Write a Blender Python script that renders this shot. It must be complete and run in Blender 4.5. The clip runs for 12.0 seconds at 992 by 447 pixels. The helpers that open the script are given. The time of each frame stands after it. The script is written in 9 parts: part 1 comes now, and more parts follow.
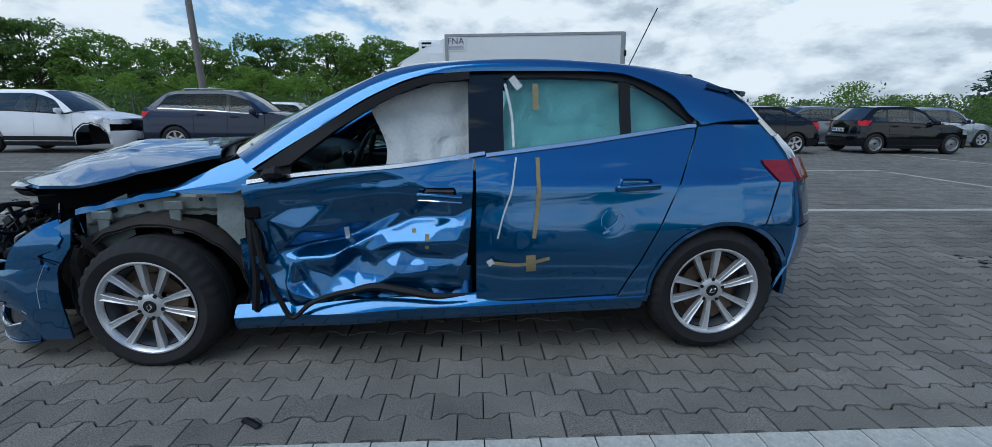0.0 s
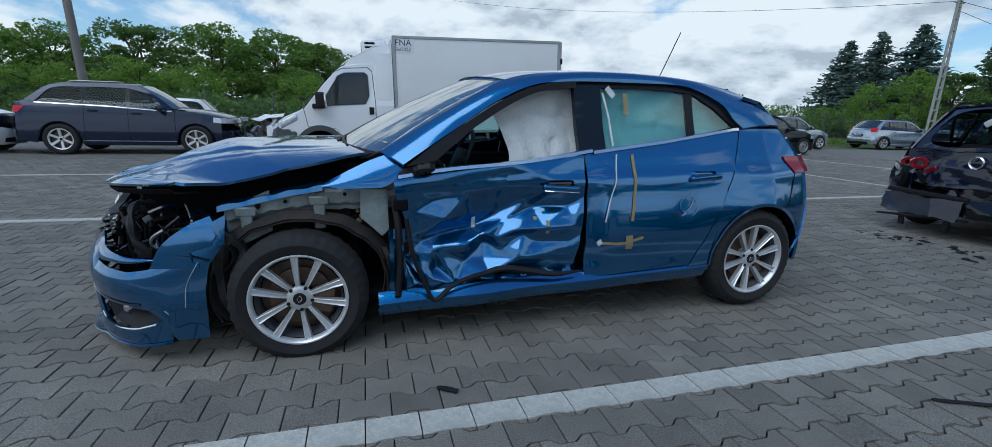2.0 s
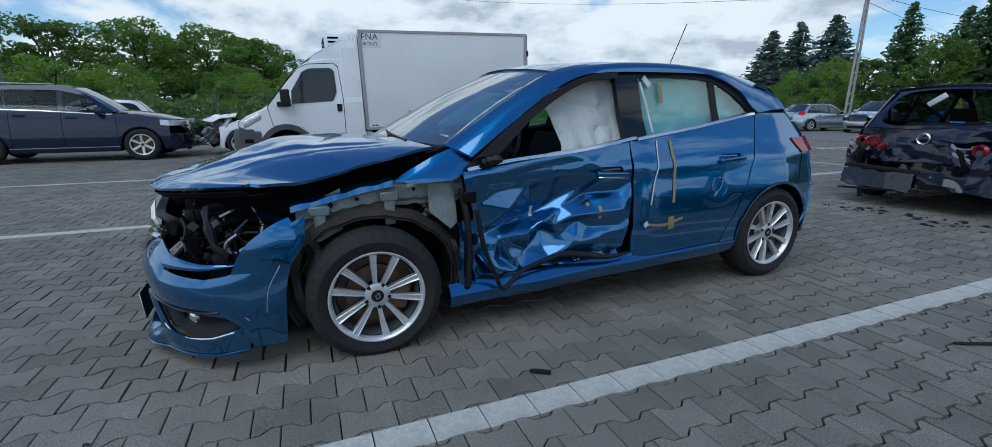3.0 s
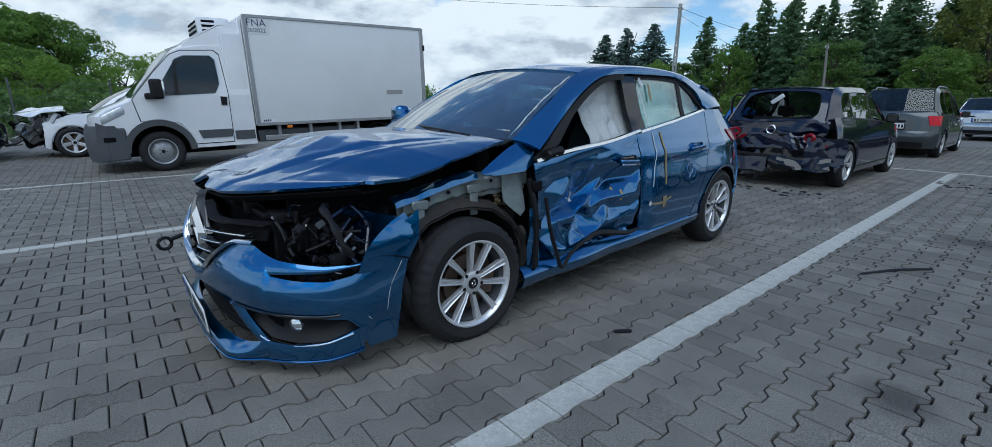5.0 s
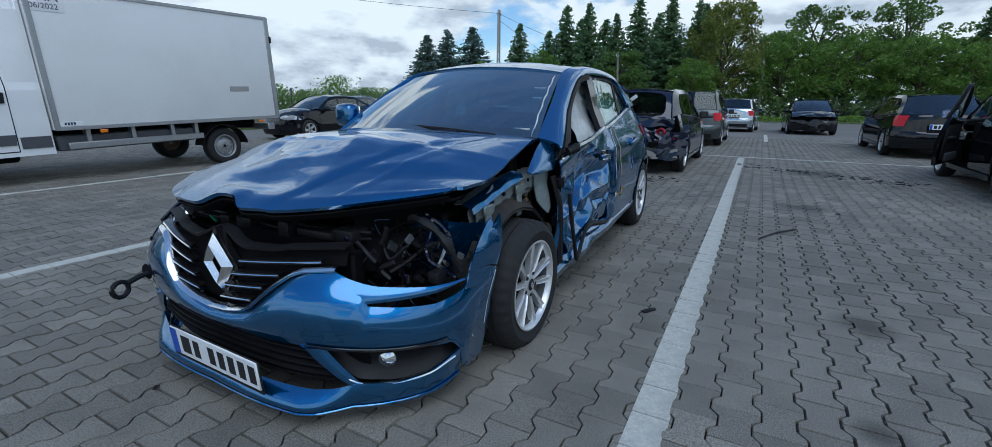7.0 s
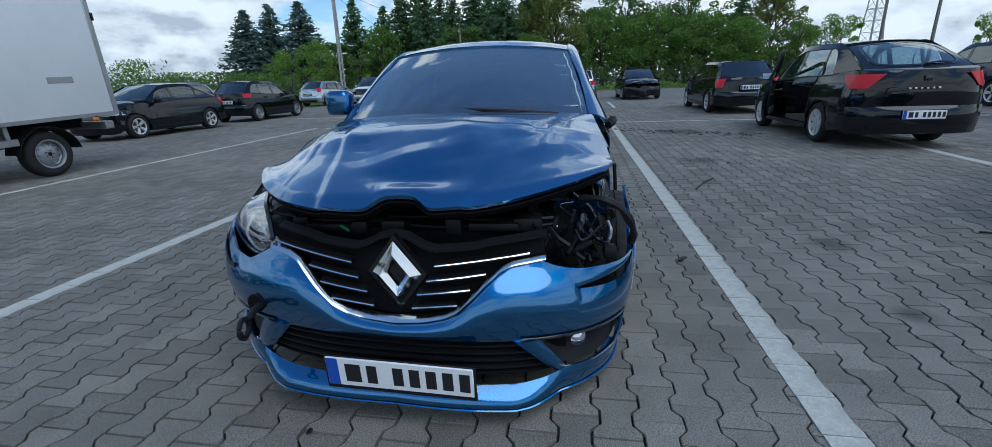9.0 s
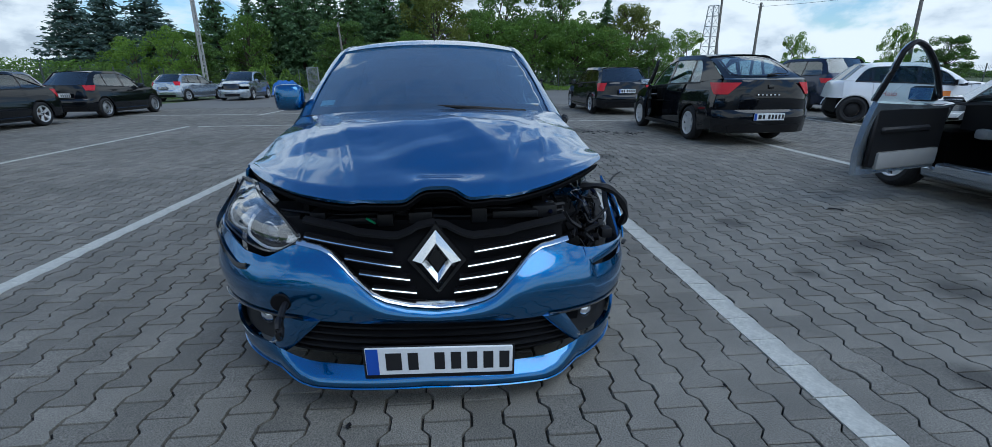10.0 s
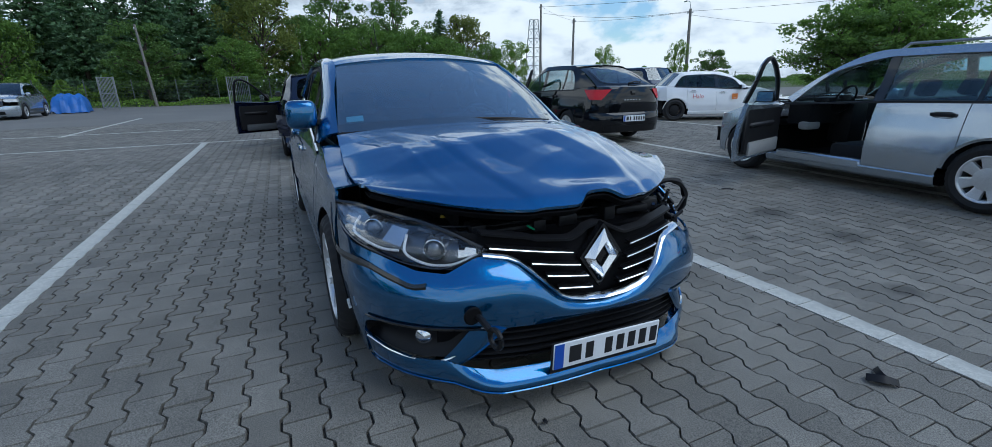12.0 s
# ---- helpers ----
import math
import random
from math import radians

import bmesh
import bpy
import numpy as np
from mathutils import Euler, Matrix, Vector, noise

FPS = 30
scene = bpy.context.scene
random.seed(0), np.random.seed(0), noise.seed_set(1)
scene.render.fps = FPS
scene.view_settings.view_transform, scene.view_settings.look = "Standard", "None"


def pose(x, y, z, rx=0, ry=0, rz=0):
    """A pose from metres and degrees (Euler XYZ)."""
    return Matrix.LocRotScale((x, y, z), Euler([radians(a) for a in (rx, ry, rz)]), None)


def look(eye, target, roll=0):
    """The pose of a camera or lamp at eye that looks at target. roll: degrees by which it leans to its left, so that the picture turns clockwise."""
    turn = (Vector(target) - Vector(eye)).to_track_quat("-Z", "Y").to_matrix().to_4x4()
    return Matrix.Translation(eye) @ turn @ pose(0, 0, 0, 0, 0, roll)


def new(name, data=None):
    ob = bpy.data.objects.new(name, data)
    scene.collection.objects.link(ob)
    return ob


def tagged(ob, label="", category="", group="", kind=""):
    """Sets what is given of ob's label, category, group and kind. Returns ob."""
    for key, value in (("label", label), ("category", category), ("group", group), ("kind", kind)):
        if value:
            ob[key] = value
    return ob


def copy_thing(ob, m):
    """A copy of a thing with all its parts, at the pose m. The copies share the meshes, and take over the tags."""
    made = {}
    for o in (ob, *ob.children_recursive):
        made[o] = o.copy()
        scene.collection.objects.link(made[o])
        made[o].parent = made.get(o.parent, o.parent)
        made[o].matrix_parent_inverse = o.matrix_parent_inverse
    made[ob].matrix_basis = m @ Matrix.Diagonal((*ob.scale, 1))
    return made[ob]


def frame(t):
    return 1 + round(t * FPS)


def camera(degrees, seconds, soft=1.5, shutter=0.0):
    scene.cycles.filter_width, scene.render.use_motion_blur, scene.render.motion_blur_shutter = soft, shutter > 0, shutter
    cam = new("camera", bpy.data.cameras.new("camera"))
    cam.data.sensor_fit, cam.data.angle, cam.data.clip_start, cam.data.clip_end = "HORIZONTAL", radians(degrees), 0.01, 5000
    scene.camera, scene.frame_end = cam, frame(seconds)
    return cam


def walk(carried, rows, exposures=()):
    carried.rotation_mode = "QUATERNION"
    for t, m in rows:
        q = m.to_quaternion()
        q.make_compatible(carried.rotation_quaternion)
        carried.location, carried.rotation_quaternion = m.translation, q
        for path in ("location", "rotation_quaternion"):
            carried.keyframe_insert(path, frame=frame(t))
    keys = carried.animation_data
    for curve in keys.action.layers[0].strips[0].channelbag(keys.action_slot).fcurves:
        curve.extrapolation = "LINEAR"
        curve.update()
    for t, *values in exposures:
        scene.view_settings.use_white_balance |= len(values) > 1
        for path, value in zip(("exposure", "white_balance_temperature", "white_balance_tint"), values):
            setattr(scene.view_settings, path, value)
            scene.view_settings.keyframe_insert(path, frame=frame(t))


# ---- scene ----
cam = camera(93.5, 12.0, soft=0.75)
METRES, EYE, TILT, LEAN, TURN = 6.90, 1.17, 1.3, -2.3, -2.2
ROWS = [
    (0.0, 0.0, 0.0, 0.0, -0.46, -14.77, 1.76),
    (0.5, -0.0389, -0.0178, 0.0022, -2.51, -14.89, 1.39),
    (1.0, -0.0844, -0.0183, 0.0054, -6.36, -14.81, 1.46),
    (1.5, -0.1259, -0.0263, 0.0036, -9.57, -14.68, 0.7),
    (2.0, -0.1654, -0.0325, 0.0056, -13.04, -14.8, 0.43),
    (2.5, -0.2099, -0.0198, 0.0079, -16.61, -15.06, 2.43),
    (3.0, -0.2504, -0.0182, 0.0062, -19.86, -15.69, 1.75),
    (5.0, -0.4043, 0.0294, 0.0129, -37.45, -16.77, 0.72),
    (5.5, -0.4324, 0.0545, 0.0108, -40.99, -16.45, -0.39),
    (6.0, -0.4579, 0.0853, 0.0124, -45.57, -16.38, -0.24),
    (6.5, -0.4854, 0.1152, 0.0143, -53.29, -16.49, -0.25),
    (7.0, -0.5029, 0.1507, 0.0124, -58.76, -16.93, -0.28),
    (9.0, -0.5697, 0.3088, 0.0159, -78.28, -19.67, 1.28),
    (9.5, -0.5831, 0.344, 0.0138, -84.45, -19.85, 0.42),
    (10.0, -0.5964, 0.3798, 0.0163, -92.27, -19.74, -0.95),
    (10.5, -0.5894, 0.4274, 0.015, -97.25, -19.7, -0.87),
    (11.0, -0.5924, 0.4697, 0.0147, -102.87, -19.29, -1.37),
    (11.5, -0.5992, 0.5055, 0.0179, -107.12, -18.71, -1.77),
    (12.0, -0.5836, 0.5491, 0.0182, -112.07, -18.48, -1.08),
]
walk(cam, [(t, pose(0, 0, EYE, TILT, LEAN, TURN) @ pose(METRES * x, METRES * y, METRES * z, 90 + pitch, roll, yaw)) for t, x, y, z, yaw, pitch, roll in ROWS],
     exposures=[(0.0, -0.41, 5650, 3), (12.0, -0.29, 5520, 3)])

import functools

import mathutils.geometry

# ---- world, sun, exposure ----
world = bpy.data.worlds.new("sky")
scene.world = world
world.use_nodes = True
wn, wl = world.node_tree.nodes, world.node_tree.links
wn.clear()
SUN_EL, SUN_AZ = 58.0, 222.0          # elevation; azimuth of the sun in the plan, from +x towards +y
w_out = wn.new("ShaderNodeOutputWorld")
w_mix = wn.new("ShaderNodeMixShader")
w_sky = wn.new("ShaderNodeTexSky")
w_sky.sky_type = "NISHITA"
w_sky.sun_disc = False
w_sky.dust_density = 0.0
w_sky.air_density = 1.3
w_sky.ozone_density = 8.0
w_sky.sun_elevation = radians(SUN_EL)
w_sky.sun_rotation = radians(90 - SUN_AZ)
w_b1 = wn.new("ShaderNodeBackground")
w_b1.inputs["Strength"].default_value = 0.15
w_b2 = wn.new("ShaderNodeBackground")
w_b2.inputs["Strength"].default_value = 1.0
w_tc = wn.new("ShaderNodeTexCoord")
w_sep = wn.new("ShaderNodeSeparateXYZ")
wl.new(w_tc.outputs["Generated"], w_sep.inputs[0])


def wmath(op, a, b=None):
    n = wn.new("ShaderNodeMath")
    n.operation = op
    for i, x in enumerate((a, b)):
        if x is None:
            continue
        if isinstance(x, (int, float)):
            n.inputs[i].default_value = x
        else:
            wl.new(x, n.inputs[i])
    return n.outputs[0]


# heaped clouds: noise over the direction, flattened in height; a second look a little higher gives lit tops and grey bases
w_flat = wn.new("ShaderNodeVectorMath")
w_flat.operation = "MULTIPLY"
w_flat.inputs[1].default_value = (1.0, 1.0, 2.1)
wl.new(w_tc.outputs["Generated"], w_flat.inputs[0])


def wnoise(scale, detail, rough, shift, distort=0.0):
    mp = wn.new("ShaderNodeMapping")
    mp.inputs["Location"].default_value = shift
    wl.new(w_flat.outputs[0], mp.inputs[0])
    n = wn.new("ShaderNodeTexNoise")
    n.inputs["Scale"].default_value = scale
    n.inputs["Detail"].default_value = detail
    n.inputs["Roughness"].default_value = rough
    n.inputs["Distortion"].default_value = distort
    wl.new(mp.outputs[0], n.inputs["Vector"])
    return n.outputs["Fac"]


def wramp(fac, stops):
    r = wn.new("ShaderNodeValToRGB")
    wl.new(fac, r.inputs[0])
    while len(r.color_ramp.elements) < len(stops):
        r.color_ramp.elements.new(0.5)
    for e, (p, c) in zip(r.color_ramp.elements, stops):
        e.position, e.color = p, (*c, 1)
    return r.outputs["Color"]


w_puff = wnoise(3.4, 12, 0.56, (3.1, 2.2, 0.4), 0.15)
w_above = wnoise(3.4, 12, 0.56, (3.1, 2.2, 0.46), 0.15)
w_bank = wnoise(1.3, 4, 0.5, (7.7, 1.4, 2.0))
w_high = wmath("MULTIPLY", wmath("MAXIMUM", wmath("SUBTRACT", w_sep.outputs["Z"], 0.36), 0.0), 0.95)
w_near = wmath("MULTIPLY", wmath("MAXIMUM", wmath("SUBTRACT", 0.30, w_sep.outputs["Z"]), 0.0), 0.12)
w_dense = wmath("ADD", wmath("SUBTRACT", wmath("ADD", w_puff, wmath("MULTIPLY", wmath("SUBTRACT", w_bank, 0.5), 0.55)), w_high), w_near)
w_cover = wramp(w_dense, [(0.355, (0.07,) * 3), (0.44, (1,) * 3)])
w_lit = wmath("ADD", wmath("MULTIPLY", wmath("SUBTRACT", w_puff, w_above), 2.6), wmath("SUBTRACT", 0.93, wmath("MULTIPLY", w_bank, 0.6)))
w_light = wramp(w_lit, [(0.36, (0.62, 0.66, 0.72)), (0.50, (0.88, 0.91, 0.95)), (0.68, (1.14, 1.14, 1.13))])
wl.new(w_sky.outputs[0], w_b1.inputs["Color"])
wl.new(w_light, w_b2.inputs["Color"])
wl.new(w_cover, w_mix.inputs[0])
wl.new(w_b1.outputs[0], w_mix.inputs[1])
wl.new(w_b2.outputs[0], w_mix.inputs[2])
wl.new(w_mix.outputs[0], w_out.inputs["Surface"])

sun_data = bpy.data.lights.new("sun", "SUN")
sun_data.energy = 1.9
sun_data.angle = radians(50)
sun_data.color = (1.0, 0.95, 0.88)
sun = new("sun", sun_data)
_a, _e = radians(SUN_AZ), radians(SUN_EL)
sun.matrix_world = look((60 * math.cos(_a) * math.cos(_e), 60 * math.sin(_a) * math.cos(_e), 60 * math.sin(_e)), (0, 0, 0))

# ---- materials ----


def pbr(name, col, rough=0.5, metal=0.0, var=0.12, scale=6.0, fine=60.0, bump=0.0, coat=0.0, rvar=0.1, dirt=None, dirt_amt=0.0,
        island=0.0, objvar=0.0, spec=0.5, emit=0.0, coat_ior=1.5):
    """A surface with colour variation at two scales, bump and patches of dirt."""
    m = bpy.data.materials.new(name)
    m.use_nodes = True
    N, L = m.node_tree.nodes, m.node_tree.links
    p = N["Principled BSDF"]
    tc = N.new("ShaderNodeTexCoord")
    big, small = N.new("ShaderNodeTexNoise"), N.new("ShaderNodeTexNoise")
    for n, s, d in ((big, scale, 4), (small, fine, 3)):
        n.inputs["Scale"].default_value = s
        n.inputs["Detail"].default_value = d
        L.new(tc.outputs["Object"], n.inputs["Vector"])
    add = N.new("ShaderNodeMath")
    add.operation = "ADD"
    L.new(big.outputs["Fac"], add.inputs[0])
    L.new(small.outputs["Fac"], add.inputs[1])
    rng = N.new("ShaderNodeMapRange")
    rng.inputs["From Min"].default_value, rng.inputs["From Max"].default_value = 0.6, 1.4
    rng.inputs["To Min"].default_value, rng.inputs["To Max"].default_value = 1 - var, 1 + var
    L.new(add.outputs[0], rng.inputs["Value"])
    val = rng.outputs[0]
    for on, amt, src in ((island, island, "g"), (objvar, objvar, "o")):
        if on:
            n = N.new("ShaderNodeNewGeometry") if src == "g" else N.new("ShaderNodeObjectInfo")
            r2 = N.new("ShaderNodeMapRange")
            r2.inputs["To Min"].default_value, r2.inputs["To Max"].default_value = 1 - amt, 1 + amt
            L.new(n.outputs["Random Per Island" if src == "g" else "Random"], r2.inputs["Value"])
            mu = N.new("ShaderNodeMath")
            mu.operation = "MULTIPLY"
            L.new(val, mu.inputs[0])
            L.new(r2.outputs[0], mu.inputs[1])
            val = mu.outputs[0]
    mix = N.new("ShaderNodeVectorMath")
    mix.operation = "SCALE"
    mix.inputs[0].default_value = col
    L.new(val, mix.inputs["Scale"])
    out = mix.outputs[0]
    if dirt:
        dn = N.new("ShaderNodeTexNoise")
        dn.inputs["Scale"].default_value, dn.inputs["Detail"].default_value, dn.inputs["Roughness"].default_value = scale * 0.6, 7, 0.65
        L.new(tc.outputs["Object"], dn.inputs["Vector"])
        dr = N.new("ShaderNodeMapRange")
        dr.inputs["From Min"].default_value, dr.inputs["From Max"].default_value = 0.45, 0.75
        dr.inputs["To Max"].default_value = dirt_amt
        L.new(dn.outputs["Fac"], dr.inputs["Value"])
        mx = N.new("ShaderNodeMix")
        mx.data_type = "RGBA"
        L.new(dr.outputs[0], mx.inputs["Factor"])
        L.new(out, mx.inputs["A"])
        mx.inputs["B"].default_value = (*dirt, 1)
        out = mx.outputs["Result"]
    L.new(out, p.inputs["Base Color"])
    rr = N.new("ShaderNodeMapRange")
    rr.inputs["From Min"].default_value, rr.inputs["From Max"].default_value = 0.6, 1.4
    rr.inputs["To Min"].default_value, rr.inputs["To Max"].default_value = max(0.02, rough * (1 - rvar)), min(1, rough * (1 + rvar))
    L.new(add.outputs[0], rr.inputs["Value"])
    L.new(rr.outputs[0], p.inputs["Roughness"])
    p.inputs["Metallic"].default_value = metal
    p.inputs["Specular IOR Level"].default_value = spec
    if coat:
        p.inputs["Coat Weight"].default_value, p.inputs["Coat Roughness"].default_value, p.inputs["Coat IOR"].default_value = coat, 0.02, coat_ior
    if emit:
        p.inputs["Emission Color"].default_value, p.inputs["Emission Strength"].default_value = (*col, 1), emit
    if bump:
        b = N.new("ShaderNodeBump")
        b.inputs["Strength"].default_value, b.inputs["Distance"].default_value = 1.0, bump
        L.new(add.outputs[0], b.inputs["Height"])
        L.new(b.outputs[0], p.inputs["Normal"])
    return m


def glass_mat(name, tint, rough=0.005, clear=0.75, low=0.035, high=0.85, power=2.2):
    """A pane: lets light through in its tint, and mirrors more the flatter it is looked at."""
    m = bpy.data.materials.new(name)
    m.use_nodes = True
    N, L = m.node_tree.nodes, m.node_tree.links
    N.clear()
    out = N.new("ShaderNodeOutputMaterial")
    tr, gl, mx, lw = N.new("ShaderNodeBsdfTransparent"), N.new("ShaderNodeBsdfGlossy"), N.new("ShaderNodeMixShader"), N.new("ShaderNodeLayerWeight")
    tr.inputs["Color"].default_value = (*[c * clear for c in tint], 1)
    gl.inputs["Roughness"].default_value = rough
    lw.inputs["Blend"].default_value = 0.5
    pw, ma = N.new("ShaderNodeMath"), N.new("ShaderNodeMath")
    pw.operation, ma.operation = "POWER", "MULTIPLY_ADD"
    pw.inputs[1].default_value = power
    ma.inputs[1].default_value, ma.inputs[2].default_value = high, low
    L.new(lw.outputs["Facing"], pw.inputs[0])
    L.new(pw.outputs[0], ma.inputs[0])
    L.new(ma.outputs[0], mx.inputs[0])
    L.new(tr.outputs[0], mx.inputs[1])
    L.new(gl.outputs[0], mx.inputs[2])
    L.new(mx.outputs[0], out.inputs["Surface"])
    return m


def paint(name, col, metal=0.35, rough=0.3, dirt_amt=0.12, ior=1.45, coat=0.9):
    return pbr(name, col, rough, metal, var=0.06, scale=2.0, fine=300, coat=coat, rvar=0.15, dirt=tuple(0.5 * c + 0.02 for c in col), dirt_amt=dirt_amt, coat_ior=ior)


STAINS = ((-1.05, -0.13, 0.20), (-1.83, -0.02, 0.18), (-2.56, 0.72, 0.11), (-0.46, 0.54, 0.15), (2.94, 0.65, 0.28), (-1.50, 0.66, 0.10), (0.45, -1.16, 0.12), (6.4, 0.2, 0.5), (2.2, -3.4, 0.25))


def paver_mat(name, col, random_out, node):
    """Concrete blocks: each its own shade, larger weathered areas, fine grit, a few oil stains."""
    m = pbr(name, col, 0.82, var=0.10, scale=9, fine=170, bump=0.0014)
    N, L = m.node_tree.nodes, m.node_tree.links
    p = N["Principled BSDF"]
    base = p.inputs["Base Color"].links[0].from_socket
    geo, rnd = N.new("ShaderNodeNewGeometry"), N.new(node)
    def mat_math(op, a, b):
        n = N.new("ShaderNodeMath")
        n.operation = op
        for i, x in enumerate((a, b)):
            if isinstance(x, (int, float)):
                n.inputs[i].default_value = x
            else:
                L.new(x, n.inputs[i])
        return n.outputs[0]
    def rng(x, a, b, c, d):
        n = N.new("ShaderNodeMapRange")
        for k, v in zip(("From Min", "From Max", "To Min", "To Max"), (a, b, c, d)):
            n.inputs[k].default_value = v
        L.new(x, n.inputs["Value"])
        return n.outputs[0]
    big, mid, spk = N.new("ShaderNodeTexNoise"), N.new("ShaderNodeTexNoise"), N.new("ShaderNodeTexNoise")
    for n, s, d in ((big, 0.45, 5), (mid, 3.5, 6), (spk, 190, 3)):
        n.inputs["Scale"].default_value, n.inputs["Detail"].default_value = s, d
        L.new(geo.outputs["Position"], n.inputs["Vector"])
    k = mat_math("MULTIPLY", rng(rnd.outputs[random_out], 0, 1, 0.80, 1.18), rng(big.outputs["Fac"], 0.3, 0.7, 0.84, 1.14))
    k = mat_math("MULTIPLY", k, rng(mid.outputs["Fac"], 0.3, 0.7, 0.86, 1.12))
    k = mat_math("MULTIPLY", k, rng(spk.outputs["Fac"], 0.3, 0.7, 0.5, 1.5))
    for x, y, r in STAINS:
        d = N.new("ShaderNodeVectorMath")
        d.operation = "DISTANCE"
        L.new(geo.outputs["Position"], d.inputs[0])
        d.inputs[1].default_value = (x, y, 0)
        dd = mat_math("ADD", d.outputs["Value"], mat_math("MULTIPLY", mid.outputs["Fac"], -r * 1.2))
        k = mat_math("MULTIPLY", k, rng(dd, -r * 0.2, r * 0.55, 0.45, 1.0))
    s = N.new("ShaderNodeVectorMath")
    s.operation = "SCALE"
    L.new(base, s.inputs[0])
    L.new(k, s.inputs["Scale"])
    L.new(s.outputs[0], p.inputs["Base Color"])
    return m


M_PAVER = paver_mat("paver_concrete", (0.180, 0.168, 0.142), "Random Per Island", "ShaderNodeNewGeometry")
M_PAVER_OB = paver_mat("paver_concrete_single", (0.180, 0.168, 0.142), "Random", "ShaderNodeObjectInfo")
M_SAND = pbr("joint_sand", (0.016, 0.0155, 0.0145), 0.95, var=0.3, scale=5, fine=80, bump=0.003)
M_LINE = pbr("worn_line_paint", (0.53, 0.52, 0.46), 0.75, var=0.32, scale=9, fine=90, bump=0.0008, dirt=(0.16, 0.16, 0.155), dirt_amt=0.75)
M_GRASS = pbr("verge_grass", (0.07, 0.10, 0.03), 0.9, var=0.4, scale=0.6, fine=9, bump=0.03, dirt=(0.15, 0.13, 0.08), dirt_amt=0.6)
M_BLUE = paint("blue_metallic_paint", (0.0030, 0.122, 0.315), 0.90, 0.24, 0.10, 1.8)
M_BLACKPAINT = paint("black_paint", (0.004, 0.005, 0.007), 0.0, 0.05, 0.06, 1.4, 0.0)
M_NAVY = paint("navy_black_paint", (0.006, 0.009, 0.026), 0.2, 0.12, 0.06, 1.5, 0.5)
M_GREYBLUE = paint("slate_metallic_paint", (0.014, 0.023, 0.050), 0.4, 0.18, 0.05, 1.5, 0.4)
M_SILVER = paint("silver_metallic_paint", (0.46, 0.51, 0.56), 0.75, 0.24, 0.1, 1.6)
M_GREY = paint("grey_metallic_paint", (0.20, 0.22, 0.235), 0.55, 0.32)
M_GRAPHITE = paint("graphite_metallic_paint", (0.055, 0.066, 0.070), 0.5, 0.3)
M_WHITE = paint("white_paint", (0.78, 0.79, 0.80), 0.0, 0.3)
M_PLASTIC = pbr("black_plastic", (0.009, 0.009, 0.0105), 0.5, var=0.2, scale=8, fine=200, bump=0.0003, dirt=(0.03, 0.029, 0.028), dirt_amt=0.15, spec=0.28)
M_GLOSSBLACK = pbr("gloss_black_trim", (0.008, 0.008, 0.009), 0.15, var=0.1, coat=0.6)
M_GREYPLASTIC = pbr("grey_plastic_cladding", (0.066, 0.072, 0.080), 0.6, var=0.12, scale=8, fine=200, bump=0.0004, dirt=(0.14, 0.13, 0.12), dirt_amt=0.2)
M_RUBBER = pbr("tyre_rubber", (0.012, 0.012, 0.013), 0.8, var=0.25, scale=9, fine=120, bump=0.001, dirt=(0.045, 0.042, 0.038), dirt_amt=0.22)
M_ALLOY = pbr("alloy_wheel", (0.70, 0.71, 0.72), 0.34, 0.6, var=0.1, scale=9, fine=100, dirt=(0.25, 0.22, 0.19), dirt_amt=0.3)
M_DISC = pbr("brake_disc_steel", (0.16, 0.115, 0.085), 0.5, 0.7, var=0.3, scale=14, fine=120)
M_CHROME = pbr("chrome", (0.78, 0.79, 0.80), 0.16, 1.0, var=0.03)
M_STEEL = pbr("galvanised_steel", (0.36, 0.37, 0.38), 0.45, 0.8, var=0.15, scale=5)
M_BARE = pbr("grey_green_primer_steel", (0.20, 0.235, 0.235), 0.42, 0.25, var=0.25, scale=6, fine=60, dirt=(0.12, 0.09, 0.06), dirt_amt=0.6)
M_GLASS = glass_mat("car_glass", (0.76, 0.95, 0.94), clear=0.98)
M_SCREEN = glass_mat("windscreen_glass", (0.62, 0.82, 0.92), clear=0.84, low=0.09, high=0.90, power=1.6)
M_GLASSDARK = glass_mat("tinted_car_glass", (0.80, 0.90, 0.92), clear=0.62)
M_VANGLASS = glass_mat("van_side_glass", (0.75, 0.88, 0.92), clear=0.9, low=0.05, high=0.8)
# sheet behind the truck's side panes: the cab's dimness put into dark blue
M_CABBLUE = pbr("dark_blue_backing", (0.014, 0.026, 0.038), 0.6, var=0.5, scale=3, fine=20, spec=0.15)
M_LENS = glass_mat("lamp_lens", (1.0, 1.0, 1.0), clear=0.97, low=0.03)
M_VANLAMP = pbr("van_headlamp", (0.55, 0.58, 0.61), 0.15, 0.5, var=0.35, scale=14, coat=0.8)
M_REDLENS = pbr("red_lamp_lens", (0.24, 0.005, 0.014), 0.14, var=0.2, scale=20, coat=0.3)
M_REDBRIGHT = pbr("bright_red_lamp_lens", (0.52, 0.008, 0.022), 0.25, var=0.15, scale=20, spec=0.35)
M_AMBER = pbr("amber_lens", (0.75, 0.20, 0.02), 0.15, var=0.1, coat=0.6)
M_LAMPIN = pbr("lamp_reflector", (0.72, 0.74, 0.77), 0.12, 0.9, var=0.1, scale=30)
M_TRIMGREY = pbr("pale_grey_trim", (0.30, 0.30, 0.295), 0.6, var=0.1, scale=9, fine=200)
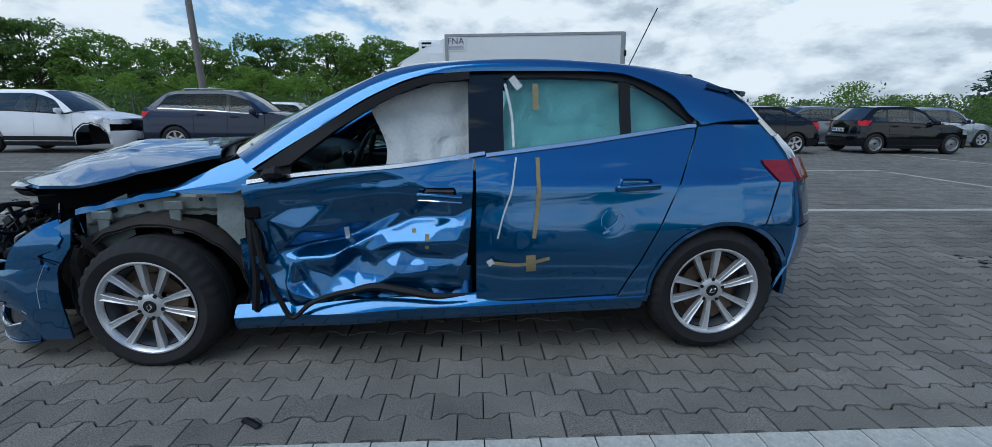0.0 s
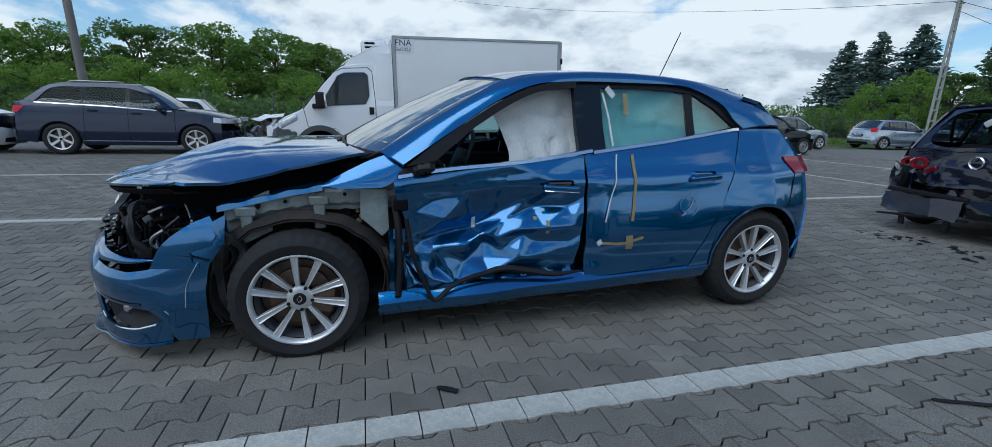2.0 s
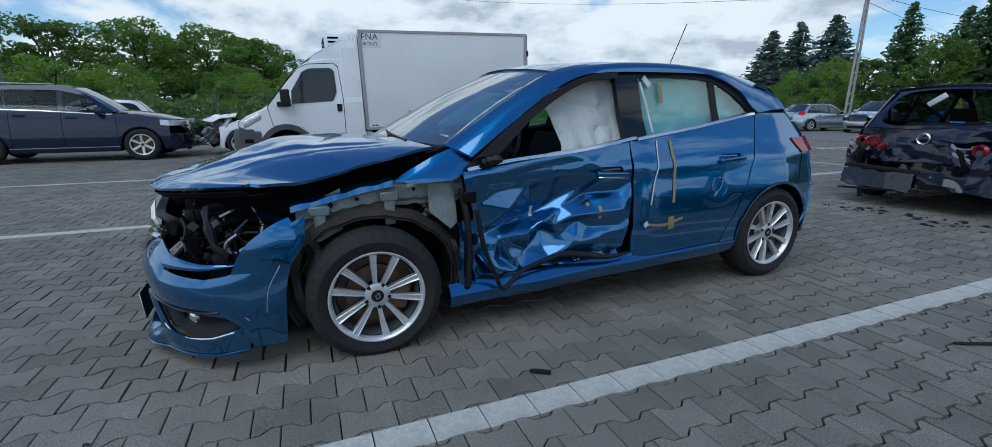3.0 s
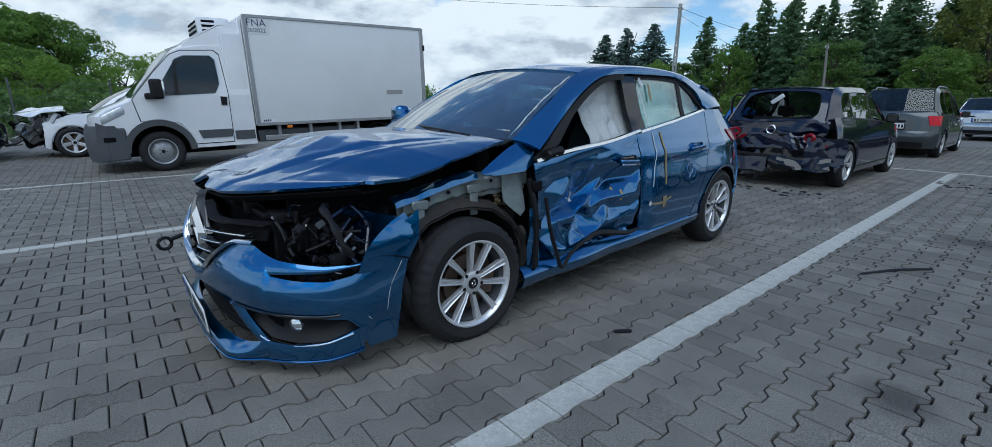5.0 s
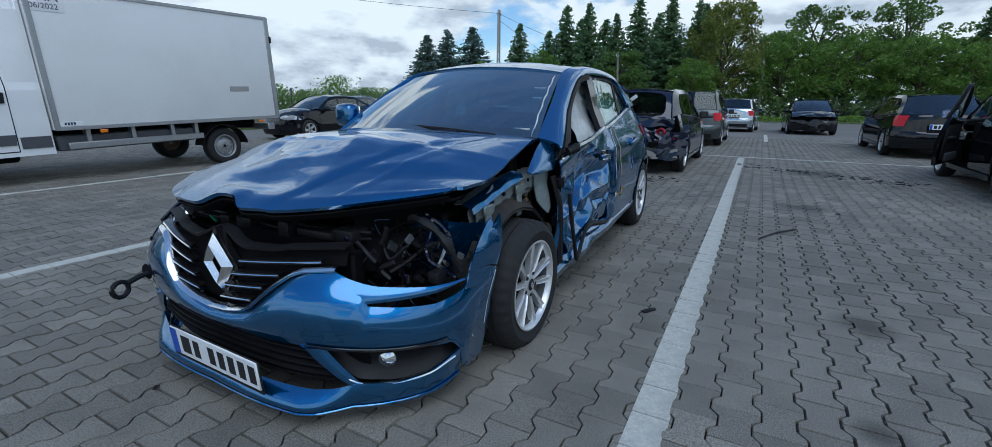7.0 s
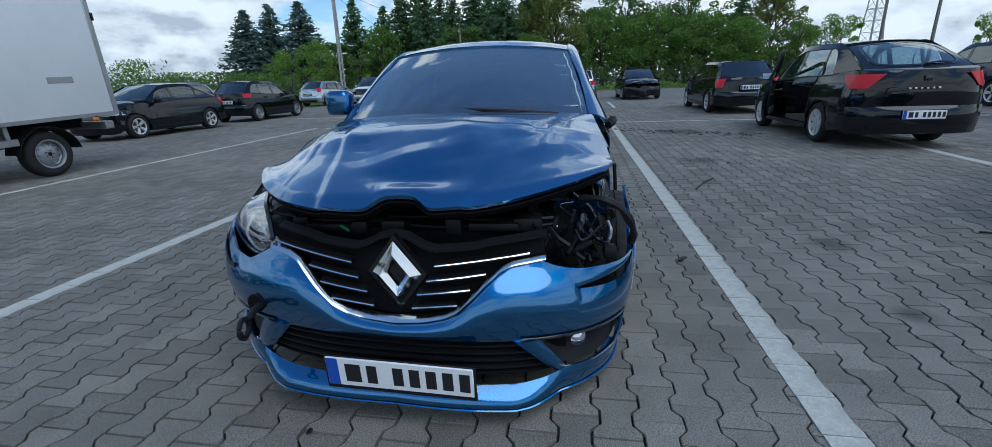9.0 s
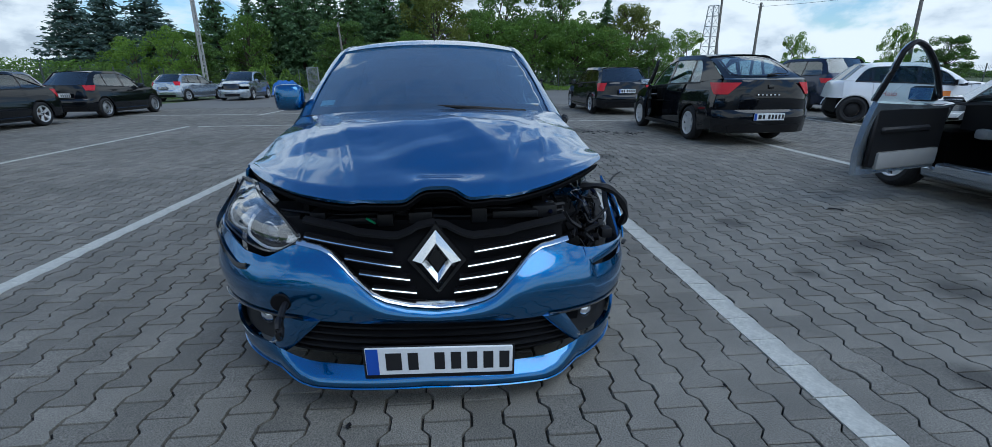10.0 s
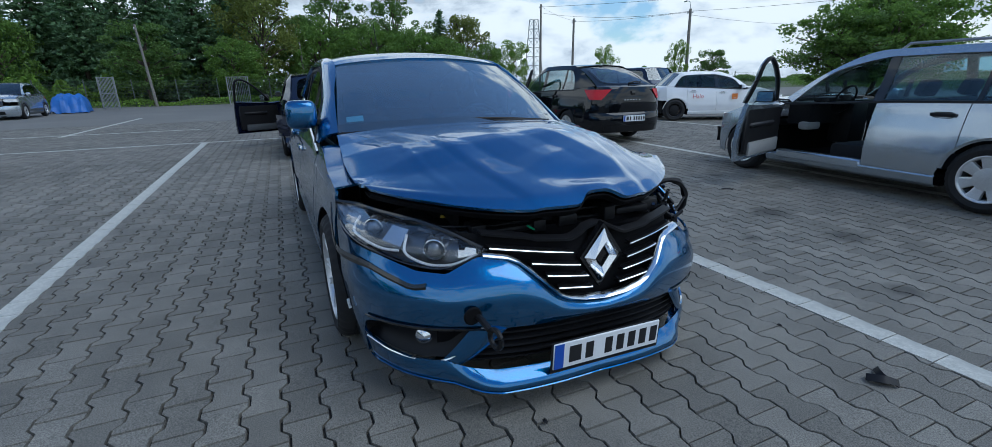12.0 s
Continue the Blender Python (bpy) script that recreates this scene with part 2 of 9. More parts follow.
M_SEAT = pbr("dark_seat_fabric", (0.022, 0.022, 0.024), 0.9, var=0.2, scale=12, fine=300, bump=0.001)
M_AIRBAG = pbr("white_airbag_cloth", (0.53, 0.55, 0.545), 0.85, var=0.10, scale=9, fine=60, bump=0.006)
M_LINER = pbr("dirty_black_liner", (0.018, 0.017, 0.016), 0.85, var=0.4, scale=7, fine=60, bump=0.003, dirt=(0.075, 0.055, 0.038), dirt_amt=0.5)
# near-black; where it lines bays and undersides their shade is in the colour
M_DARK = pbr("near_black", (0.005, 0.005, 0.006), 0.75, var=0.3, scale=9, spec=0.12)
M_BARK = pbr("bark", (0.085, 0.065, 0.048), 0.9, var=0.3, scale=6, fine=40, bump=0.02)
M_WOODPOLE = pbr("weathered_pole", (0.20, 0.185, 0.165), 0.85, var=0.2, scale=4, fine=40, bump=0.004)
M_BOX = pbr("white_grp_panel", (0.72, 0.735, 0.735), 0.35, var=0.03, scale=0.8, fine=30, dirt=(0.5, 0.5, 0.48), dirt_amt=0.35)
M_TEXT = pbr("dark_blue_ink", (0.02, 0.03, 0.08), 0.6, var=0.05)
M_INK = pbr("black_plate_ink", (0.012, 0.012, 0.014), 0.5, var=0.05)
M_PLATE = pbr("number_plate_white", (0.75, 0.76, 0.77), 0.35, var=0.05)
M_PLATEBLUE = pbr("plate_blue_band", (0.02, 0.08, 0.42), 0.35, var=0.05)
M_TAPE = pbr("masking_tape_residue", (0.26, 0.21, 0.11), 0.7, var=0.25, scale=14)
M_SCUFF = pbr("pale_scuff", (0.16, 0.27, 0.42), 0.6, var=0.3, scale=40)
M_SCRAPE = pbr("white_scrape", (0.55, 0.57, 0.58), 0.6, var=0.25, scale=20)


def leaf_mat(name, col, through_col, share=0.4):
    """Leaves: each its own shade, and part of the light passes through them."""
    m = pbr(name, col, 0.5, var=0.3, scale=0.35, fine=3, island=0.45, spec=0.3)
    N, L = m.node_tree.nodes, m.node_tree.links
    p, out = N["Principled BSDF"], N["Material Output"]
    tr, mx = N.new("ShaderNodeBsdfTranslucent"), N.new("ShaderNodeMixShader")
    tr.inputs["Color"].default_value = (*through_col, 1)
    mx.inputs[0].default_value = share
    L.new(p.outputs[0], mx.inputs[1])
    L.new(tr.outputs[0], mx.inputs[2])
    L.new(mx.outputs[0], out.inputs["Surface"])
    return m


M_LEAF = leaf_mat("broad_leaves", (0.140, 0.225, 0.048), (0.20, 0.35, 0.055))
M_LEAF_LIGHT = leaf_mat("bright_leaves", (0.17, 0.27, 0.045), (0.26, 0.42, 0.06))
M_LEAF_DARK = leaf_mat("dark_leaves", (0.115, 0.185, 0.050), (0.16, 0.28, 0.055))
M_LEAF_OLIVE = leaf_mat("olive_leaves", (0.165, 0.195, 0.046), (0.23, 0.28, 0.05))
M_NEEDLE = leaf_mat("spruce_needles", (0.115, 0.190, 0.092), (0.14, 0.25, 0.09), 0.33)
M_NEEDLE_BLUE = leaf_mat("blue_spruce_needles", (0.130, 0.190, 0.172), (0.14, 0.22, 0.16), 0.33)

# ---- mesh helpers ----


def obj(name, verts, faces, mat, parent=None, label="", smooth=True, sharp=40):
    me = bpy.data.meshes.new(name)
    me.from_pydata([tuple(v) for v in verts], [], [tuple(f) for f in faces])
    if smooth:
        me.polygons.foreach_set("use_smooth", [True] * len(me.polygons))
        me.set_sharp_from_angle(angle=radians(sharp))
    me.materials.append(mat)
    ob = new(name, me)
    if parent is not None:
        ob.parent = parent
    if label:
        ob["label"] = label
    return ob


def part(name, bm, mat, parent, label="", smooth=True, sharp=40):
    me = bpy.data.meshes.new(name)
    bm.to_mesh(me)
    bm.free()
    if smooth:
        me.polygons.foreach_set("use_smooth", [True] * len(me.polygons))
        me.set_sharp_from_angle(angle=radians(sharp))
    me.materials.append(mat)
    ob = new(name, me)
    if parent is not None:
        ob.parent = parent
    if label:
        ob["label"] = label
    return ob


def empty(name, m, label, category, group=""):
    ob = new(name)
    ob.empty_display_size = 0.1
    ob.matrix_basis = m
    return tagged(ob, label, category, group)


class Geo:
    """Collects vertices and faces of one part."""

    def __init__(self):
        self.v, self.f = [], []

    def grid(self, P, flip=False, wrap=False):
        nu, nv = P.shape[:2]
        o = len(self.v)
        self.v += [tuple(p) for p in P.reshape(-1, 3)]
        for i in range(nu - 1 if not wrap else nu):
            for j in range(nv - 1):
                a, b = o + i * nv + j, o + ((i + 1) % nu) * nv + j
                q = (a, b, b + 1, a + 1)
                self.f.append(q[::-1] if flip else q)
        return self

    def shell(self, P, th):
        """A sheet with thickness th: P (nu, nv, 3), thickened along its normals."""
        nu, nv = P.shape[:2]
        du, dv = np.gradient(P, axis=0), np.gradient(P, axis=1)
        n = np.cross(du, dv)
        n /= np.maximum(np.linalg.norm(n, axis=2, keepdims=True), 1e-9)
        Q = P - n * th
        o = len(self.v)
        self.v += [tuple(p) for p in P.reshape(-1, 3)] + [tuple(p) for p in Q.reshape(-1, 3)]
        k = nu * nv
        for i in range(nu - 1):
            for j in range(nv - 1):
                a, b = o + i * nv + j, o + (i + 1) * nv + j
                self.f.append((a, b, b + 1, a + 1))
                self.f.append((a + k, a + 1 + k, b + 1 + k, b + k))
        ring = [i * nv for i in range(nu)] + [(nu - 1) * nv + j for j in range(1, nv)] + [i * nv + nv - 1 for i in range(nu - 2, -1, -1)] + [j for j in range(nv - 2, 0, -1)]
        for a, b in zip(ring, ring[1:] + ring[:1]):
            self.f.append((o + a, o + a + k, o + b + k, o + b))
        return self

    def box(self, lo, hi, m=None):
        (x0, y0, z0), (x1, y1, z1) = lo, hi
        c = [(x0, y0, z0), (x1, y0, z0), (x1, y1, z0), (x0, y1, z0), (x0, y0, z1), (x1, y0, z1), (x1, y1, z1), (x0, y1, z1)]
        o = len(self.v)
        self.v += [tuple(m @ Vector(p)) for p in c] if m is not None else c
        self.f += [tuple(o + i for i in q) for q in ((0, 3, 2, 1), (4, 5, 6, 7), (0, 1, 5, 4), (1, 2, 6, 5), (2, 3, 7, 6), (3, 0, 4, 7))]
        return self

    def tube(self, pts, r, n=8, cap=True):
        """A round bar along points; r a number or one for each point."""
        pts = [Vector(p) for p in pts]
        rs = [r] * len(pts) if isinstance(r, (int, float)) else list(r)
        o = len(self.v)
        for i, p in enumerate(pts):
            d = (pts[min(i + 1, len(pts) - 1)] - pts[max(i - 1, 0)]).normalized()
            a = d.orthogonal().normalized() if abs(d.z) > 0.95 else d.cross(Vector((0, 0, 1))).normalized()
            b = d.cross(a)
            self.v += [tuple(p + (a * math.cos(t) + b * math.sin(t)) * rs[i]) for t in (2 * math.pi * k / n for k in range(n))]
        for i in range(len(pts) - 1):
            for k in range(n):
                self.f.append((o + i * n + k, o + i * n + (k + 1) % n, o + (i + 1) * n + (k + 1) % n, o + (i + 1) * n + k))
        if cap:
            self.f.append(tuple(o + k for k in range(n))[::-1])
            self.f.append(tuple(o + (len(pts) - 1) * n + k for k in range(n)))
        return self

    def lathe(self, prof, n=32, axis="y", at=(0, 0, 0), closed=False):
        """A profile of (radius, offset along the axis) turned round the axis."""
        o = len(self.v)
        for k in range(n):
            t = 2 * math.pi * k / n
            for r, h in prof:
                p = (r * math.cos(t), h, r * math.sin(t)) if axis == "y" else ((h, r * math.cos(t), r * math.sin(t)) if axis == "x" else (r * math.cos(t), r * math.sin(t), h))
                self.v.append((p[0] + at[0], p[1] + at[1], p[2] + at[2]))
        m = len(prof)
        for k in range(n):
            for j in range(m if closed else m - 1):
                a, b = o + k * m, o + ((k + 1) % n) * m
                j2 = (j + 1) % m
                self.f.append((a + j, a + j2, b + j2, b + j))
        return self

    def out(self, name, mat, parent, label="", smooth=True, sharp=40):
        return obj(name, self.v, self.f, mat, parent, label, smooth, sharp)


def rounded_box(lo, hi, r=0.02, seg=2, m=None):
    bm = bmesh.new()
    bmesh.ops.create_cube(bm, size=1)
    for v in bm.verts:
        v.co = Vector([(a + b) / 2 + c * (b - a) for a, b, c in zip(lo, hi, v.co)])
    if r:
        bmesh.ops.bevel(bm, geom=bm.edges[:], offset=r, segments=seg, affect="EDGES", profile=0.6)
    if m is not None:
        bm.transform(m)
    return bm


def curve(pts, n):
    """n points along a polyline of any dimension, smoothed (Catmull-Rom), evenly by its parameter."""
    P = np.array(pts, float)
    k = len(P)
    if k == 2:
        return P[0] + (P[1] - P[0]) * np.linspace(0, 1, n)[:, None]
    d = np.concatenate([[0], np.cumsum(np.linalg.norm(np.diff(P, axis=0), axis=1))])
    m = np.gradient(P, d, axis=0)
    out = []
    for s in np.linspace(0, d[-1], n):
        i = min(max(np.searchsorted(d, s) - 1, 0), k - 2)
        h = d[i + 1] - d[i]
        t = (s - d[i]) / h
        out.append((2 * t**3 - 3 * t**2 + 1) * P[i] + (t**3 - 2 * t**2 + t) * h * m[i] + (-2 * t**3 + 3 * t**2) * P[i + 1] + (t**3 - t**2) * h * m[i + 1])
    return np.array(out)


def sheet(A, B, nv, bulge=0.0):
    """A grid (nu, nv, 3) between two lines of equally many points."""
    t = np.linspace(0, 1, nv)[None, :, None]
    return A[:, None, :] * (1 - t) + B[:, None, :] * t

# ---- ground: block paving, lines, verge ----
PITCH, ROW, AMP = 0.2045, 0.1445, 0.0155       # block length along x, row pitch along y, half depth of the toothed edge
ROW0, JOINT0 = 1.405, -0.577                # a row's middle, and a straight joint on it


def block_outline(g=0.0022):
    """Outline of a bone-shaped block about its middle, ends wide, waist narrow."""
    a, h = PITCH / 2 - g, ROW / 2 - g * 1.4
    e, w = PITCH * 0.165, PITCH * 0.335
    top = [(-a, h + AMP), (-w - 0.001, h + AMP), (-e - 0.001, h - AMP), (e + 0.001, h - AMP), (w + 0.001, h + AMP), (a, h + AMP)]
    return top + [(x, -y) for x, y in reversed(top)]


BLOCK = np.array(block_outline())
BLOCK_IN = BLOCK * np.array([(PITCH - 0.0105) / (PITCH - 0.0042), (ROW - 0.0105) / (ROW - 0.0042)])


def block_at(row, k):
    return JOINT0 + PITCH * (k + 0.5 + (0.5 if row % 2 else 0.0)), ROW0 + row * ROW


def make_ground():
    g = Geo()
    g.grid(np.array([[(x, y, -0.018) for y in (-900, -60, -14, 0, 14, 60, 900)] for x in (-900, -60, -14, 0, 14, 60, 900)]), flip=True)
    g.f = [f[::-1] for f in g.f]
    ground = tagged(g.out("ground", M_SAND, None, smooth=False), "grey yard bedding under concrete block paving", "ground", kind="structure")
    return ground


def block_mesh():
    """One block: a flat top with a bevelled rim and sides."""
    n = len(BLOCK)
    v = [(x, y, 0.0) for x, y in BLOCK_IN] + [(x, y, -0.003) for x, y in BLOCK] + [(x, y, -0.020) for x, y in BLOCK]
    f = [tuple(range(n))[::-1]]
    for ring in (0, n):
        f += [(ring + i, ring + (i + 1) % n, ring + n + (i + 1) % n, ring + n + i) for i in range(n)]
    return v, f


def lay_blocks(ground):
    v, f = block_mesh()
    me = bpy.data.meshes.new("paving_block")
    me.from_pydata(v, [], f)
    me.materials.append(M_PAVER_OB)
    rng = np.random.default_rng(5)
    nb = len(BLOCK)
    V = np.array([(x, y, 0.0) for x, y in BLOCK_IN] + [(x, y, -0.020) for x, y in BLOCK])
    f = f[:1 + nb]
    chunks, count = [], 0
    for row in range(-76, 106):
        y = ROW0 + row * ROW
        for k in range(-60, 95):
            x, y = block_at(row, k)
            if not (-11 < x < 17 and -9 < y < 16):
                continue
            dz, rx, ry = rng.normal(0, 0.0011), rng.normal(0, 0.005), rng.normal(0, 0.005)
            if -2.75 < x < 0.4 and 0.95 < y < 2.05 and count < 300 or -3.4 < x < -2.75 and 1.0 < y < 3.4 and count < 300:
                ob = new("paving_block", me)
                ob.parent = ground
                ob.matrix_basis = pose(x, y, dz, math.degrees(rx), math.degrees(ry), 180 if rng.random() < 0.5 else 0)
                count += 1
                continue
            Q = V.copy()
            Q[:, 2] += dz + Q[:, 1] * rx - Q[:, 0] * ry
            Q[:, 0] += x
            Q[:, 1] += y
            chunks.append(Q)
    n, allv = len(V), np.concatenate(chunks)
    faces = [tuple(i + c * n for i in q) for c in range(len(chunks)) for q in f]
    ob = obj("paving_blocks_rest", allv, faces, M_PAVER, ground, smooth=False)
    tagged(ob, kind="stuff")


def far_paving_mat():
    """The same paving where single blocks are too small to see: rows with thin dark joints."""
    m = pbr("far_paving", (0.168, 0.160, 0.144), 0.85, var=0.2, scale=0.35, fine=8, dirt=(0.125, 0.118, 0.105), dirt_amt=0.55)
    return m


M_PAVER_FAR = far_paving_mat()


def make_far_paving():
    g = Geo()
    z = -0.004
    for x0, x1, y0, y1 in ((-45, -11, -45, 21), (17, 37.2, -60, 17.5), (-11, 17, -60, -9), (-11, 17, 16, 21)):
        g.v += [(x0, y0, z), (x1, y0, z), (x1, y1, z), (x0, y1, z)]
        o = len(g.v) - 4
        g.f.append((o, o + 1, o + 2, o + 3))
    tagged(g.out("far_pavement", M_PAVER_FAR, None, smooth=False), "worn grey concrete yard paving further off", "paving", kind="structure")
    g = Geo()
    for x0, x1, y0, y1 in ((-900, 900, 21, 900), (37.2, 900, -900, 21), (-900, -45, -900, 21), (-45, 37.2, -900, -60), (17, 37.2, 17.5, 21)):
        n = 8
        X, Y = np.meshgrid(np.linspace(x0, x1, n), np.linspace(y0, y1, n), indexing="ij")
        g.grid(np.stack([X, Y, np.full_like(X, -0.006)], 2), flip=False)
    tagged(g.out("verge", M_GRASS, None, smooth=False), "rough green grass verge beyond the yard", "grass", kind="structure")


def line_x(name, y, x0, x1, w, label, z=0.0016, single=False, slope=0.0, toothed=True):
    """A painted row of blocks along x: straight where the paint ends, toothed where it follows the blocks' edge."""
    row = round((y - ROW0) / ROW)
    ks = [block_at(row, k)[0] for k in range(-400, 500)]
    a = PITCH / 2 - 0.003
    n = 6
    low = [(px, -ROW / 2 + 0.006 + (py + ROW / 2) * 0.25 if toothed else -w / 2) for px, py in BLOCK[n:][::-1]]
    edge = low + [(a, w / 2), (-a, w / 2)]
    k = len(edge)
    V = [(px, py, z + 0.002) for px, py in edge] + [(px, py, -0.006) for px, py in edge]
    F = [tuple(range(k))] + [(i, k + i, k + (i + 1) % k, (i + 1) % k) for i in range(k)]
    if single:
        holder = tagged(new(name), label, "parking line", "parking lines", kind="structure")
        me = bpy.data.meshes.new("line_block")
        me.from_pydata(V, [], F)
        me.materials.append(M_LINE)
        for x in ks:
            if x0 <= x <= x1:
                ob = new("line_block", me)
                ob.parent = holder
                ob.matrix_basis = pose(x, y + slope * x + 0.0015 * math.sin(x * 91.0), 0.0010 * math.sin(x * 37.0), 0.15 * math.sin(x * 51.0), 0.2 * math.sin(x * 77.0), math.degrees(slope) + 0.3 * math.sin(x * 63.0))
        return holder
    g = Geo()
    for x in ks:
        if x0 <= x <= x1:
            zz, o = 0.0012 * math.sin(x * 37.0), len(g.v)
            g.v += [(x + px, y + slope * x + py, pz + zz) for px, py, pz in V]
            g.f += [tuple(o + i for i in f) for f in F]
    return tagged(g.out(name, M_LINE, None, smooth=False), label, "parking line", "parking lines", kind="structure")


def line_y(name, x, y0, y1, w, label, z=0.0016):
    g = Geo()
    y = y0
    while y < y1:
        g.box((x - w / 2, y + 0.004, -0.006), (x + w / 2, y + ROW - 0.004, z + 0.002))
        y += ROW
    return tagged(g.out(name, M_LINE, None, smooth=False), label, "parking line", "parking lines", kind="structure")


ground = make_ground()
make_far_paving()
line_x("parking_line", 1.408, -9, 8.7, 0.134, "worn white line painted along a row of paving blocks", single=True, slope=0.006)
line_x("parking_line", 5.52, -9, 8.9, 0.12, "worn white line painted along a row of paving blocks", single=True, slope=0.012)
line_x("parking_line", -2.42, -9, 8.7, 0.12, "worn white line painted along a row of paving blocks", single=True, slope=-0.05)
line_x("parking_line", 9.47, -20, 8.9, 0.10, "thin worn white line painted on the yard", slope=0.035, toothed=False)
line_y("parking_line", 8.8, -22, 9.5, 0.11, "white line painted across the ends of the bays")
line_x("parking_line", 9.45, 12.6, 21, 0.12, "worn white line painted on the yard")
line_y("parking_line", 13.0, 6.2, 14, 0.10, "faded white line painted across the yard")
line_x("parking_line", 0.95, 14.6, 19, 0.11, "faded white line between two parking bays")
line_x("parking_line", -6.7, 2.0, 8.7, 0.11, "worn white line painted along a row of paving blocks")

# ---- cars: common shapes ----
ZS = [0.0, 0.14, 0.30, 0.46, 0.65, 0.83, 0.95, 1.11, 1.34, 1.45]      # height ...
WS = [0.84, 0.86, 0.89, 0.905, 0.885, 0.845, 0.80, 0.725, 0.655, 0.56]  # ... and half width of a car's flank


def by_index(pts, n):
    """n smooth points along control points, evenly by their number."""
    P = np.array(pts, float)
    m = np.gradient(P, axis=0)
    out = []
    for s in np.linspace(0, len(P) - 1, n):
        i = min(int(s), len(P) - 2)
        t = s - i
        out.append((2 * t**3 - 3 * t**2 + 1) * P[i] + (t**3 - 2 * t**2 + t) * m[i] + (-2 * t**3 + 3 * t**2) * P[i + 1] + (t**3 - t**2) * m[i + 1])
    return np.array(out)


_wheel_cache = {}


def wheel_meshes(style, R, rim_r, width):
    key = (style, R, rim_r, width)
    if key in _wheel_cache:
        return _wheel_cache[key]
    w = width / 2
    prof = [(rim_r - 0.006, -w * 0.86), (rim_r + 0.012, -w * 0.97), ((R + rim_r) / 2, -w * 1.06), (R - 0.022, -w * 0.93), (R - 0.004, -w * 0.72), (R, -w * 0.4), (R, -w * 0.36), (R - 0.007, -w * 0.345), (R - 0.007, -w * 0.3),
            (R, -w * 0.285), (R, -0.006), (R - 0.007, -0.004), (R - 0.007, 0.004), (R, 0.006), (R, w * 0.3), (R - 0.004, w * 0.72), (R - 0.022, w * 0.93), ((R + rim_r) / 2, w * 1.06), (rim_r - 0.006, w * 0.86)]
    # tread: every other step of the ring is cut a little lower on the shoulders
    ty, n = Geo(), 144
    rings = []
    for k in range(n):
        t = 2 * math.pi * k / n
        cut = 0.006 if k % 4 in (0, 1) else 0.0
        rings.append([((r - (cut if abs(y) > w * 0.5 and r > R - 0.03 else 0)) * math.cos(t), y, (r - (cut if abs(y) > w * 0.5 and r > R - 0.03 else 0)) * math.sin(t)) for r, y in prof])
    ty.grid(np.array(rings), wrap=True)
    lip = 0.011 if style == "ten" else 0.018
    rim = Geo().lathe([(rim_r - lip - 0.004, -w * 0.72), (rim_r - 0.002, -w * 0.9), (rim_r + 0.004, -w * 0.99), (rim_r - 0.003, -w * 1.0), (rim_r - lip, -w * 0.92), (rim_r - lip - 0.006, -w * 0.72)], 64)
    # barrel gets dark grey: the shade between the spokes is put into its colour
    barrel = Geo().lathe([(rim_r - 0.012, w * 0.8), (rim_r - 0.03, w * 0.3), (rim_r - 0.035, -w * 0.3), (rim_r - 0.022, -w * 0.74)], 48)
    if style in ("steel", "black"):
        rim.lathe([(rim_r - 0.03, -w * 0.5), (rim_r * 0.8, -w * 0.35), (rim_r * 0.55, -w * 0.62), (rim_r * 0.3, -w * 0.7), (0.001, -w * 0.7)], 40)
        for k in range(10):
            a = 2 * math.pi * k / 10
            rim.tube([(math.cos(a) * rim_r * 0.66, -w * 0.56, math.sin(a) * rim_r * 0.66), (math.cos(a) * rim_r * 0.66, -w * 0.64, math.sin(a) * rim_r * 0.66)], rim_r * 0.08, 8)
    else:
        n = {"ten": 10, "five": 5, "six": 6, "seven": 7, "cover": 7}[style]
        for k in range(n):
            if style == "ten":      # five pairs of straight spokes, widening outwards, each with a sunk middle
                a = 2 * math.pi * (k // 2) / 5 + (0.265 if k % 2 else -0.265) + 0.31
                a0 = 2 * math.pi * (k // 2) / 5 + (0.31 if k % 2 else -0.31) + 0.31
            else:
                a = a0 = 2 * math.pi * k / n + 0.2
            hw0, hw1 = {"ten": (0.0095, 0.0185), "five": (0.030, 0.045), "six": (0.026, 0.03), "seven": (0.022, 0.028), "cover": (0.034, 0.062)}[style]
            sunk = 0.006 if style == "ten" else 0.0
            pts = []
            for r, hw, y in ((rim_r * 0.20, hw0, -w * 0.70), (rim_r * 0.45, hw0 * 0.75 + hw1 * 0.25, -w * 0.80), (rim_r * 0.75, hw0 * 0.35 + hw1 * 0.65, -w * 0.86), (rim_r * 0.955, hw1, -w * 0.92)):
                t = (r - rim_r * 0.2) / (rim_r * 0.755)
                aa = a0 * (1 - t) + a * t
                c, s = math.cos(aa), math.sin(aa)
                for d, dy in ((-hw, 0.030), (-hw * 0.92, 0.002), (-hw * 0.78, 0.0), (-hw * 0.45, sunk), (hw * 0.45, sunk), (hw * 0.78, 0.0), (hw * 0.92, 0.002), (hw, 0.030)):
                    pts.append((c * r - s * d, y + dy, s * r + c * d))
            o = len(rim.v)
            rim.v += pts
            for i in range(3):
                for j in range(7):
                    q = o + i * 8 + j
                    rim.f.append((q, q + 8, q + 9, q + 1))
        if style == "cover":
            rim.lathe([(rim_r * 0.50, -w * 0.62), (rim_r * 0.48, -w * 0.84), (rim_r * 0.3, -w * 0.88), (0.001, -w * 0.88)], 28)
        rim.lathe([(rim_r * 0.27, -w * 0.5), (rim_r * 0.27, -w * 0.68), (rim_r * 0.22, -w * 0.74), (rim_r * 0.14, -w * 0.76), (0.001, -w * 0.76)], 28)
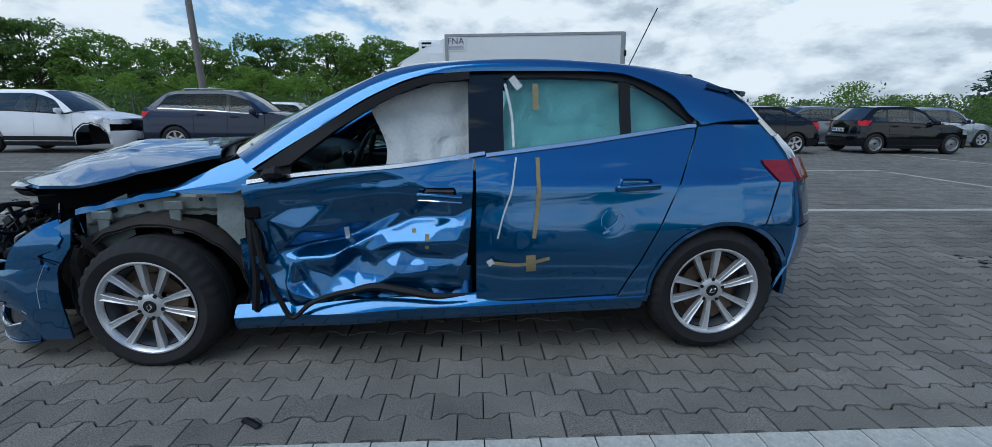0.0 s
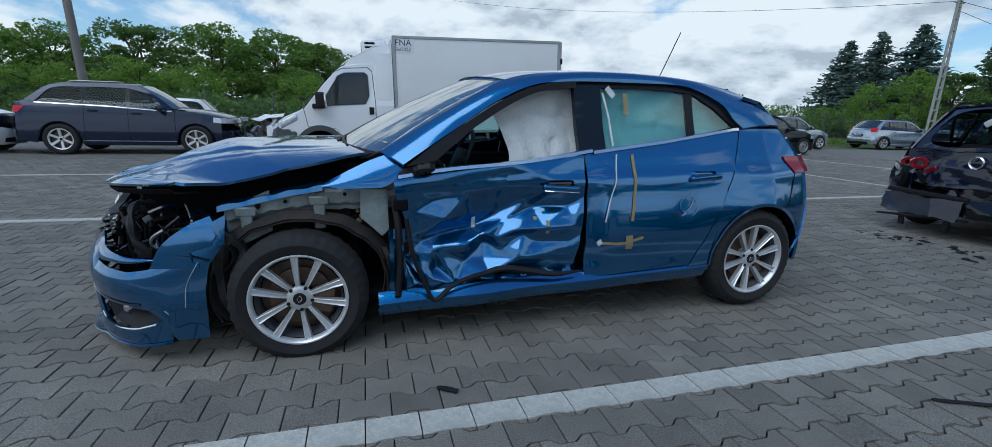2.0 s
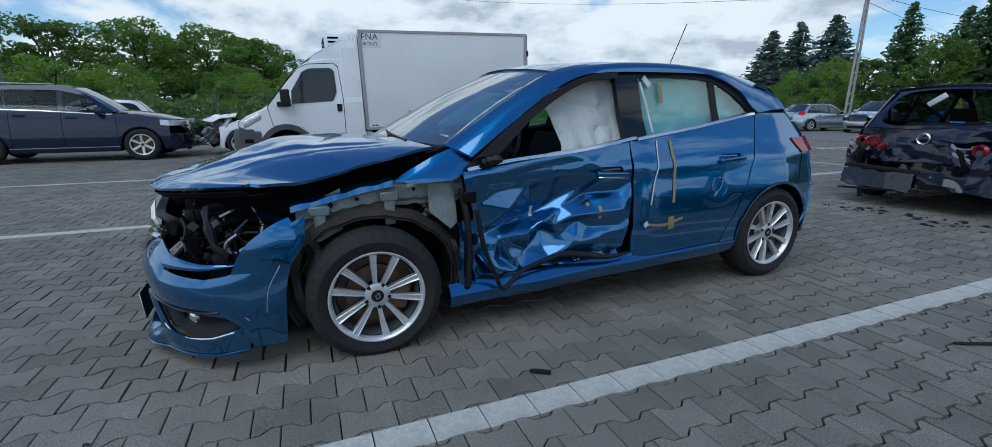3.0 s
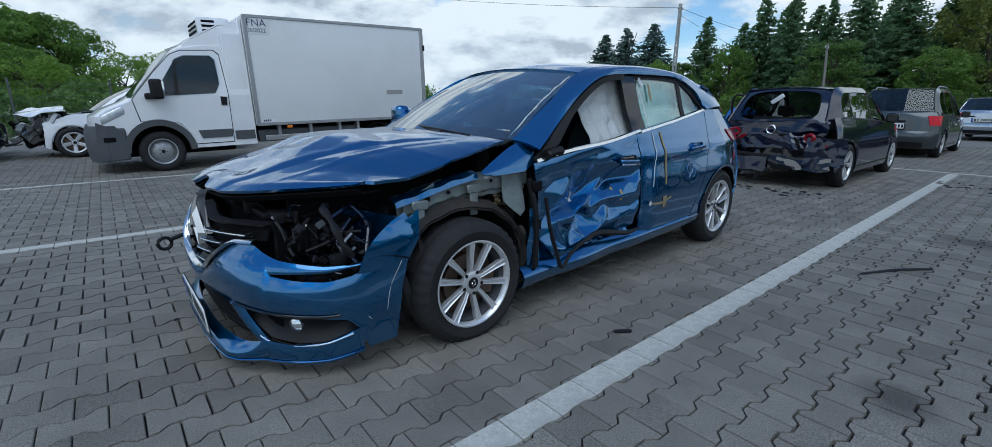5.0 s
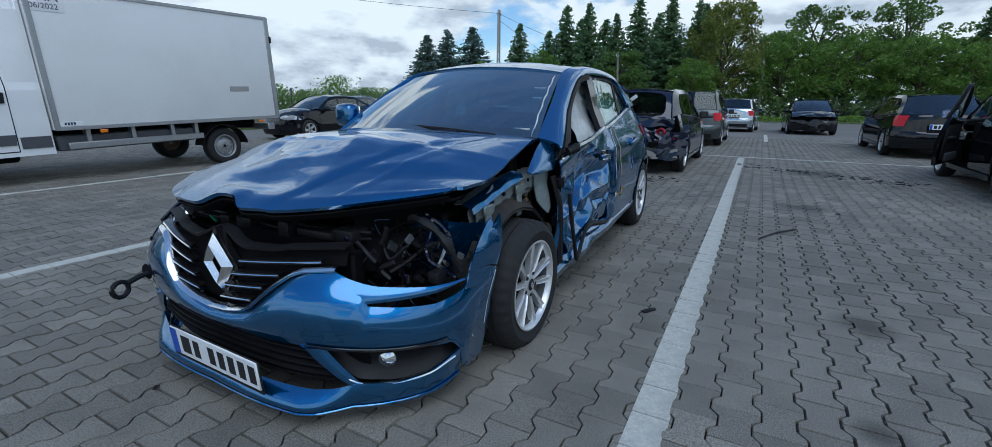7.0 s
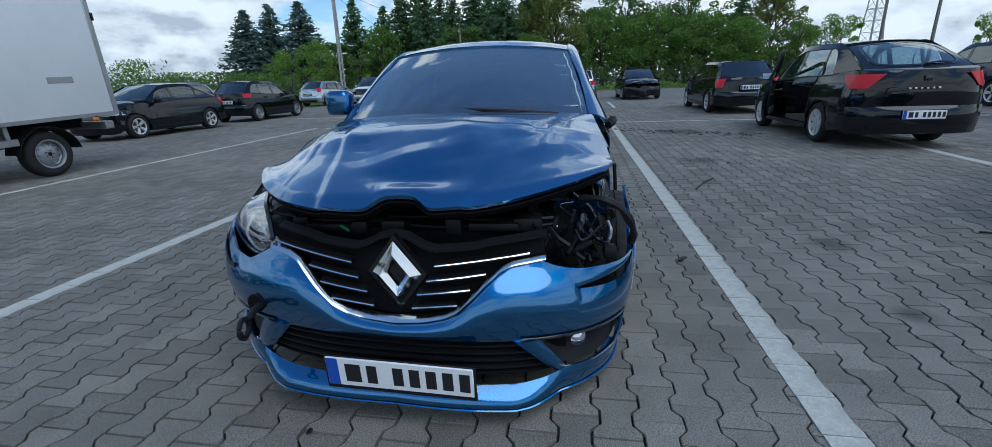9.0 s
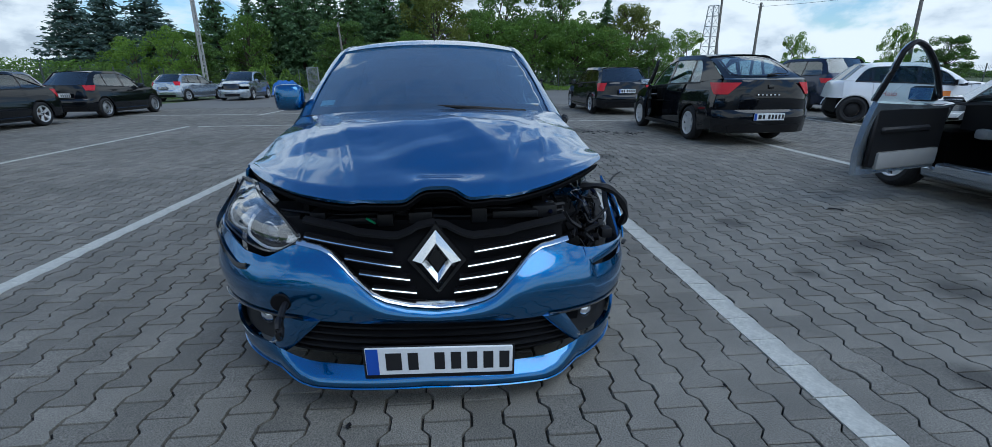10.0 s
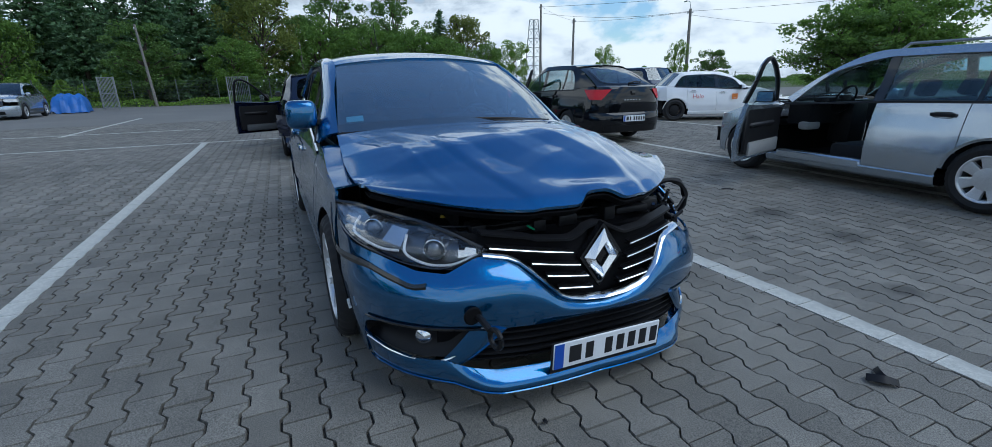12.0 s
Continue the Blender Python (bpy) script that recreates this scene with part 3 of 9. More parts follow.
    cap = Geo().lathe([(0.030, -w * 0.78), (0.028, -w * 0.80), (0.001, -w * 0.81)], 20)
    for k in range(5):
        a = 2 * math.pi * k / 5
        cap.tube([(math.cos(a) * 0.056, -w * 0.72, math.sin(a) * 0.056), (math.cos(a) * 0.056, -w * 0.77, math.sin(a) * 0.056)], 0.009, 6)
    disc = Geo().lathe([(0.06, -0.02), (0.14, -0.025), (0.14, 0.01), (rim_r - 0.036, 0.012), (rim_r - 0.036, 0.02)], 40)
    disc.box((0.05, -0.05, -0.06), (0.15, 0.03, 0.06))
    mark = Geo().tube([(0.0, -w * 0.825, 0.017), (0.011, -w * 0.825, 0.0), (0.0, -w * 0.825, -0.017), (-0.011, -w * 0.825, 0.0), (0.0, -w * 0.825, 0.017)], 0.0035, 5)
    ms = []
    for nm, g, mt in (("tyre", ty, M_RUBBER), ("rim_barrel", barrel, M_GREYPLASTIC), ("rim", rim, {"steel": M_STEEL, "black": M_PLASTIC}.get(style, M_ALLOY)), ("hub_cap", cap, M_PLASTIC), ("brake_disc", disc, M_DISC)) + ((("hub_mark", mark, M_CHROME),) if style == "ten" else ()):
        ob = g.out(nm, mt, None, sharp=35)
        ms.append((nm, ob.data))
        bpy.data.objects.remove(ob)
    _wheel_cache[key] = ms
    return ms


def add_wheel(car, u, v, z, style="five", R=0.316, rim_r=0.215, width=0.205, steer=0.0, camber=0.0, spin=0.0, rim=True):
    w = new("wheel")
    w.parent = car
    w.empty_display_size = 0.05
    w.matrix_basis = pose(u, v, z, camber, 0, steer + (180 if v > 0 else 0)) @ pose(0, 0, 0, 0, spin, 0)
    for nm, me in wheel_meshes(style, R, rim_r, width):
        if not rim and nm != "tyre":
            continue
        ob = new(nm, me)
        ob.parent = w
    return w


def add_seat(car, u, v, z=0.30, wide=0.26, mat=None):
    mat = mat or M_SEAT
    s = new("seat")
    s.parent = car
    s.matrix_basis = pose(u, v, z)
    part("cushion", rounded_box((-0.25, -wide, -0.08), (0.26, wide, 0.10), 0.05), mat, s)
    part("backrest", rounded_box((-0.06, -wide, 0), (0.07, wide, 0.60), 0.05, 2, pose(0.26, 0, 0.05, 0, 18, 0)), mat, s)
    if wide < 0.4:
        part("headrest", rounded_box((-0.045, -0.13, 0.63), (0.05, 0.13, 0.80), 0.04, 2, pose(0.26, 0, 0.05, 0, 18, 0)), mat, s)
    return s


def plate_bars(car, u, z, v=0.0, face=1, blue=True, m=None, rng=None):
    """A number plate with its characters as plain bars. face 1: faces rearwards, -1: forwards."""
    base = m if m is not None else pose(u, v, z, 0, 0, 0 if face > 0 else 180)
    p = part("number_plate", rounded_box((-0.004, -0.26, -0.057), (0.004, 0.26, 0.057), 0.003, 1, base), M_PLATE, car, "white number plate")
    part("frame", rounded_box((-0.006, -0.268, -0.075), (-0.001, 0.268, 0.062), 0.002, 1, base), M_PLASTIC, p)
    g = Geo().box((0.0042, -0.257, -0.054), (0.0052, -0.215, 0.054), base)
    g.out("band", M_PLATEBLUE, p, smooth=False)
    y = -0.19
    for w in (0.055, 0.036, 0, 0.036, 0.036, 0.036, 0.036, 0.036):
        if w:
            Geo().box((0.0042, y, -0.036), (0.0054, y + w, 0.036), base).out("character_bar", M_INK, p, smooth=False)
            y += w + 0.022
        else:
            y += 0.035
    return p


def mirror_cap(car, u, v, z, mat, s=-1):
    g = part("door_mirror", rounded_box((-0.05, -0.085, -0.08), (0.07, 0.085, 0.08), 0.05, 3, pose(u, v, z, 0, 0, -8 * s)), mat, car)
    part("mirror_glass", rounded_box((0.066, -0.065, -0.06), (0.074, 0.065, 0.06), 0.003, 1, pose(u, v, z, 0, 0, -8 * s)), M_CHROME if car.name.startswith("wrecked") else M_GLOSSBLACK, g)
    part("mirror_arm", rounded_box((-0.02, -0.06, -0.02), (0.03, 0.06, 0.02), 0.012, 1, pose(u + 0.01, v - s * 0.12, z - 0.05)), M_PLASTIC, g)
    return g


def generic_car(m, label, paint_mat, category="car", group="parked cars", wb=2.6, width=1.78, H=1.47, fo=0.86, ro=0.75, zl=0.74, zc=0.98, uc=0.32, urf=1.1, urr=2.75, ug=3.1, zg=1.02, zd=0.98,
                zb0=0.90, zb1=1.0, uB=1.38, uD=2.25, clear=0.17, style="five", R=0.315, rim_r=0.21, glass=None, warp=None, open_front="", no_wheel=(), red=True, rear_plate=True,
                front_plate=False, rails=False, cladding=None, rear_glass=True, hood=True, front_bumper=True, rear_bumper=True, headlights=True, grille=True, taillights=True, tail_z=(0.74, 0.95), seats=True, wiper=True, tail_q=(0.82, 0.79), tail_side=0.14, handle=None, trim=None, badge=False, bright=False, swing=62, uq=None, hatch=False, tailgate=True):
    """A parked car of the given proportions: u rearwards from the front axle, v to its right, z up."""
    glass = glass or M_GLASSDARK
    car = empty("car", m, label, category, group)
    ks, kz = width / 1.81, H / 1.447
    rng = random.Random(len(label))

    def emit(g, name, mat, parent=car, lab="", **kw):
        if warp is not None:
            g.v = [tuple(p) for p in warp(np.array(g.v))]
        return g.out(name, mat, parent, lab, **kw)

    uf, ur, nose, tail = -fo + 0.38, wb + ro - 0.26, -fo, wb + ro

    def pf(u):
        return np.interp(u, [nose, nose + 0.35, nose + 0.8, 0.5, wb - 0.3, ur - 0.15, ur, tail], [0.86, 0.93, 0.98, 1, 1, 0.985, 0.955, 0.88])

    def W(z):
        return np.interp(np.asarray(z) / kz, ZS, WS) * ks

    def sd(u, z, s, off=0.0):
        u, z = np.asarray(u, float), np.asarray(z, float)
        return np.stack([u, s * (W(z) * pf(u) + off), z], -1)

    def belt(u):
        return np.interp(u, [uf, 0.0, uc + 0.02, uc + 0.3, wb * 0.65, ur], [zl - 0.02, zl + (zc - zl) * 0.62, zc - 0.06, zb0, (zb0 + zb1) / 2 + 0.01, zb1])

    ra = R + 0.045

    def low(u):
        z = np.interp(u, [uf, -ra, wb + ra, ur], [clear + 0.05, clear + 0.02, clear + 0.05, clear + 0.12])
        for a in (0.0, wb):
            d = np.abs(u - a)
            z = np.where(d < ra, np.maximum(z, R + np.sqrt(np.maximum(ra**2 - d**2, 0)) * 1.02), z)
        return z

    zrail = H - 0.10 * kz
    u0, u1 = uc + 0.30, uq or min(ug - 0.22, ur - 0.12)
    uwt = min(urr - 0.05, u1 - 0.12)
    wr = 0.60 * ks
    Cp = [(u0, belt(u0) + 0.012), (u0 + (urf - u0) * 0.58, belt(u0) + (zrail - belt(u0)) * 0.66), (urf + 0.22, zrail - 0.035), (uB + 0.2, zrail - 0.015), ((uB + uwt) / 2 + 0.2, zrail - 0.02), (uwt, zrail - 0.07), (u1, belt(u1) + 0.012)]
    Cs = by_index(Cp, 61)

    def top_of(u):
        return np.interp(u, Cs[:, 0], Cs[:, 1])

    for s in (-1, 1):
        side_open = open_front == ("L" if s < 0 else "R")
        for nm, a, b, lo_is_arch in (("front_fender", uf, uc + 0.10, 1), ("front_door", uc + 0.108, uB, 0), ("rear_door", uB + 0.008, min(uD, wb - 0.12), 0), ("rear_quarter", min(uD, wb - 0.12) + 0.008, ur, 1)):
            us = np.linspace(a, b, 30 if lo_is_arch else 14)
            zlo = low(us) if lo_is_arch else np.maximum(low(us), clear + 0.12)
            if nm == "rear_door":
                zlo = np.maximum(zlo, low(us))
            zt = np.maximum(belt(us), zlo + 0.02)
            t = np.linspace(0, 1, 12)
            Z = zlo[:, None] * (1 - t) + zt[:, None] * t
            U = np.repeat(us[:, None], 12, 1)
            P = sd(U, Z, s)
            if nm == "front_door" and side_open:
                hinge = sd(a, 0.6, s)
                rot = Matrix.Translation(Vector(hinge)) @ Matrix.Rotation(radians(swing * s), 4, "Z") @ Matrix.Translation(-Vector(hinge))
                g = Geo().shell(P[:, ::-1] if s > 0 else P, 0.05)
                g.v = [tuple(rot @ Vector(p)) for p in g.v]
                dr = emit(g, nm, paint_mat, car, "open front door")
                g = Geo()
                hb, lb = zrail - belt(uB), uB - a - 0.22
                fr = [sd(a + 0.22 + lb * k, belt(uB) + hb * h, s) for k, h in ((0.0, 0.02), (0.28, 0.42), (0.56, 0.78), (0.80, 0.98), (0.92, 1.0), (0.985, 0.88), (1.0, 0.5), (0.985, 0.0))]
                fr = [tuple(rot @ Vector(p)) for p in curve(fr, 34)]
                g.tube(fr, 0.021, 8)
                g.out("window_frame", M_PLASTIC, dr)
                skin_side = rot.to_3x3() @ Vector((0, s * 0.022, 0))
                Geo().tube([tuple(Vector(p) * 1.0 + skin_side) for p in fr], 0.014, 8).out("frame_skin", paint_mat, dr)
                bmm = rounded_box((-0.05, -0.10, -0.07), (0.06, 0.12, 0.07), 0.045, 3)
                bmm.transform(rot @ Matrix.Translation((a + 0.24, s * (W(zb0) + 0.10), zb0 + 0.09)))
                mc = part("mirror", bmm, M_PLASTIC, dr, "black door mirror")
                bmm = rounded_box((0, -0.085, -0.055), (0.006, 0.10, 0.055), 0.003, 1)
                bmm.transform(rot @ Matrix.Translation((a + 0.302, s * (W(zb0) + 0.10), zb0 + 0.09)))
                part("mirror_glass", bmm, M_CHROME, mc)
                g = Geo()
                us2 = np.linspace(a + 0.25, uB - 0.06, 10)
                zz = np.stack([belt(us2), np.minimum(top_of(us2), zrail - 0.05)], 1)
                Q = sd(np.repeat(us2[:, None], 2, 1), zz, s)
                g.grid(Q)
                g.v = [tuple(rot @ Vector(p)) for p in g.v]
                g.out("window_pane", glass, dr)
                # inner trim: a lighter lower panel, an arm rest and a pocket
                bmm = rounded_box((a + 0.05, -0.03, clear + 0.2), (uB - 0.06, 0.01, belt(uB) - 0.05), 0.015, 1)
                bmm.transform(rot @ Matrix.Translation((0, s * (W(0.6) - 0.09), 0)))
                part("door_trim", bmm, M_PLASTIC, dr, "dark inner door trim")
                bmm = rounded_box((a + 0.10, -0.03, 0.34), (uB - 0.16, 0.01, 0.50 if trim else 0.47), 0.03, 2)
                bmm.transform(rot @ Matrix.Translation((0, s * (W(0.6) - 0.115), 0)))
                part("door_pocket", bmm, trim or M_GREYPLASTIC, dr, "pale lower door pocket")
                bmm = rounded_box((a + 0.3, -0.05, 0.66), (uB - 0.15, 0.01, 0.72), 0.02, 1)
                bmm.transform(rot @ Matrix.Translation((0, s * (W(0.6) - 0.115), 0)))
                part("arm_rest", bmm, M_PLASTIC, dr)
                continue
            g = Geo().shell(P[:, ::-1] if s > 0 else P, 0.012)
            pn = emit(g, nm, paint_mat)
            if "door" in nm:
                hu, hz = b - 0.17, belt(b) - 0.12
                c = sd(hu, hz, s, 0.018)
                bmm = rounded_box((-0.10, -0.012, -0.017), (0.10, 0.014, 0.017), 0.010, 2, Matrix.Translation(Vector(c)))
                if warp is None:
                    part("door_handle", bmm, handle or paint_mat, pn)
                    # gloss-black plate on the panel; the scooped recess's shade is in its colour
                    part("handle_recess", rounded_box((-0.07, -0.004, -0.028), (0.07, 0.005, 0.03), 0.018, 2, Matrix.Translation(Vector(sd(hu, hz - 0.004, s, 0.002)))), M_GLOSSBLACK, pn)
                else:
                    bmm.free()
            if lo_is_arch:
                g = Geo()
                a0 = 0.0 if nm == "front_fender" else wb
                ts = np.linspace(radians(8), radians(172), 26)
                A = sd(a0 + np.cos(ts) * (ra + 0.004), R + np.sin(ts) * (ra + 0.008), s, 0.006)
                B = sd(a0 + np.cos(ts) * (ra - 0.02), R + np.sin(ts) * (ra - 0.016), s, -0.012)
                if cladding:
                    A = sd(a0 + np.cos(ts) * (ra + 0.06), R + np.sin(ts) * (ra + 0.065), s, 0.009)
                g.grid(sheet(A, B, 3))
                emit(g, "arch_lip", cladding or paint_mat, pn)
        # sill
        us = np.linspace(ra + 0.02, wb - ra - 0.02, 14)
        P = np.stack([sd(us, np.full(14, z), s, o) for z, o in ((clear, -0.03), (clear + 0.03, 0.005), (clear + 0.10, 0.008), (clear + 0.125, -0.01))], 1)
        emit(Geo().shell(P[:, ::-1] if s > 0 else P, 0.01), "sill", cladding or paint_mat)
        if cladding:
            P = np.stack([sd(us, np.full(14, z), s, 0.012) for z in (clear + 0.14, clear + 0.2, clear + 0.25)], 1)
            emit(Geo().shell(P[:, ::-1] if s > 0 else P, 0.01), "side_moulding", cladding)
        # pillars and roof rail
        A = by_index([(uc + 0.14, s * 0.73 * ks, zc - 0.02), ((uc + urf) / 2 + 0.1, s * 0.67 * ks, (zc + H) / 2 - 0.01), (urf + 0.08, s * wr, H - 0.075), (uB + 0.15, s * wr, H - 0.045), ((uB + urr) / 2 + 0.2, s * wr, H - 0.05), (urr, s * wr * 0.98, H - 0.10), (ug - 0.02, s * 0.74 * ks * pf(ug), zg - 0.01)], 61)
        C = sd(Cs[:, 0], Cs[:, 1], s)
        g = Geo().shell(sheet(A, C, 5) if s < 0 else sheet(A, C, 5)[:, ::-1], 0.015)
        emit(g, "roof_rail", paint_mat)
        # shoulder panel behind the side windows
        us = np.linspace(u1 - 0.01, ur, 8)
        zt = np.interp(us, [u1, ug, ur], [belt(u1) + 0.02, zg - 0.01, zd - 0.01])
        P = np.stack([sd(us, belt(us) * (1 - q) + np.maximum(zt, belt(us)) * q, s, -0.002) for q in (0, 0.5, 1)], 1)
        emit(Geo().shell(P[:, ::-1] if s > 0 else P, 0.008), "rear_shoulder", paint_mat)
        # windows with dark pillars between
        edges = [u0, uB - 0.045, uB + 0.05, min(uD + 0.02, u1 - 0.3), min(uD + 0.06, u1 - 0.26), u1 - 0.02]
        for i in range(3):
            if side_open and i == 0:
                continue
            us = np.linspace(edges[2 * i], edges[2 * i + 1], 14)
            zt, zb = top_of(us), belt(us)
            P = np.stack([sd(us, zb * (1 - q) + np.maximum(zt, zb + 0.002) * q, s, -0.008) for q in np.linspace(0, 1, 5)], 1)
            emit(Geo().shell(P[:, ::-1] if s > 0 else P, 0.004), "side_window", glass)
        for a, b in ((edges[1], edges[2]), (edges[3], edges[4])):
            us = np.linspace(a, b, 3)
            P = np.stack([sd(us, belt(us) * (1 - q) + (top_of(us) + 0.01) * q, s, -0.002) for q in np.linspace(0, 1, 5)], 1)
            emit(Geo().shell(P[:, ::-1] if s > 0 else P, 0.03), "window_pillar", M_GLOSSBLACK)
        # bright or dark strip below the windows
        us = np.linspace(uc + 0.16, u1, 20)
        P = np.stack([sd(us, belt(us) + dz, s, o) for dz, o in ((-0.014, 0.0), (-0.01, 0.006), (0.008, 0.006), (0.012, -0.004))], 1)
        emit(Geo().grid(P, flip=s > 0), "belt_strip", M_CHROME if bright else M_PLASTIC)
        if rails:
            pts = [(urf + 0.35, s * wr * 0.97, H - 0.05), (urf + 0.42, s * wr * 0.97, H + 0.01), (urr - 0.4, s * wr * 0.97, H + 0.005), (urr - 0.3, s * wr * 0.97, H - 0.06)]
            emit(Geo().tube(pts, 0.015, 6), "roof_bar", M_STEEL)
        if not side_open:
            mirror_cap(car, uc + 0.36, s * (W(zb0) + 0.10), zb0 + 0.07, paint_mat, -s)

    # hood
    vv = np.linspace(-1, 1, 17)
    if hood:
        rows = []
        for a in np.linspace(0, 1, 12):
            uu = (nose + 0.10 + 0.30 * np.abs(vv) ** 2.2) * (1 - a) + (uc - 0.02 + 0.16 * vv**2) * a
            hw = (W(zl) * pf(uf) - 0.04) * (1 - a) + 0.74 * ks * a
            zz = zl + (zc - zl) * (1 - (1 - a) ** 1.7) - (0.03 + 0.03 * a) * np.abs(vv) ** 3
            rows.append(np.stack([uu, vv * hw, zz], 1))
        emit(Geo().shell(np.array(rows)[::-1], 0.012), "hood", paint_mat)
    # windscreen, roof
    base = np.stack([uc + 0.16 * vv**2, vv * 0.72 * ks, zc - 0.02 * vv**2], 1)
    top = np.stack([urf + 0.10 * vv**2, vv * (wr + 0.0), H - 0.045 - 0.03 * vv**2], 1)
    P = sheet(base, top, 9)
    P[:, :, 2] += 0.035 * np.sin(np.linspace(0, math.pi, 9))[None, :]
    emit(Geo().shell(P, 0.005), "windscreen", glass)
    if wiper:
        emit(Geo().tube([(uc - 0.01, -0.1, zc + 0.01), (uc + 0.02, 0.25, zc + 0.025), (uc + 0.06, 0.52 * ks, zc + 0.02)], 0.008, 5), "wiper", M_PLASTIC)
    emit(Geo().box((uc - 0.1, -0.70 * ks, zc - 0.10), (uc + 0.12, 0.70 * ks, zc - 0.03)), "cowl", M_PLASTIC)
    rows = []
    for a in np.linspace(0, 1, 14):
        uu = (urf + 0.10 * vv**2) * (1 - a) + (urr + 0.05 - 0.07 * vv**2) * a
        zz = H - 0.045 * (1 - a) ** 2 - 0.055 * a**2.5 - 0.035 * vv**2
        rows.append(np.stack([uu, vv * wr * 1.005, zz], 1))
    emit(Geo().shell(np.array(rows)[::-1], 0.015), "roof", paint_mat)
    # rear glass, tailgate
    top = np.stack([urr + 0.05 - 0.07 * vv**2, vv * wr * 0.96, np.full(17, H - 0.06) - 0.035 * vv**2], 1)
    base = np.stack([ug + 0.06 - 0.10 * vv**2, vv * 0.72 * ks * pf(ug), np.full(17, zg)], 1)
    if hatch:
        # a rounded pane set in a painted frame, both bowed outwards
        def back(a, t):
            k = (a + 1) * 8
            i = min(int(k), 15)
            f = k - i
            p = (top[i] * (1 - f) + top[i + 1] * f) * (1 - t) + (base[i] * (1 - f) + base[i + 1] * f) * t
            return p + np.array([0.55, 0, 0.8]) * 0.055 * math.sin(math.pi * t) * (1 - 0.5 * a * a)

        ang = np.linspace(0, 2 * math.pi, 57)
        ca, sa = np.cos(ang), np.sin(ang)
        sq = np.maximum(np.abs(ca), np.abs(sa))
        se = (np.abs(ca) ** 5 + np.abs(sa) ** 5) ** 0.2
        inner = np.stack([ca / se * 0.86, 0.52 + sa / se * 0.43], 1)
        outer = np.stack([ca / sq, 0.5 + sa / sq * 0.5], 1)
        frame_rows = np.array([[back(*(p * (1 - k) + q * k)) for k in (0, 0.33, 0.66, 1)] for p, q in zip(inner, outer)])
        emit(Geo().shell(frame_rows, 0.012), "rear_window_frame", paint_mat)
    if hatch and rear_glass:
        mid = np.array([0.0, 0.5])
        pane = np.array([[back(*(mid * (1 - k) + p * k)) for k in (0.02, 0.25, 0.5, 0.75, 1.005)] for p in inner])
        emit(Geo().grid(pane), "rear_window", glass)
        band = np.array([[back(*(mid * (1 - k) + p * k)) + np.array([0.004, 0, 0.005]) for k in (0.93, 1.0)] for p in inner])
        emit(Geo().grid(band), "window_border", M_GLOSSBLACK)
        emit(Geo().tube([back(0.08, 0.94) + np.array([0.01, 0, 0.015]), back(0.35, 0.90) + np.array([0.015, 0, 0.02]), back(0.62, 0.90) + np.array([0.012, 0, 0.014])], [0.016, 0.012, 0.005], 6), "rear_wiper", M_PLASTIC)
    elif rear_glass and not hatch:
        P = sheet(top, base, 7)
        emit(Geo().shell(P, 0.005), "rear_window", glass)
    utop = max(tail - (0.06 if hatch else 0.10), ug + 0.07)
    deck = np.stack([utop - 0.12 * vv**2 - 0.05 * np.abs(vv) ** 5, vv * W(zd) * pf(ur) * 0.985, np.full(17, zd)], 1)
    rows = [base, (base + deck) / 2 + np.array([0, 0, 0.012]), deck]
    zs = np.linspace(zd, 0.60, 7)
    for z in zs[1:]:
        q = (zd - z) / (zd - 0.60)
        uu = (utop * (1 - q) + (tail - 0.03) * q) - (utop * (1 - q) + (tail - 0.03) * q - ur) * np.abs(vv) ** 4
        rows.append(np.stack([uu + (0.022 * math.sin(math.pi * q) if hatch else 0), vv * W(z) * pf(ur) * 0.995, np.full(17, z)], 1))
    tg = tailgate and emit(Geo().shell(np.array(rows)[::-1].transpose(1, 0, 2)[:, ::-1].transpose(1, 0, 2), 0.012), "tailgate", paint_mat)
    if rear_bumper:
        rows = []
        for z, du in ((0.605, -0.02), (0.56, 0.02), (0.45, 0.025), (0.36, 0.0), (clear + 0.06, -0.08)):
            uu = tail + du - (tail + du - ur) * np.abs(vv) ** 4
            rows.append(np.stack([uu, vv * (W(z) * pf(ur) + 0.004), np.full(17, z)], 1))
        emit(Geo().shell(np.array(rows)[::-1], 0.012), "rear_bumper", paint_mat)
        rows = [np.stack([tail + du - (tail + du - ur) * np.abs(vv[2:-2]) ** 4, vv[2:-2] * W(0.3) * pf(ur), np.full(13, z)], 1) for z, du in ((0.37, 0.012), (clear + 0.08, -0.03))]
        emit(Geo().shell(np.array(rows)[::-1], 0.01), "bumper_insert", M_PLASTIC)
    if taillights:
        for s in (-1, 1):
            rows = []
            for z in np.linspace(tail_z[0], tail_z[1], 6):
                k = (z - tail_z[0]) / (tail_z[1] - tail_z[0])
                q = np.linspace(tail_q[0] * (1 - k) + tail_q[1] * k, 1.0, 8)
                qq = np.clip((zd - z) / (zd - 0.60), 0, 1)
                un = utop * (1 - qq) + (tail - 0.03) * qq
                uu = un - (un - ur) * q**4 + (0.034 if hatch else 0.014)
                rows.append(np.concatenate([np.stack([uu, s * q * W(z) * pf(ur) * 1.0, np.full(8, z)], 1), sd([ur - 0.04, ur - 0.05 - tail_side * k], [z, z], s, 0.008)]))
            emit(Geo().shell(np.array(rows) if s < 0 else np.array(rows)[::-1], 0.012), "tail_lamp", M_REDBRIGHT if red else M_LENS)
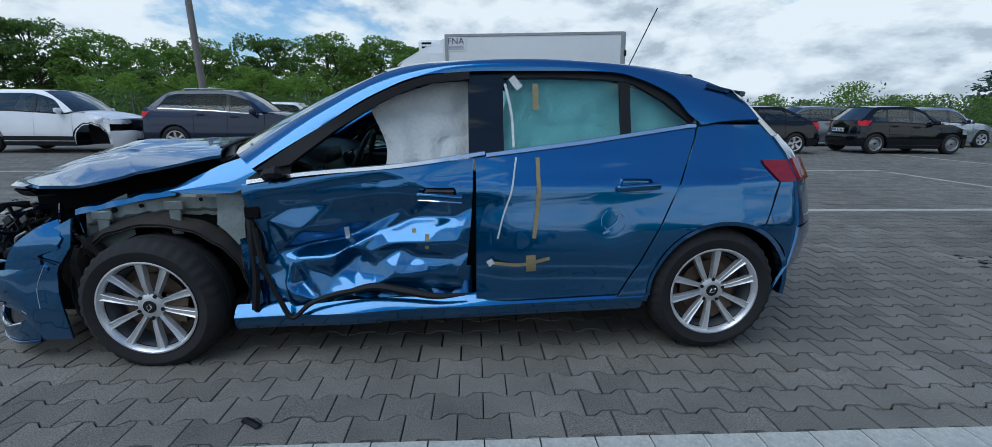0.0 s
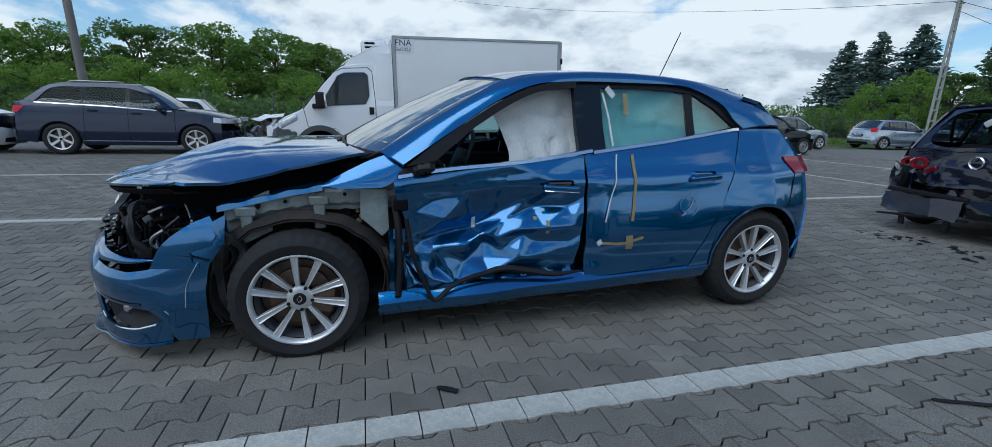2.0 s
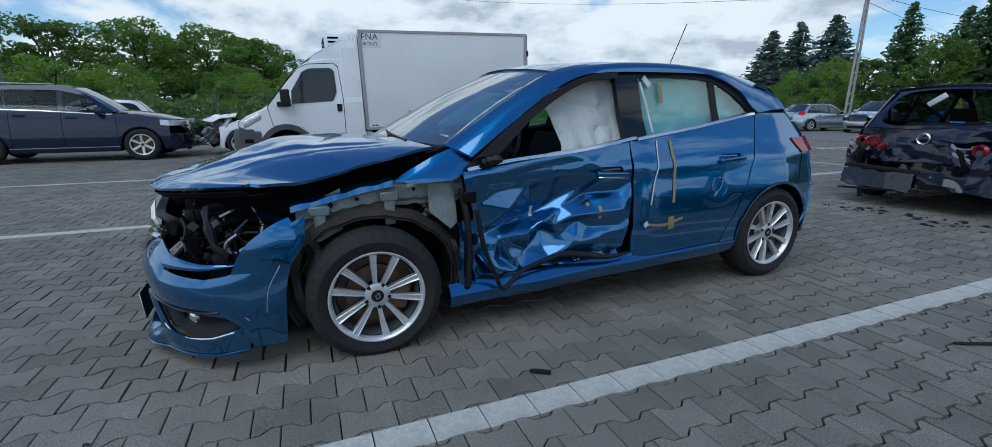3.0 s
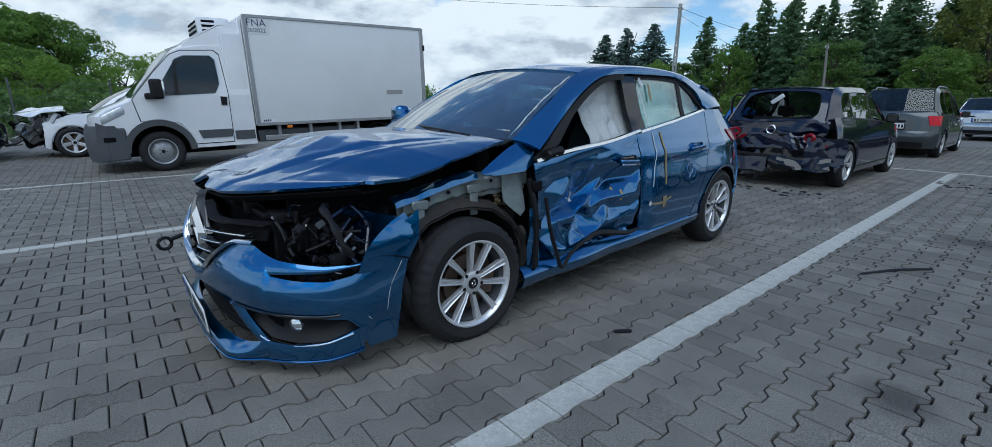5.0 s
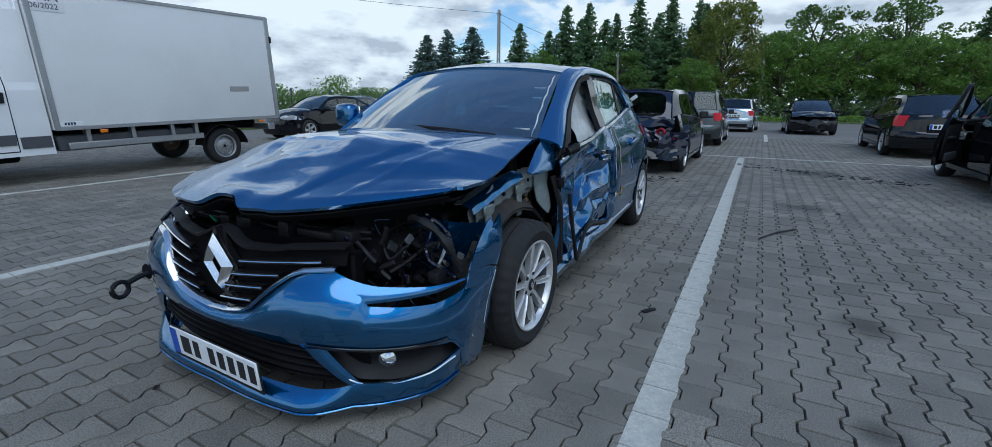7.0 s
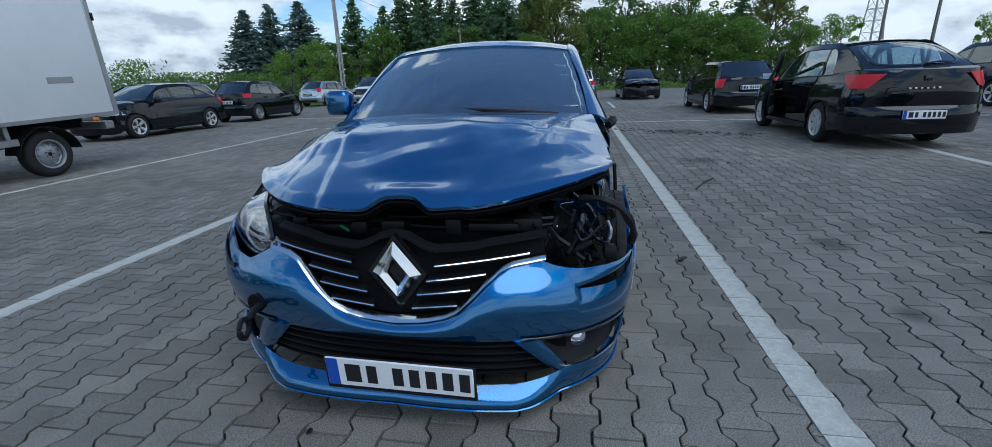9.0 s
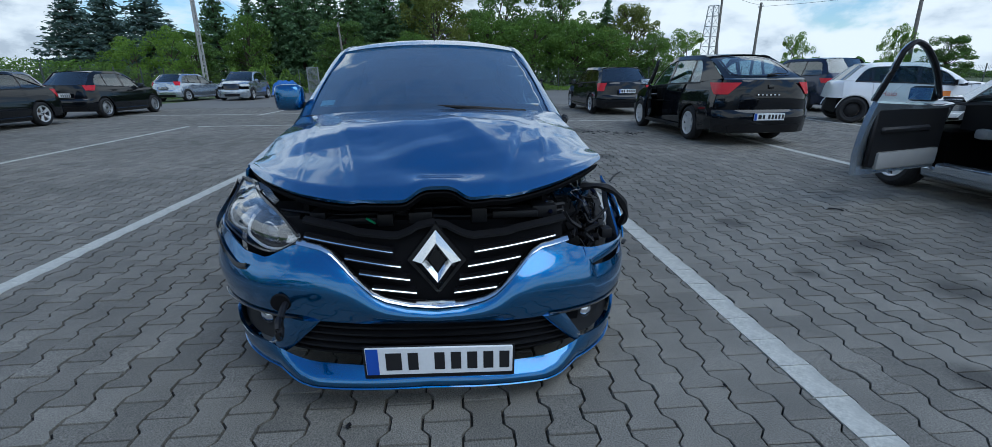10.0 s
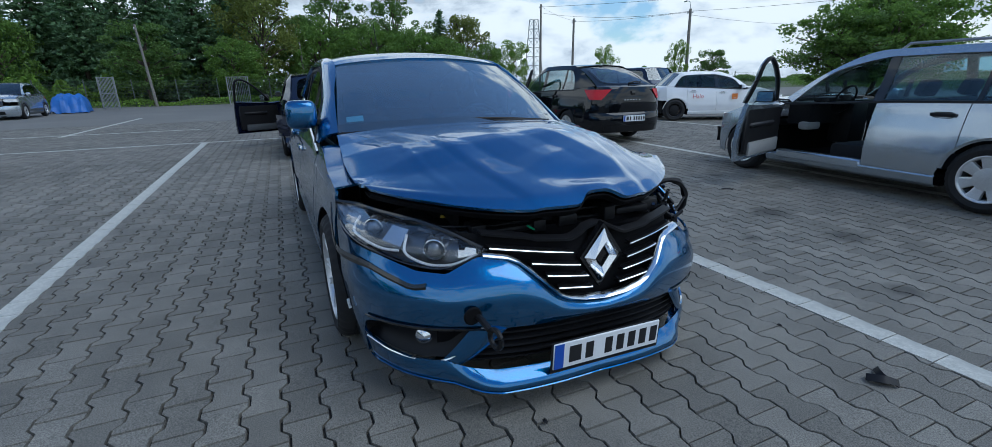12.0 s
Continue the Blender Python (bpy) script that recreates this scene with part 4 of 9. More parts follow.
    if badge:
        part("badge", rounded_box((-0.006, -0.045, -0.035), (0.012, 0.045, 0.035), 0.008, 2, Matrix.Translation((utop + 0.03, 0, zd - 0.11))), M_GLOSSBLACK, tg)
        for k in range(6):
            part("letter_bar", rounded_box((-0.003, -0.016, -0.011), (0.004, 0.016, 0.011), 0.002, 1, Matrix.Translation((utop + 0.06, -0.21 + k * 0.07, zd - 0.24))), M_CHROME, tg)
    if rear_plate:
        plate_bars(car, tail + (0.05 if rear_plate == "low" else 0.03), 0.50 if rear_plate == "low" else 0.72)
    # front
    rows = []
    zz = [clear, clear + 0.08, 0.40, 0.52, 0.60, zl - 0.05]
    dn = [0.08, 0.02, 0.0, 0.0, 0.03, 0.07]
    if front_bumper:
        for z, d in zip(zz[:5], dn):
            uu = nose + d + (uf - nose - d) * np.abs(vv) ** 3
            rows.append(np.stack([uu, vv * W(z) * pf(uf), np.full(17, z)], 1))
        emit(Geo().shell(np.array(rows), 0.012), "front_bumper", paint_mat)
        rows = [np.stack([nose - 0.012 + d + (uf - nose) * np.abs(vv[4:-4]) ** 3, vv[4:-4] * 0.8, np.full(9, z)], 1) for z, d in ((clear + 0.06, 0.03), (0.36, 0.0))]
        emit(Geo().shell(np.array(rows), 0.01), "lower_grille", M_PLASTIC)
    if grille:
        rows = [np.stack([nose - 0.004 + d + (uf - nose) * np.abs(vv[4:-4]) ** 3, vv[4:-4] * 0.8, np.full(9, z)], 1) for z, d in ((0.57, 0.02), (zl - 0.06, 0.06), (zl - 0.01, 0.10))]
        emit(Geo().shell(np.array(rows), 0.02), "grille", M_GLOSSBLACK)
    if headlights:
        for s in (-1, 1):
            rows = []
            for z, dq in ((zl - 0.14, 0.62), (zl - 0.08, 0.52), (zl - 0.015, 0.58)):
                q = np.linspace(dq, 1.0, 9)
                uu = nose + 0.05 + (uf - nose - 0.05) * q**3
                rows.append(np.concatenate([np.stack([uu, s * q * W(z) * pf(uf), np.full(9, z)], 1), sd([uf + 0.08, uf + 0.17], [z + 0.01, z + 0.02], s, 0.006)]))
            h = emit(Geo().shell(np.array(rows)[::-1] if s < 0 else np.array(rows), 0.02), "headlamp", M_VANLAMP)
    if front_plate:
        plate_bars(car, nose - 0.02, 0.42, face=-1)
    # dark inside and under: near-black filler boxes carry the shade there
    emit(Geo().box((ra + 0.03, -0.74 * ks, clear), (wb - ra - 0.03, 0.74 * ks, clear + 0.10)), "floor_pan", M_DARK)
    emit(Geo().box((nose + 0.30, -0.56 * ks, clear + 0.04), (uc - 0.05, 0.56 * ks, zl - 0.14)), "engine_bay", M_DARK)
    emit(Geo().box((wb - 0.42, -0.56 * ks, clear + 0.06), (tail - 0.22, 0.56 * ks, 0.60)), "boot_floor", M_DARK)
    emit(Geo().box((uc + 0.12, -0.66 * ks, 0.62 * kz), (uc + 0.42, 0.66 * ks, zc - 0.06)), "dashboard", M_PLASTIC)
    if trim:
        part("lower_dashboard", rounded_box((uc + 0.30, -0.70 * ks, 0.58), (uc + 0.44, -0.46 * ks, 0.68), 0.04, 2), M_TRIMGREY, car, "pale grey lower dashboard")
        part("instrument_hood", rounded_box((uc + 0.34, -0.56 * ks, zc - 0.10), (uc + 0.56, -0.16, zc + 0.0), 0.05, 2), M_PLASTIC, car)
        part("centre_console", rounded_box((uc + 0.30, -0.14, 0.40), (uc + 0.58, 0.14, zc - 0.08), 0.04, 2), M_PLASTIC, car)
        part("door_sill", rounded_box((uc + 0.2, -W(0.35) - 0.0, clear + 0.06), (uB, -W(0.35) + 0.12, clear + 0.17), 0.02, 1), paint_mat, car)
        part("steering_hub", rounded_box((-0.03, -0.08, -0.06), (0.03, 0.08, 0.06), 0.03, 2, Matrix.Translation((0.92, -0.36 * ks, 0.90 * kz))), M_PLASTIC, car)
        part("steering_spoke", rounded_box((-0.012, -0.165, -0.02), (0.012, 0.165, 0.02), 0.01, 1, Matrix.Translation((0.92, -0.36 * ks, 0.90 * kz))), M_PLASTIC, car)
    if seats:
        for s in (-1, 1):
            add_seat(car, 1.28, s * 0.36 * ks, 0.34 * kz)
        add_seat(car, min(wb - 0.45, 2.1), 0, 0.36 * kz, 0.58 * ks)
        g = Geo().lathe([(0.165, -0.012), (0.185, 0.0), (0.165, 0.012)], 24, "x")
        g.v = [tuple(Matrix.Translation((0.92, -0.36 * ks, 0.90 * kz)) @ Matrix.Rotation(radians(22), 4, "Y") @ Vector(p)) for p in g.v]
        g.out("steering_wheel", M_PLASTIC, car)
    for i, (u, s) in enumerate(((0, -1), (0, 1), (wb, -1), (wb, 1))):
        if i in no_wheel:
            continue
        add_wheel(car, u, s * (W(R) - 0.105), R, style, R, rim_r, 0.20, spin=rng.uniform(0, 70))
    return car


def crumple(region, depth, scale, seed, push=(0, 0, 0)):
    """A dent: moves the vertices near a place by noise and a push that fades outwards."""
    c, r = np.array(region[:3]), region[3]

    def f(P):
        out = P.copy()
        for i, p in enumerate(P):
            d = np.linalg.norm((p - c) / np.array([1, 1, 0.9]))
            k = max(0.0, 1 - d / r)
            if k > 0:
                k = k * k * (3 - 2 * k)
                n = noise.noise_vector(Vector(p) * scale + Vector((seed, seed, 0)))
                n2 = noise.noise_vector(Vector(p) * scale * 2.7 + Vector((seed, 3, seed)))
                out[i] = p + k * (np.array(push) + depth * (np.array(n) + 0.5 * np.array(n2)))
        return out
    return f


def at(x, y, yaw):
    """Pose of a car by its front axle and the way its tail points (0: tail towards +x)."""
    return pose(x, y, 0, 0, 0, yaw)



# ---- the blue wreck ----
# u rearwards from the front axle, v to the car's right, z up; the driver's side (v < 0) is crushed
WRECK = pose(-1.5, 2.93, 0, 0, 0, 1.5)
WB = 2.685
wreck = empty("wrecked_car", WRECK, "blue hatchback with a crushed driver's side and torn front", "car")


def h_pf(u):
    return np.interp(u, [-0.75, -0.50, -0.3, 0.0, 0.5, 2.2, 2.75, 3.05, 3.3], [0.93, 0.955, 0.972, 0.99, 1, 1, 0.99, 0.94, 0.82])


def h_haunch(u, z):
    """Bulge of the rear wing over the wheel, the shoulder ridge and the hollow low in the doors."""
    b = 0.030 * np.exp(-(((u - 2.70) / 0.42) ** 2) - ((z - 0.66) / 0.20) ** 2)
    b = b + 0.010 * np.exp(-(((z - 0.80 - 0.03 * (u - 1)) / 0.045) ** 2)) - 0.016 * np.exp(-(((z - 0.40) / 0.07) ** 2)) * np.exp(-(((u - 1.4) / 1.0) ** 4))
    return b


def h_sd(u, z, s, off=0.0):
    u, z = np.broadcast_arrays(np.asarray(u, float), np.asarray(z, float))
    return np.stack([u, s * (np.interp(z, ZS, WS) * h_pf(u) + h_haunch(u, z) + off), z], -1)


def h_belt(u):
    return np.interp(u, [0.0, 0.30, 0.46, 1.0, 1.47, 2.0, 2.53, 2.9], [0.80, 0.84, 0.853, 0.915, 0.968, 1.035, 1.115, 1.13])


def h_tail_edge(z):
    return np.interp(z, [0.2, 0.38, 0.51, 0.68, 0.85, 1.01, 1.13, 1.2, 1.3], [2.95, 3.0, 3.07, 3.08, 3.06, 3.01, 2.90, 2.84, 2.74])


RH, HUB_R, HUB_F = 0.317, 0.316, 0.290
ARCH = 0.365


def h_arch(u, a=WB, z0=HUB_R, lo=0.24):
    d = np.abs(u - a)
    return np.where(d < ARCH, np.maximum(lo, z0 + np.sqrt(np.maximum(ARCH**2 - d**2, 0)) * 0.97), lo)


def hull(P, s):
    return P[:, ::-1] if s > 0 else P


def door_edge_u(z):
    return np.interp(z, [0.27, 0.35, 0.64, 0.92, 1.06, 1.12], [2.15, 2.20, 2.35, 2.49, 2.555, 2.57])


def door_edge_z(u):
    return np.interp(u, [2.15, 2.20, 2.35, 2.49, 2.555, 2.57], [0.27, 0.35, 0.64, 0.92, 1.06, 1.115])


def rear_door(s):
    a, t = np.linspace(0, 1, 26)[:, None], np.linspace(0, 1, 26)[None, :]
    zlo = 0.285 + 0.03 * a
    u = 1.488 + (2.2 - 1.488) * a + 0 * t
    for _ in range(4):
        z = zlo + t * (h_belt(u) - 0.008 - zlo)
        u = 1.488 + (door_edge_u(z) - 0.006 - 1.488) * a
    P = h_sd(u, z, s)
    if s < 0:       # buckled along the edge that meets the crushed front door
        P[..., 1] += 0.035 * np.exp(-(((u - 1.49) / 0.09) ** 2)) * np.exp(-(((z - 0.55) / 0.3) ** 2)) + 0.006 * np.exp(-(((u - 2.12) / 0.07) ** 2) - ((z - 0.66) / 0.05) ** 2)
    d = Geo().shell(hull(P, s), 0.012).out("rear_door", M_BLUE, wreck, "blue rear door with tape marks" if s < 0 else "")
    c = h_sd(2.245, 0.835, s, 0.014)
    part("door_handle", rounded_box((-0.105, -0.012, -0.017), (0.105, 0.016, 0.016), 0.012, 3, Matrix.Translation(Vector(c)) @ Matrix.Rotation(radians(-4), 4, "Y")), M_BLUE, d)
    part("handle_recess", rounded_box((-0.075, -0.004, -0.03), (0.075, 0.006, 0.034), 0.02, 3, Matrix.Translation(Vector(h_sd(2.235, 0.84, s, -0.001)))), M_BLUE, d)
    return d


def rear_wing(s):
    a, t = np.linspace(0, 1, 46)[:, None], np.linspace(0, 1, 24)[None, :]
    u0 = 2.17 + (3.04 - 2.17) * a + 0 * t
    lo = h_arch(u0, lo=0.25)
    lo = np.where(u0 > WB + ARCH, np.interp(u0, [WB + ARCH, 3.1], [0.36, 0.40]), lo)
    lo = np.where(u0 < WB - ARCH + 0.02, np.interp(u0, [2.17, WB - ARCH + 0.02], [0.27, 0.27]), lo)
    hi = np.where(u0 < 2.57, np.maximum(door_edge_z(u0) - 0.004, lo + 0.01), 1.12)
    z = lo + t * (hi - lo)
    k = np.clip((u0 - 2.75) / 0.29, 0, 1)
    u = u0 + (h_tail_edge(z) - 3.04) * k
    P = h_sd(u, z, s)
    w = Geo().shell(hull(P, s), 0.012).out("rear_wing", M_BLUE, wreck)
    ts = np.linspace(radians(-6), radians(182), 40)
    A = h_sd(WB + np.cos(ts) * (ARCH + 0.006), HUB_R + np.sin(ts) * (ARCH + 0.006) * 0.97, s, 0.008)
    B = h_sd(WB + np.cos(ts) * (ARCH - 0.014), HUB_R + np.sin(ts) * (ARCH - 0.014) * 0.97, s, 0.002)
    C = B.copy()
    C[:, 1] -= s * 0.05
    Geo().grid(np.stack([A, B, C], 1)).out("arch_lip", M_BLUE, w)
    # inner arch lining
    D = B.copy()
    D[:, 1] = s * 0.52
    Geo().grid(np.stack([B, D], 1)).out("arch_liner", M_DARK, w)
    return w


def roof_rail(s):
    top = [(0.40, s * 0.715, 0.952), (0.74, s * 0.665, 1.155), (1.08, s * 0.60, 1.335), (1.42, s * 0.60, 1.388), (1.85, s * 0.60, 1.402), (2.3, s * 0.595, 1.378), (2.62, s * 0.585, 1.322), (2.80, s * 0.64, 1.24), (2.885, s * 0.695, 1.135)]
    low = [(0.50, 0.905), (0.775, 1.085), (1.03, 1.24), (1.30, 1.338), (1.75, 1.362), (2.16, 1.352), (2.42, 1.262), (2.52, 1.165), (2.585, 1.118)]
    A, C2 = by_index(top, 90), by_index(low, 90)
    C = h_sd(C2[:, 0], C2[:, 1], s)
    P = sheet(A, C, 7)
    mid = np.sin(np.linspace(0, math.pi, 7))[None, :]
    P[..., 1] += s * 0.012 * mid
    P[..., 2] += 0.006 * mid
    Geo().shell(P if s < 0 else P[:, ::-1], 0.02).out("roof_rail", M_BLUE, wreck)
    return C2


def side_frames(s, C2):
    """Black window frames, pillars, glass and the bright strip below the windows."""
    inner = [(0.655, 0.925), (0.90, 1.11), (1.09, 1.225), (1.26, 1.293), (1.46, 1.315)]
    outer = [(0.505, 0.90), (0.775, 1.083), (1.03, 1.238), (1.25, 1.325), (1.46, 1.348)]
    I, O = by_index(inner, 34), by_index(outer, 34)
    P = sheet(h_sd(O[:, 0], O[:, 1], s, -0.004), h_sd(I[:, 0], I[:, 1], s, -0.012), 4)
    Geo().shell(P if s < 0 else P[:, ::-1], 0.03).out("front_window_frame", M_PLASTIC, wreck)
    P = np.stack([h_sd(np.linspace(1.455, 1.62, 6), h_belt(np.linspace(1.455, 1.62, 6)) * (1 - q) + 1.352 * q, s, -0.004) for q in np.linspace(0, 1, 8)], 1)
    Geo().shell(hull(P, s), 0.035).out("door_pillar", M_BLACKPAINT, wreck, "black pillar between the doors")
    # mirror triangle
    P = np.stack([h_sd(np.array([0.47, 0.56, 0.655]), np.array([0.858, 0.868, 0.878]) * (1 - q) + np.array([0.872, 0.935, 0.93]) * q, s, -0.003) for q in (0, 0.5, 1)], 1)
    Geo().shell(hull(P, s), 0.02).out("mirror_base", M_PLASTIC, wreck)
    # rear window frame above, quarter pane
    us = np.linspace(1.62, 2.55, 40)
    tz = np.interp(us, [1.62, 1.85, 2.12, 2.25, 2.40, 2.50, 2.55], [1.328, 1.337, 1.328, 1.312, 1.232, 1.155, 1.118])
    oz = np.interp(us, C2[:, 0], C2[:, 1]) + 0.004
    P = np.stack([h_sd(us, tz * (1 - q) + np.maximum(oz, tz + 0.004) * q, s, -0.005) for q in (0, 0.5, 1)], 1)
    Geo().shell(hull(P, s), 0.02).out("rear_window_frame", M_PLASTIC, wreck)
    for a, b, nm in ((1.625, 2.195, "rear_side_window"), (2.235, 2.53, "quarter_window")) + (((0.60, 1.46, "front_side_window"),) if s > 0 else ()):
        us2 = np.linspace(a, b, 22)
        tz2 = np.interp(us2, us, tz) if a > 1.5 else np.interp(us2, I[:, 0], I[:, 1])
        lo = h_belt(us2) + 0.01
        P = np.stack([h_sd(us2, lo * (1 - q) + np.maximum(tz2, lo + 0.002) * q, s, -0.014) for q in np.linspace(0, 1, 8)], 1)
        Geo().shell(hull(P, s), 0.004).out(nm, M_GLASS, wreck)
    us2 = np.linspace(2.19, 2.24, 3)
    P = np.stack([h_sd(us2, h_belt(us2) * (1 - q) + 1.325 * q, s, -0.009) for q in np.linspace(0, 1, 6)], 1)
    Geo().shell(hull(P, s), 0.02).out("quarter_pillar", M_PLASTIC, wreck)
    for a, b, lift in ((0.47, 1.53, 0.004), (1.535, 2.56, 0.0)):
        us2 = np.linspace(a, b, 30)
        wob = 0.006 * np.sin((us2 - a) * 7) if (s < 0 and a < 1) else 0 * us2
        P = np.stack([h_sd(us2, h_belt(us2) + dz + lift + wob, s, o + 0.006) for dz, o in ((-0.011, -0.004), (-0.009, 0.004), (0.007, 0.004), (0.010, -0.006))], 1)
        Geo().grid(P, flip=s > 0).out("belt_strip", M_CHROME, wreck, "chrome strip below the windows")


def sill(s):
    us = np.linspace(0.36, 2.30, 40)
    b = np.interp(us, [0.36, 2.30], [0.148, 0.222])
    rows = []
    for dz, o in ((0.0, -0.06), (0.006, -0.012), (0.035, 0.004), (0.075, 0.004), (0.105, -0.02), (0.125, -0.05)):
        wob = 0.012 * np.sin(us * 9) * np.exp(-(((us - 0.9) / 0.5) ** 2)) if s < 0 else 0
        rows.append(h_sd(us, b + dz, s, o + wob))
    P = np.stack(rows, 1)
    Geo().shell(hull(P, s), 0.012).out("sill", M_BLUE, wreck)


def crushed_door():
    nu, nz = 150, 110
    a, t = np.linspace(0, 1, nu)[:, None], np.linspace(0, 1, nz)[None, :]
    u = 0.478 + (1.474 - 0.478) * a + 0 * t
    zlo = np.interp(u, [0.478, 0.56, 0.64, 0.80, 1.0, 1.2, 1.40, 1.474], [0.46, 0.36, 0.25, 0.30, 0.345, 0.35, 0.345, 0.36])
    z = zlo + t * (h_belt(u) - 0.008 - zlo)
    u = u - 0.05 * (1 - t) ** 2 * np.clip((a - 0.7) / 0.3, 0, 1) + 0.03 * np.sin(t * 5) * np.clip((0.15 - a) / 0.15, 0, 1)
    P = h_sd(u, z, -1)
    fade = np.clip((h_belt(u) - 0.01 - z) / 0.05, 0, 1)          # held at the window line
    # how far creases and bulges lie inwards: place along the door, height between sill and window line, depth in metres
    rim = ((0, 1, 0), (0.3, 1, 0), (0.6, 1, 0), (1, 1, 0), (0, 0.75, 0.03), (0, 0.5, 0.08), (0.02, 0.25, 0.07), (0.12, 0.0, 0.03), (1, 0.7, 0.02), (1, 0.45, 0.02), (1, 0.2, 0.03), (1, -0.05, 0.04), (0, -0.05, 0.03))
    upper = ((0.03, 0.93, 0.01), (0.05, 0.72, 0.06), (0.21, 0.64, 0.035), (0.15, 0.80, 0.045), (0.35, 0.80, 0.055), (0.55, 0.85, 0.045), (0.73, 0.89, 0.0), (0.67, 0.70, 0.085), (0.86, 0.80, 0.015), (0.20, 0.50, 0.150), (0.40, 0.53, 0.165), (0.53, 0.62, 0.145), (0.72, 0.64, 0.115), (0.91, 0.64, 0.050))
    front = ((0.08, 0.47, 0.100), (0.13, 0.22, 0.035), (0.16, 0.42, 0.085), (0.185, 0.24, 0.095), (0.24, 0.24, 0.045), (0.34, 0.43, 0.060), (0.41, 0.49, 0.065), (0.45, 0.40, 0.155), (0.33, 0.28, 0.085), (0.44, 0.27, 0.100), (0.28, 0.12, 0.035), (0.50, 0.44, 0.085))
    rear = ((0.56, 0.57, 0.105), (0.61, 0.50, 0.045), (0.76, 0.50, 0.030), (0.92, 0.50, 0.010), (0.66, 0.45, 0.085), (0.73, 0.395, 0.080), (0.90, 0.385, 0.050), (0.53, 0.35, 0.090), (0.62, 0.29, 0.025), (0.80, 0.30, 0.030), (0.92, 0.28, 0.020), (0.46, 0.18, 0.040), (0.64, 0.12, 0.045), (0.92, 0.10, 0.045))
    nodes = np.array(rim + upper + front + rear)
    qa, qt = np.clip((u - 0.478) / 0.996, 0, 1), np.clip((z - 0.21) / (h_belt(u) - 0.21), -0.04, 1)
    crush = np.zeros_like(u)
    tri = mathutils.geometry.delaunay_2d_cdt([Vector(p[:2]) for p in nodes], [], [], 0, 1e-5)[2]
    for f in tri:
        (ax, ay, ad), (bx, by, bd), (cx, cy, cd) = nodes[list(f)]
        det = (by - cy) * (ax - cx) + (cx - bx) * (ay - cy)
        w0 = ((by - cy) * (qa - cx) + (cx - bx) * (qt - cy)) / det
        w1 = ((cy - ay) * (qa - cx) + (ax - cx) * (qt - cy)) / det
        inside = (w0 >= -1e-6) & (w1 >= -1e-6) & (w0 + w1 <= 1 + 1e-6)
        crush = np.where(inside, w0 * ad + w1 * bd + (1 - w0 - w1) * cd, crush)
    for _ in range(5):      # sheet metal bends, it does not break
        c = np.pad(crush, 1, mode="edge")
        crush = (c[1:-1, 1:-1] * 2 + c[:-2, 1:-1] + c[2:, 1:-1] + c[1:-1, :-2] + c[1:-1, 2:]) / 6
    rough = np.zeros_like(u)
    for i in range(nu):
        for j in range(nz):
            p, q = Vector((u[i, j] * 5.0, z[i, j] * 6.0, 1.7)), Vector((u[i, j] * 13 + 3, z[i, j] * 14, 4.1))
            rough[i, j] = 0.007 * (0.4 - abs(noise.noise(p)) * 1.6) + 0.0022 * noise.noise(q)
    P[..., 1] += fade * (crush - rough * np.clip(crush / 0.05, 0.15, 1))
    d = Geo().shell(hull(P, -1), 0.006).out("front_door", M_BLUE, wreck, "crumpled blue front door, pushed in", sharp=26)
    k = np.argmin((P[..., 0] - 1.32) ** 2 + (P[..., 2] - 0.79) ** 2)
    hp = Vector((1.32, float(P.reshape(-1, 3)[k, 1]) - 0.028, 0.79))
    part("door_handle", rounded_box((-0.105, -0.014, -0.016), (0.105, 0.016, 0.016), 0.012, 3, Matrix.Translation(hp) @ Matrix.Rotation(radians(4), 4, "Y")), M_BLUE, d)
    part("handle_chrome", rounded_box((-0.10, -0.018, -0.022), (0.105, 0.004, -0.013), 0.004, 1, Matrix.Translation(hp) @ Matrix.Rotation(radians(4), 4, "Y")), M_CHROME, d)
    # black plate behind the handle, painted dark for the shaded scoop
    part("handle_recess", rounded_box((-0.075, -0.004, -0.03), (0.075, 0.012, 0.036), 0.02, 3, Matrix.Translation(hp + Vector((0, 0.012, 0.006)))), M_GLOSSBLACK, d)
    for cu, cz, du, dz, mat, nm in ((0.875, 0.60, 0.010, 0.038, M_SCRAPE, "paint_chip"), (1.26, 0.60, 0.018, 0.020, M_TAPE, "tape_remains"), (1.26, 0.555, 0.015, 0.014, M_TAPE, "tape_remains"), (1.20, 0.625, 0.012, 0.010, M_TAPE, "tape_remains")):
        k = np.argmin((P[..., 0] - cu) ** 2 + (P[..., 2] - cz) ** 2)
        i0, j0 = np.unravel_index(k, P.shape[:2])
        ni, nj = max(2, int(du / 0.0067)), max(2, int(dz / 0.006))
        patch = P[max(0, i0 - ni):i0 + ni, max(0, j0 - nj):j0 + nj] + np.array([0, -0.0015, 0])
        Geo().shell(hull(patch, -1), 0.001).out(nm, mat, d)
    # torn black moulding along the foot of the door
    g = Geo().tube(curve([(0.50, -0.885, 0.66), (0.53, -0.90, 0.48), (0.585, -0.905, 0.33), (0.635, -0.905, 0.235), (0.72, -0.90, 0.30), (0.82, -0.885, 0.335), (0.97, -0.865, 0.355)], 40), 0.012, 6)
    g.out("door_seal", M_PLASTIC, d, "torn black rubber seal")
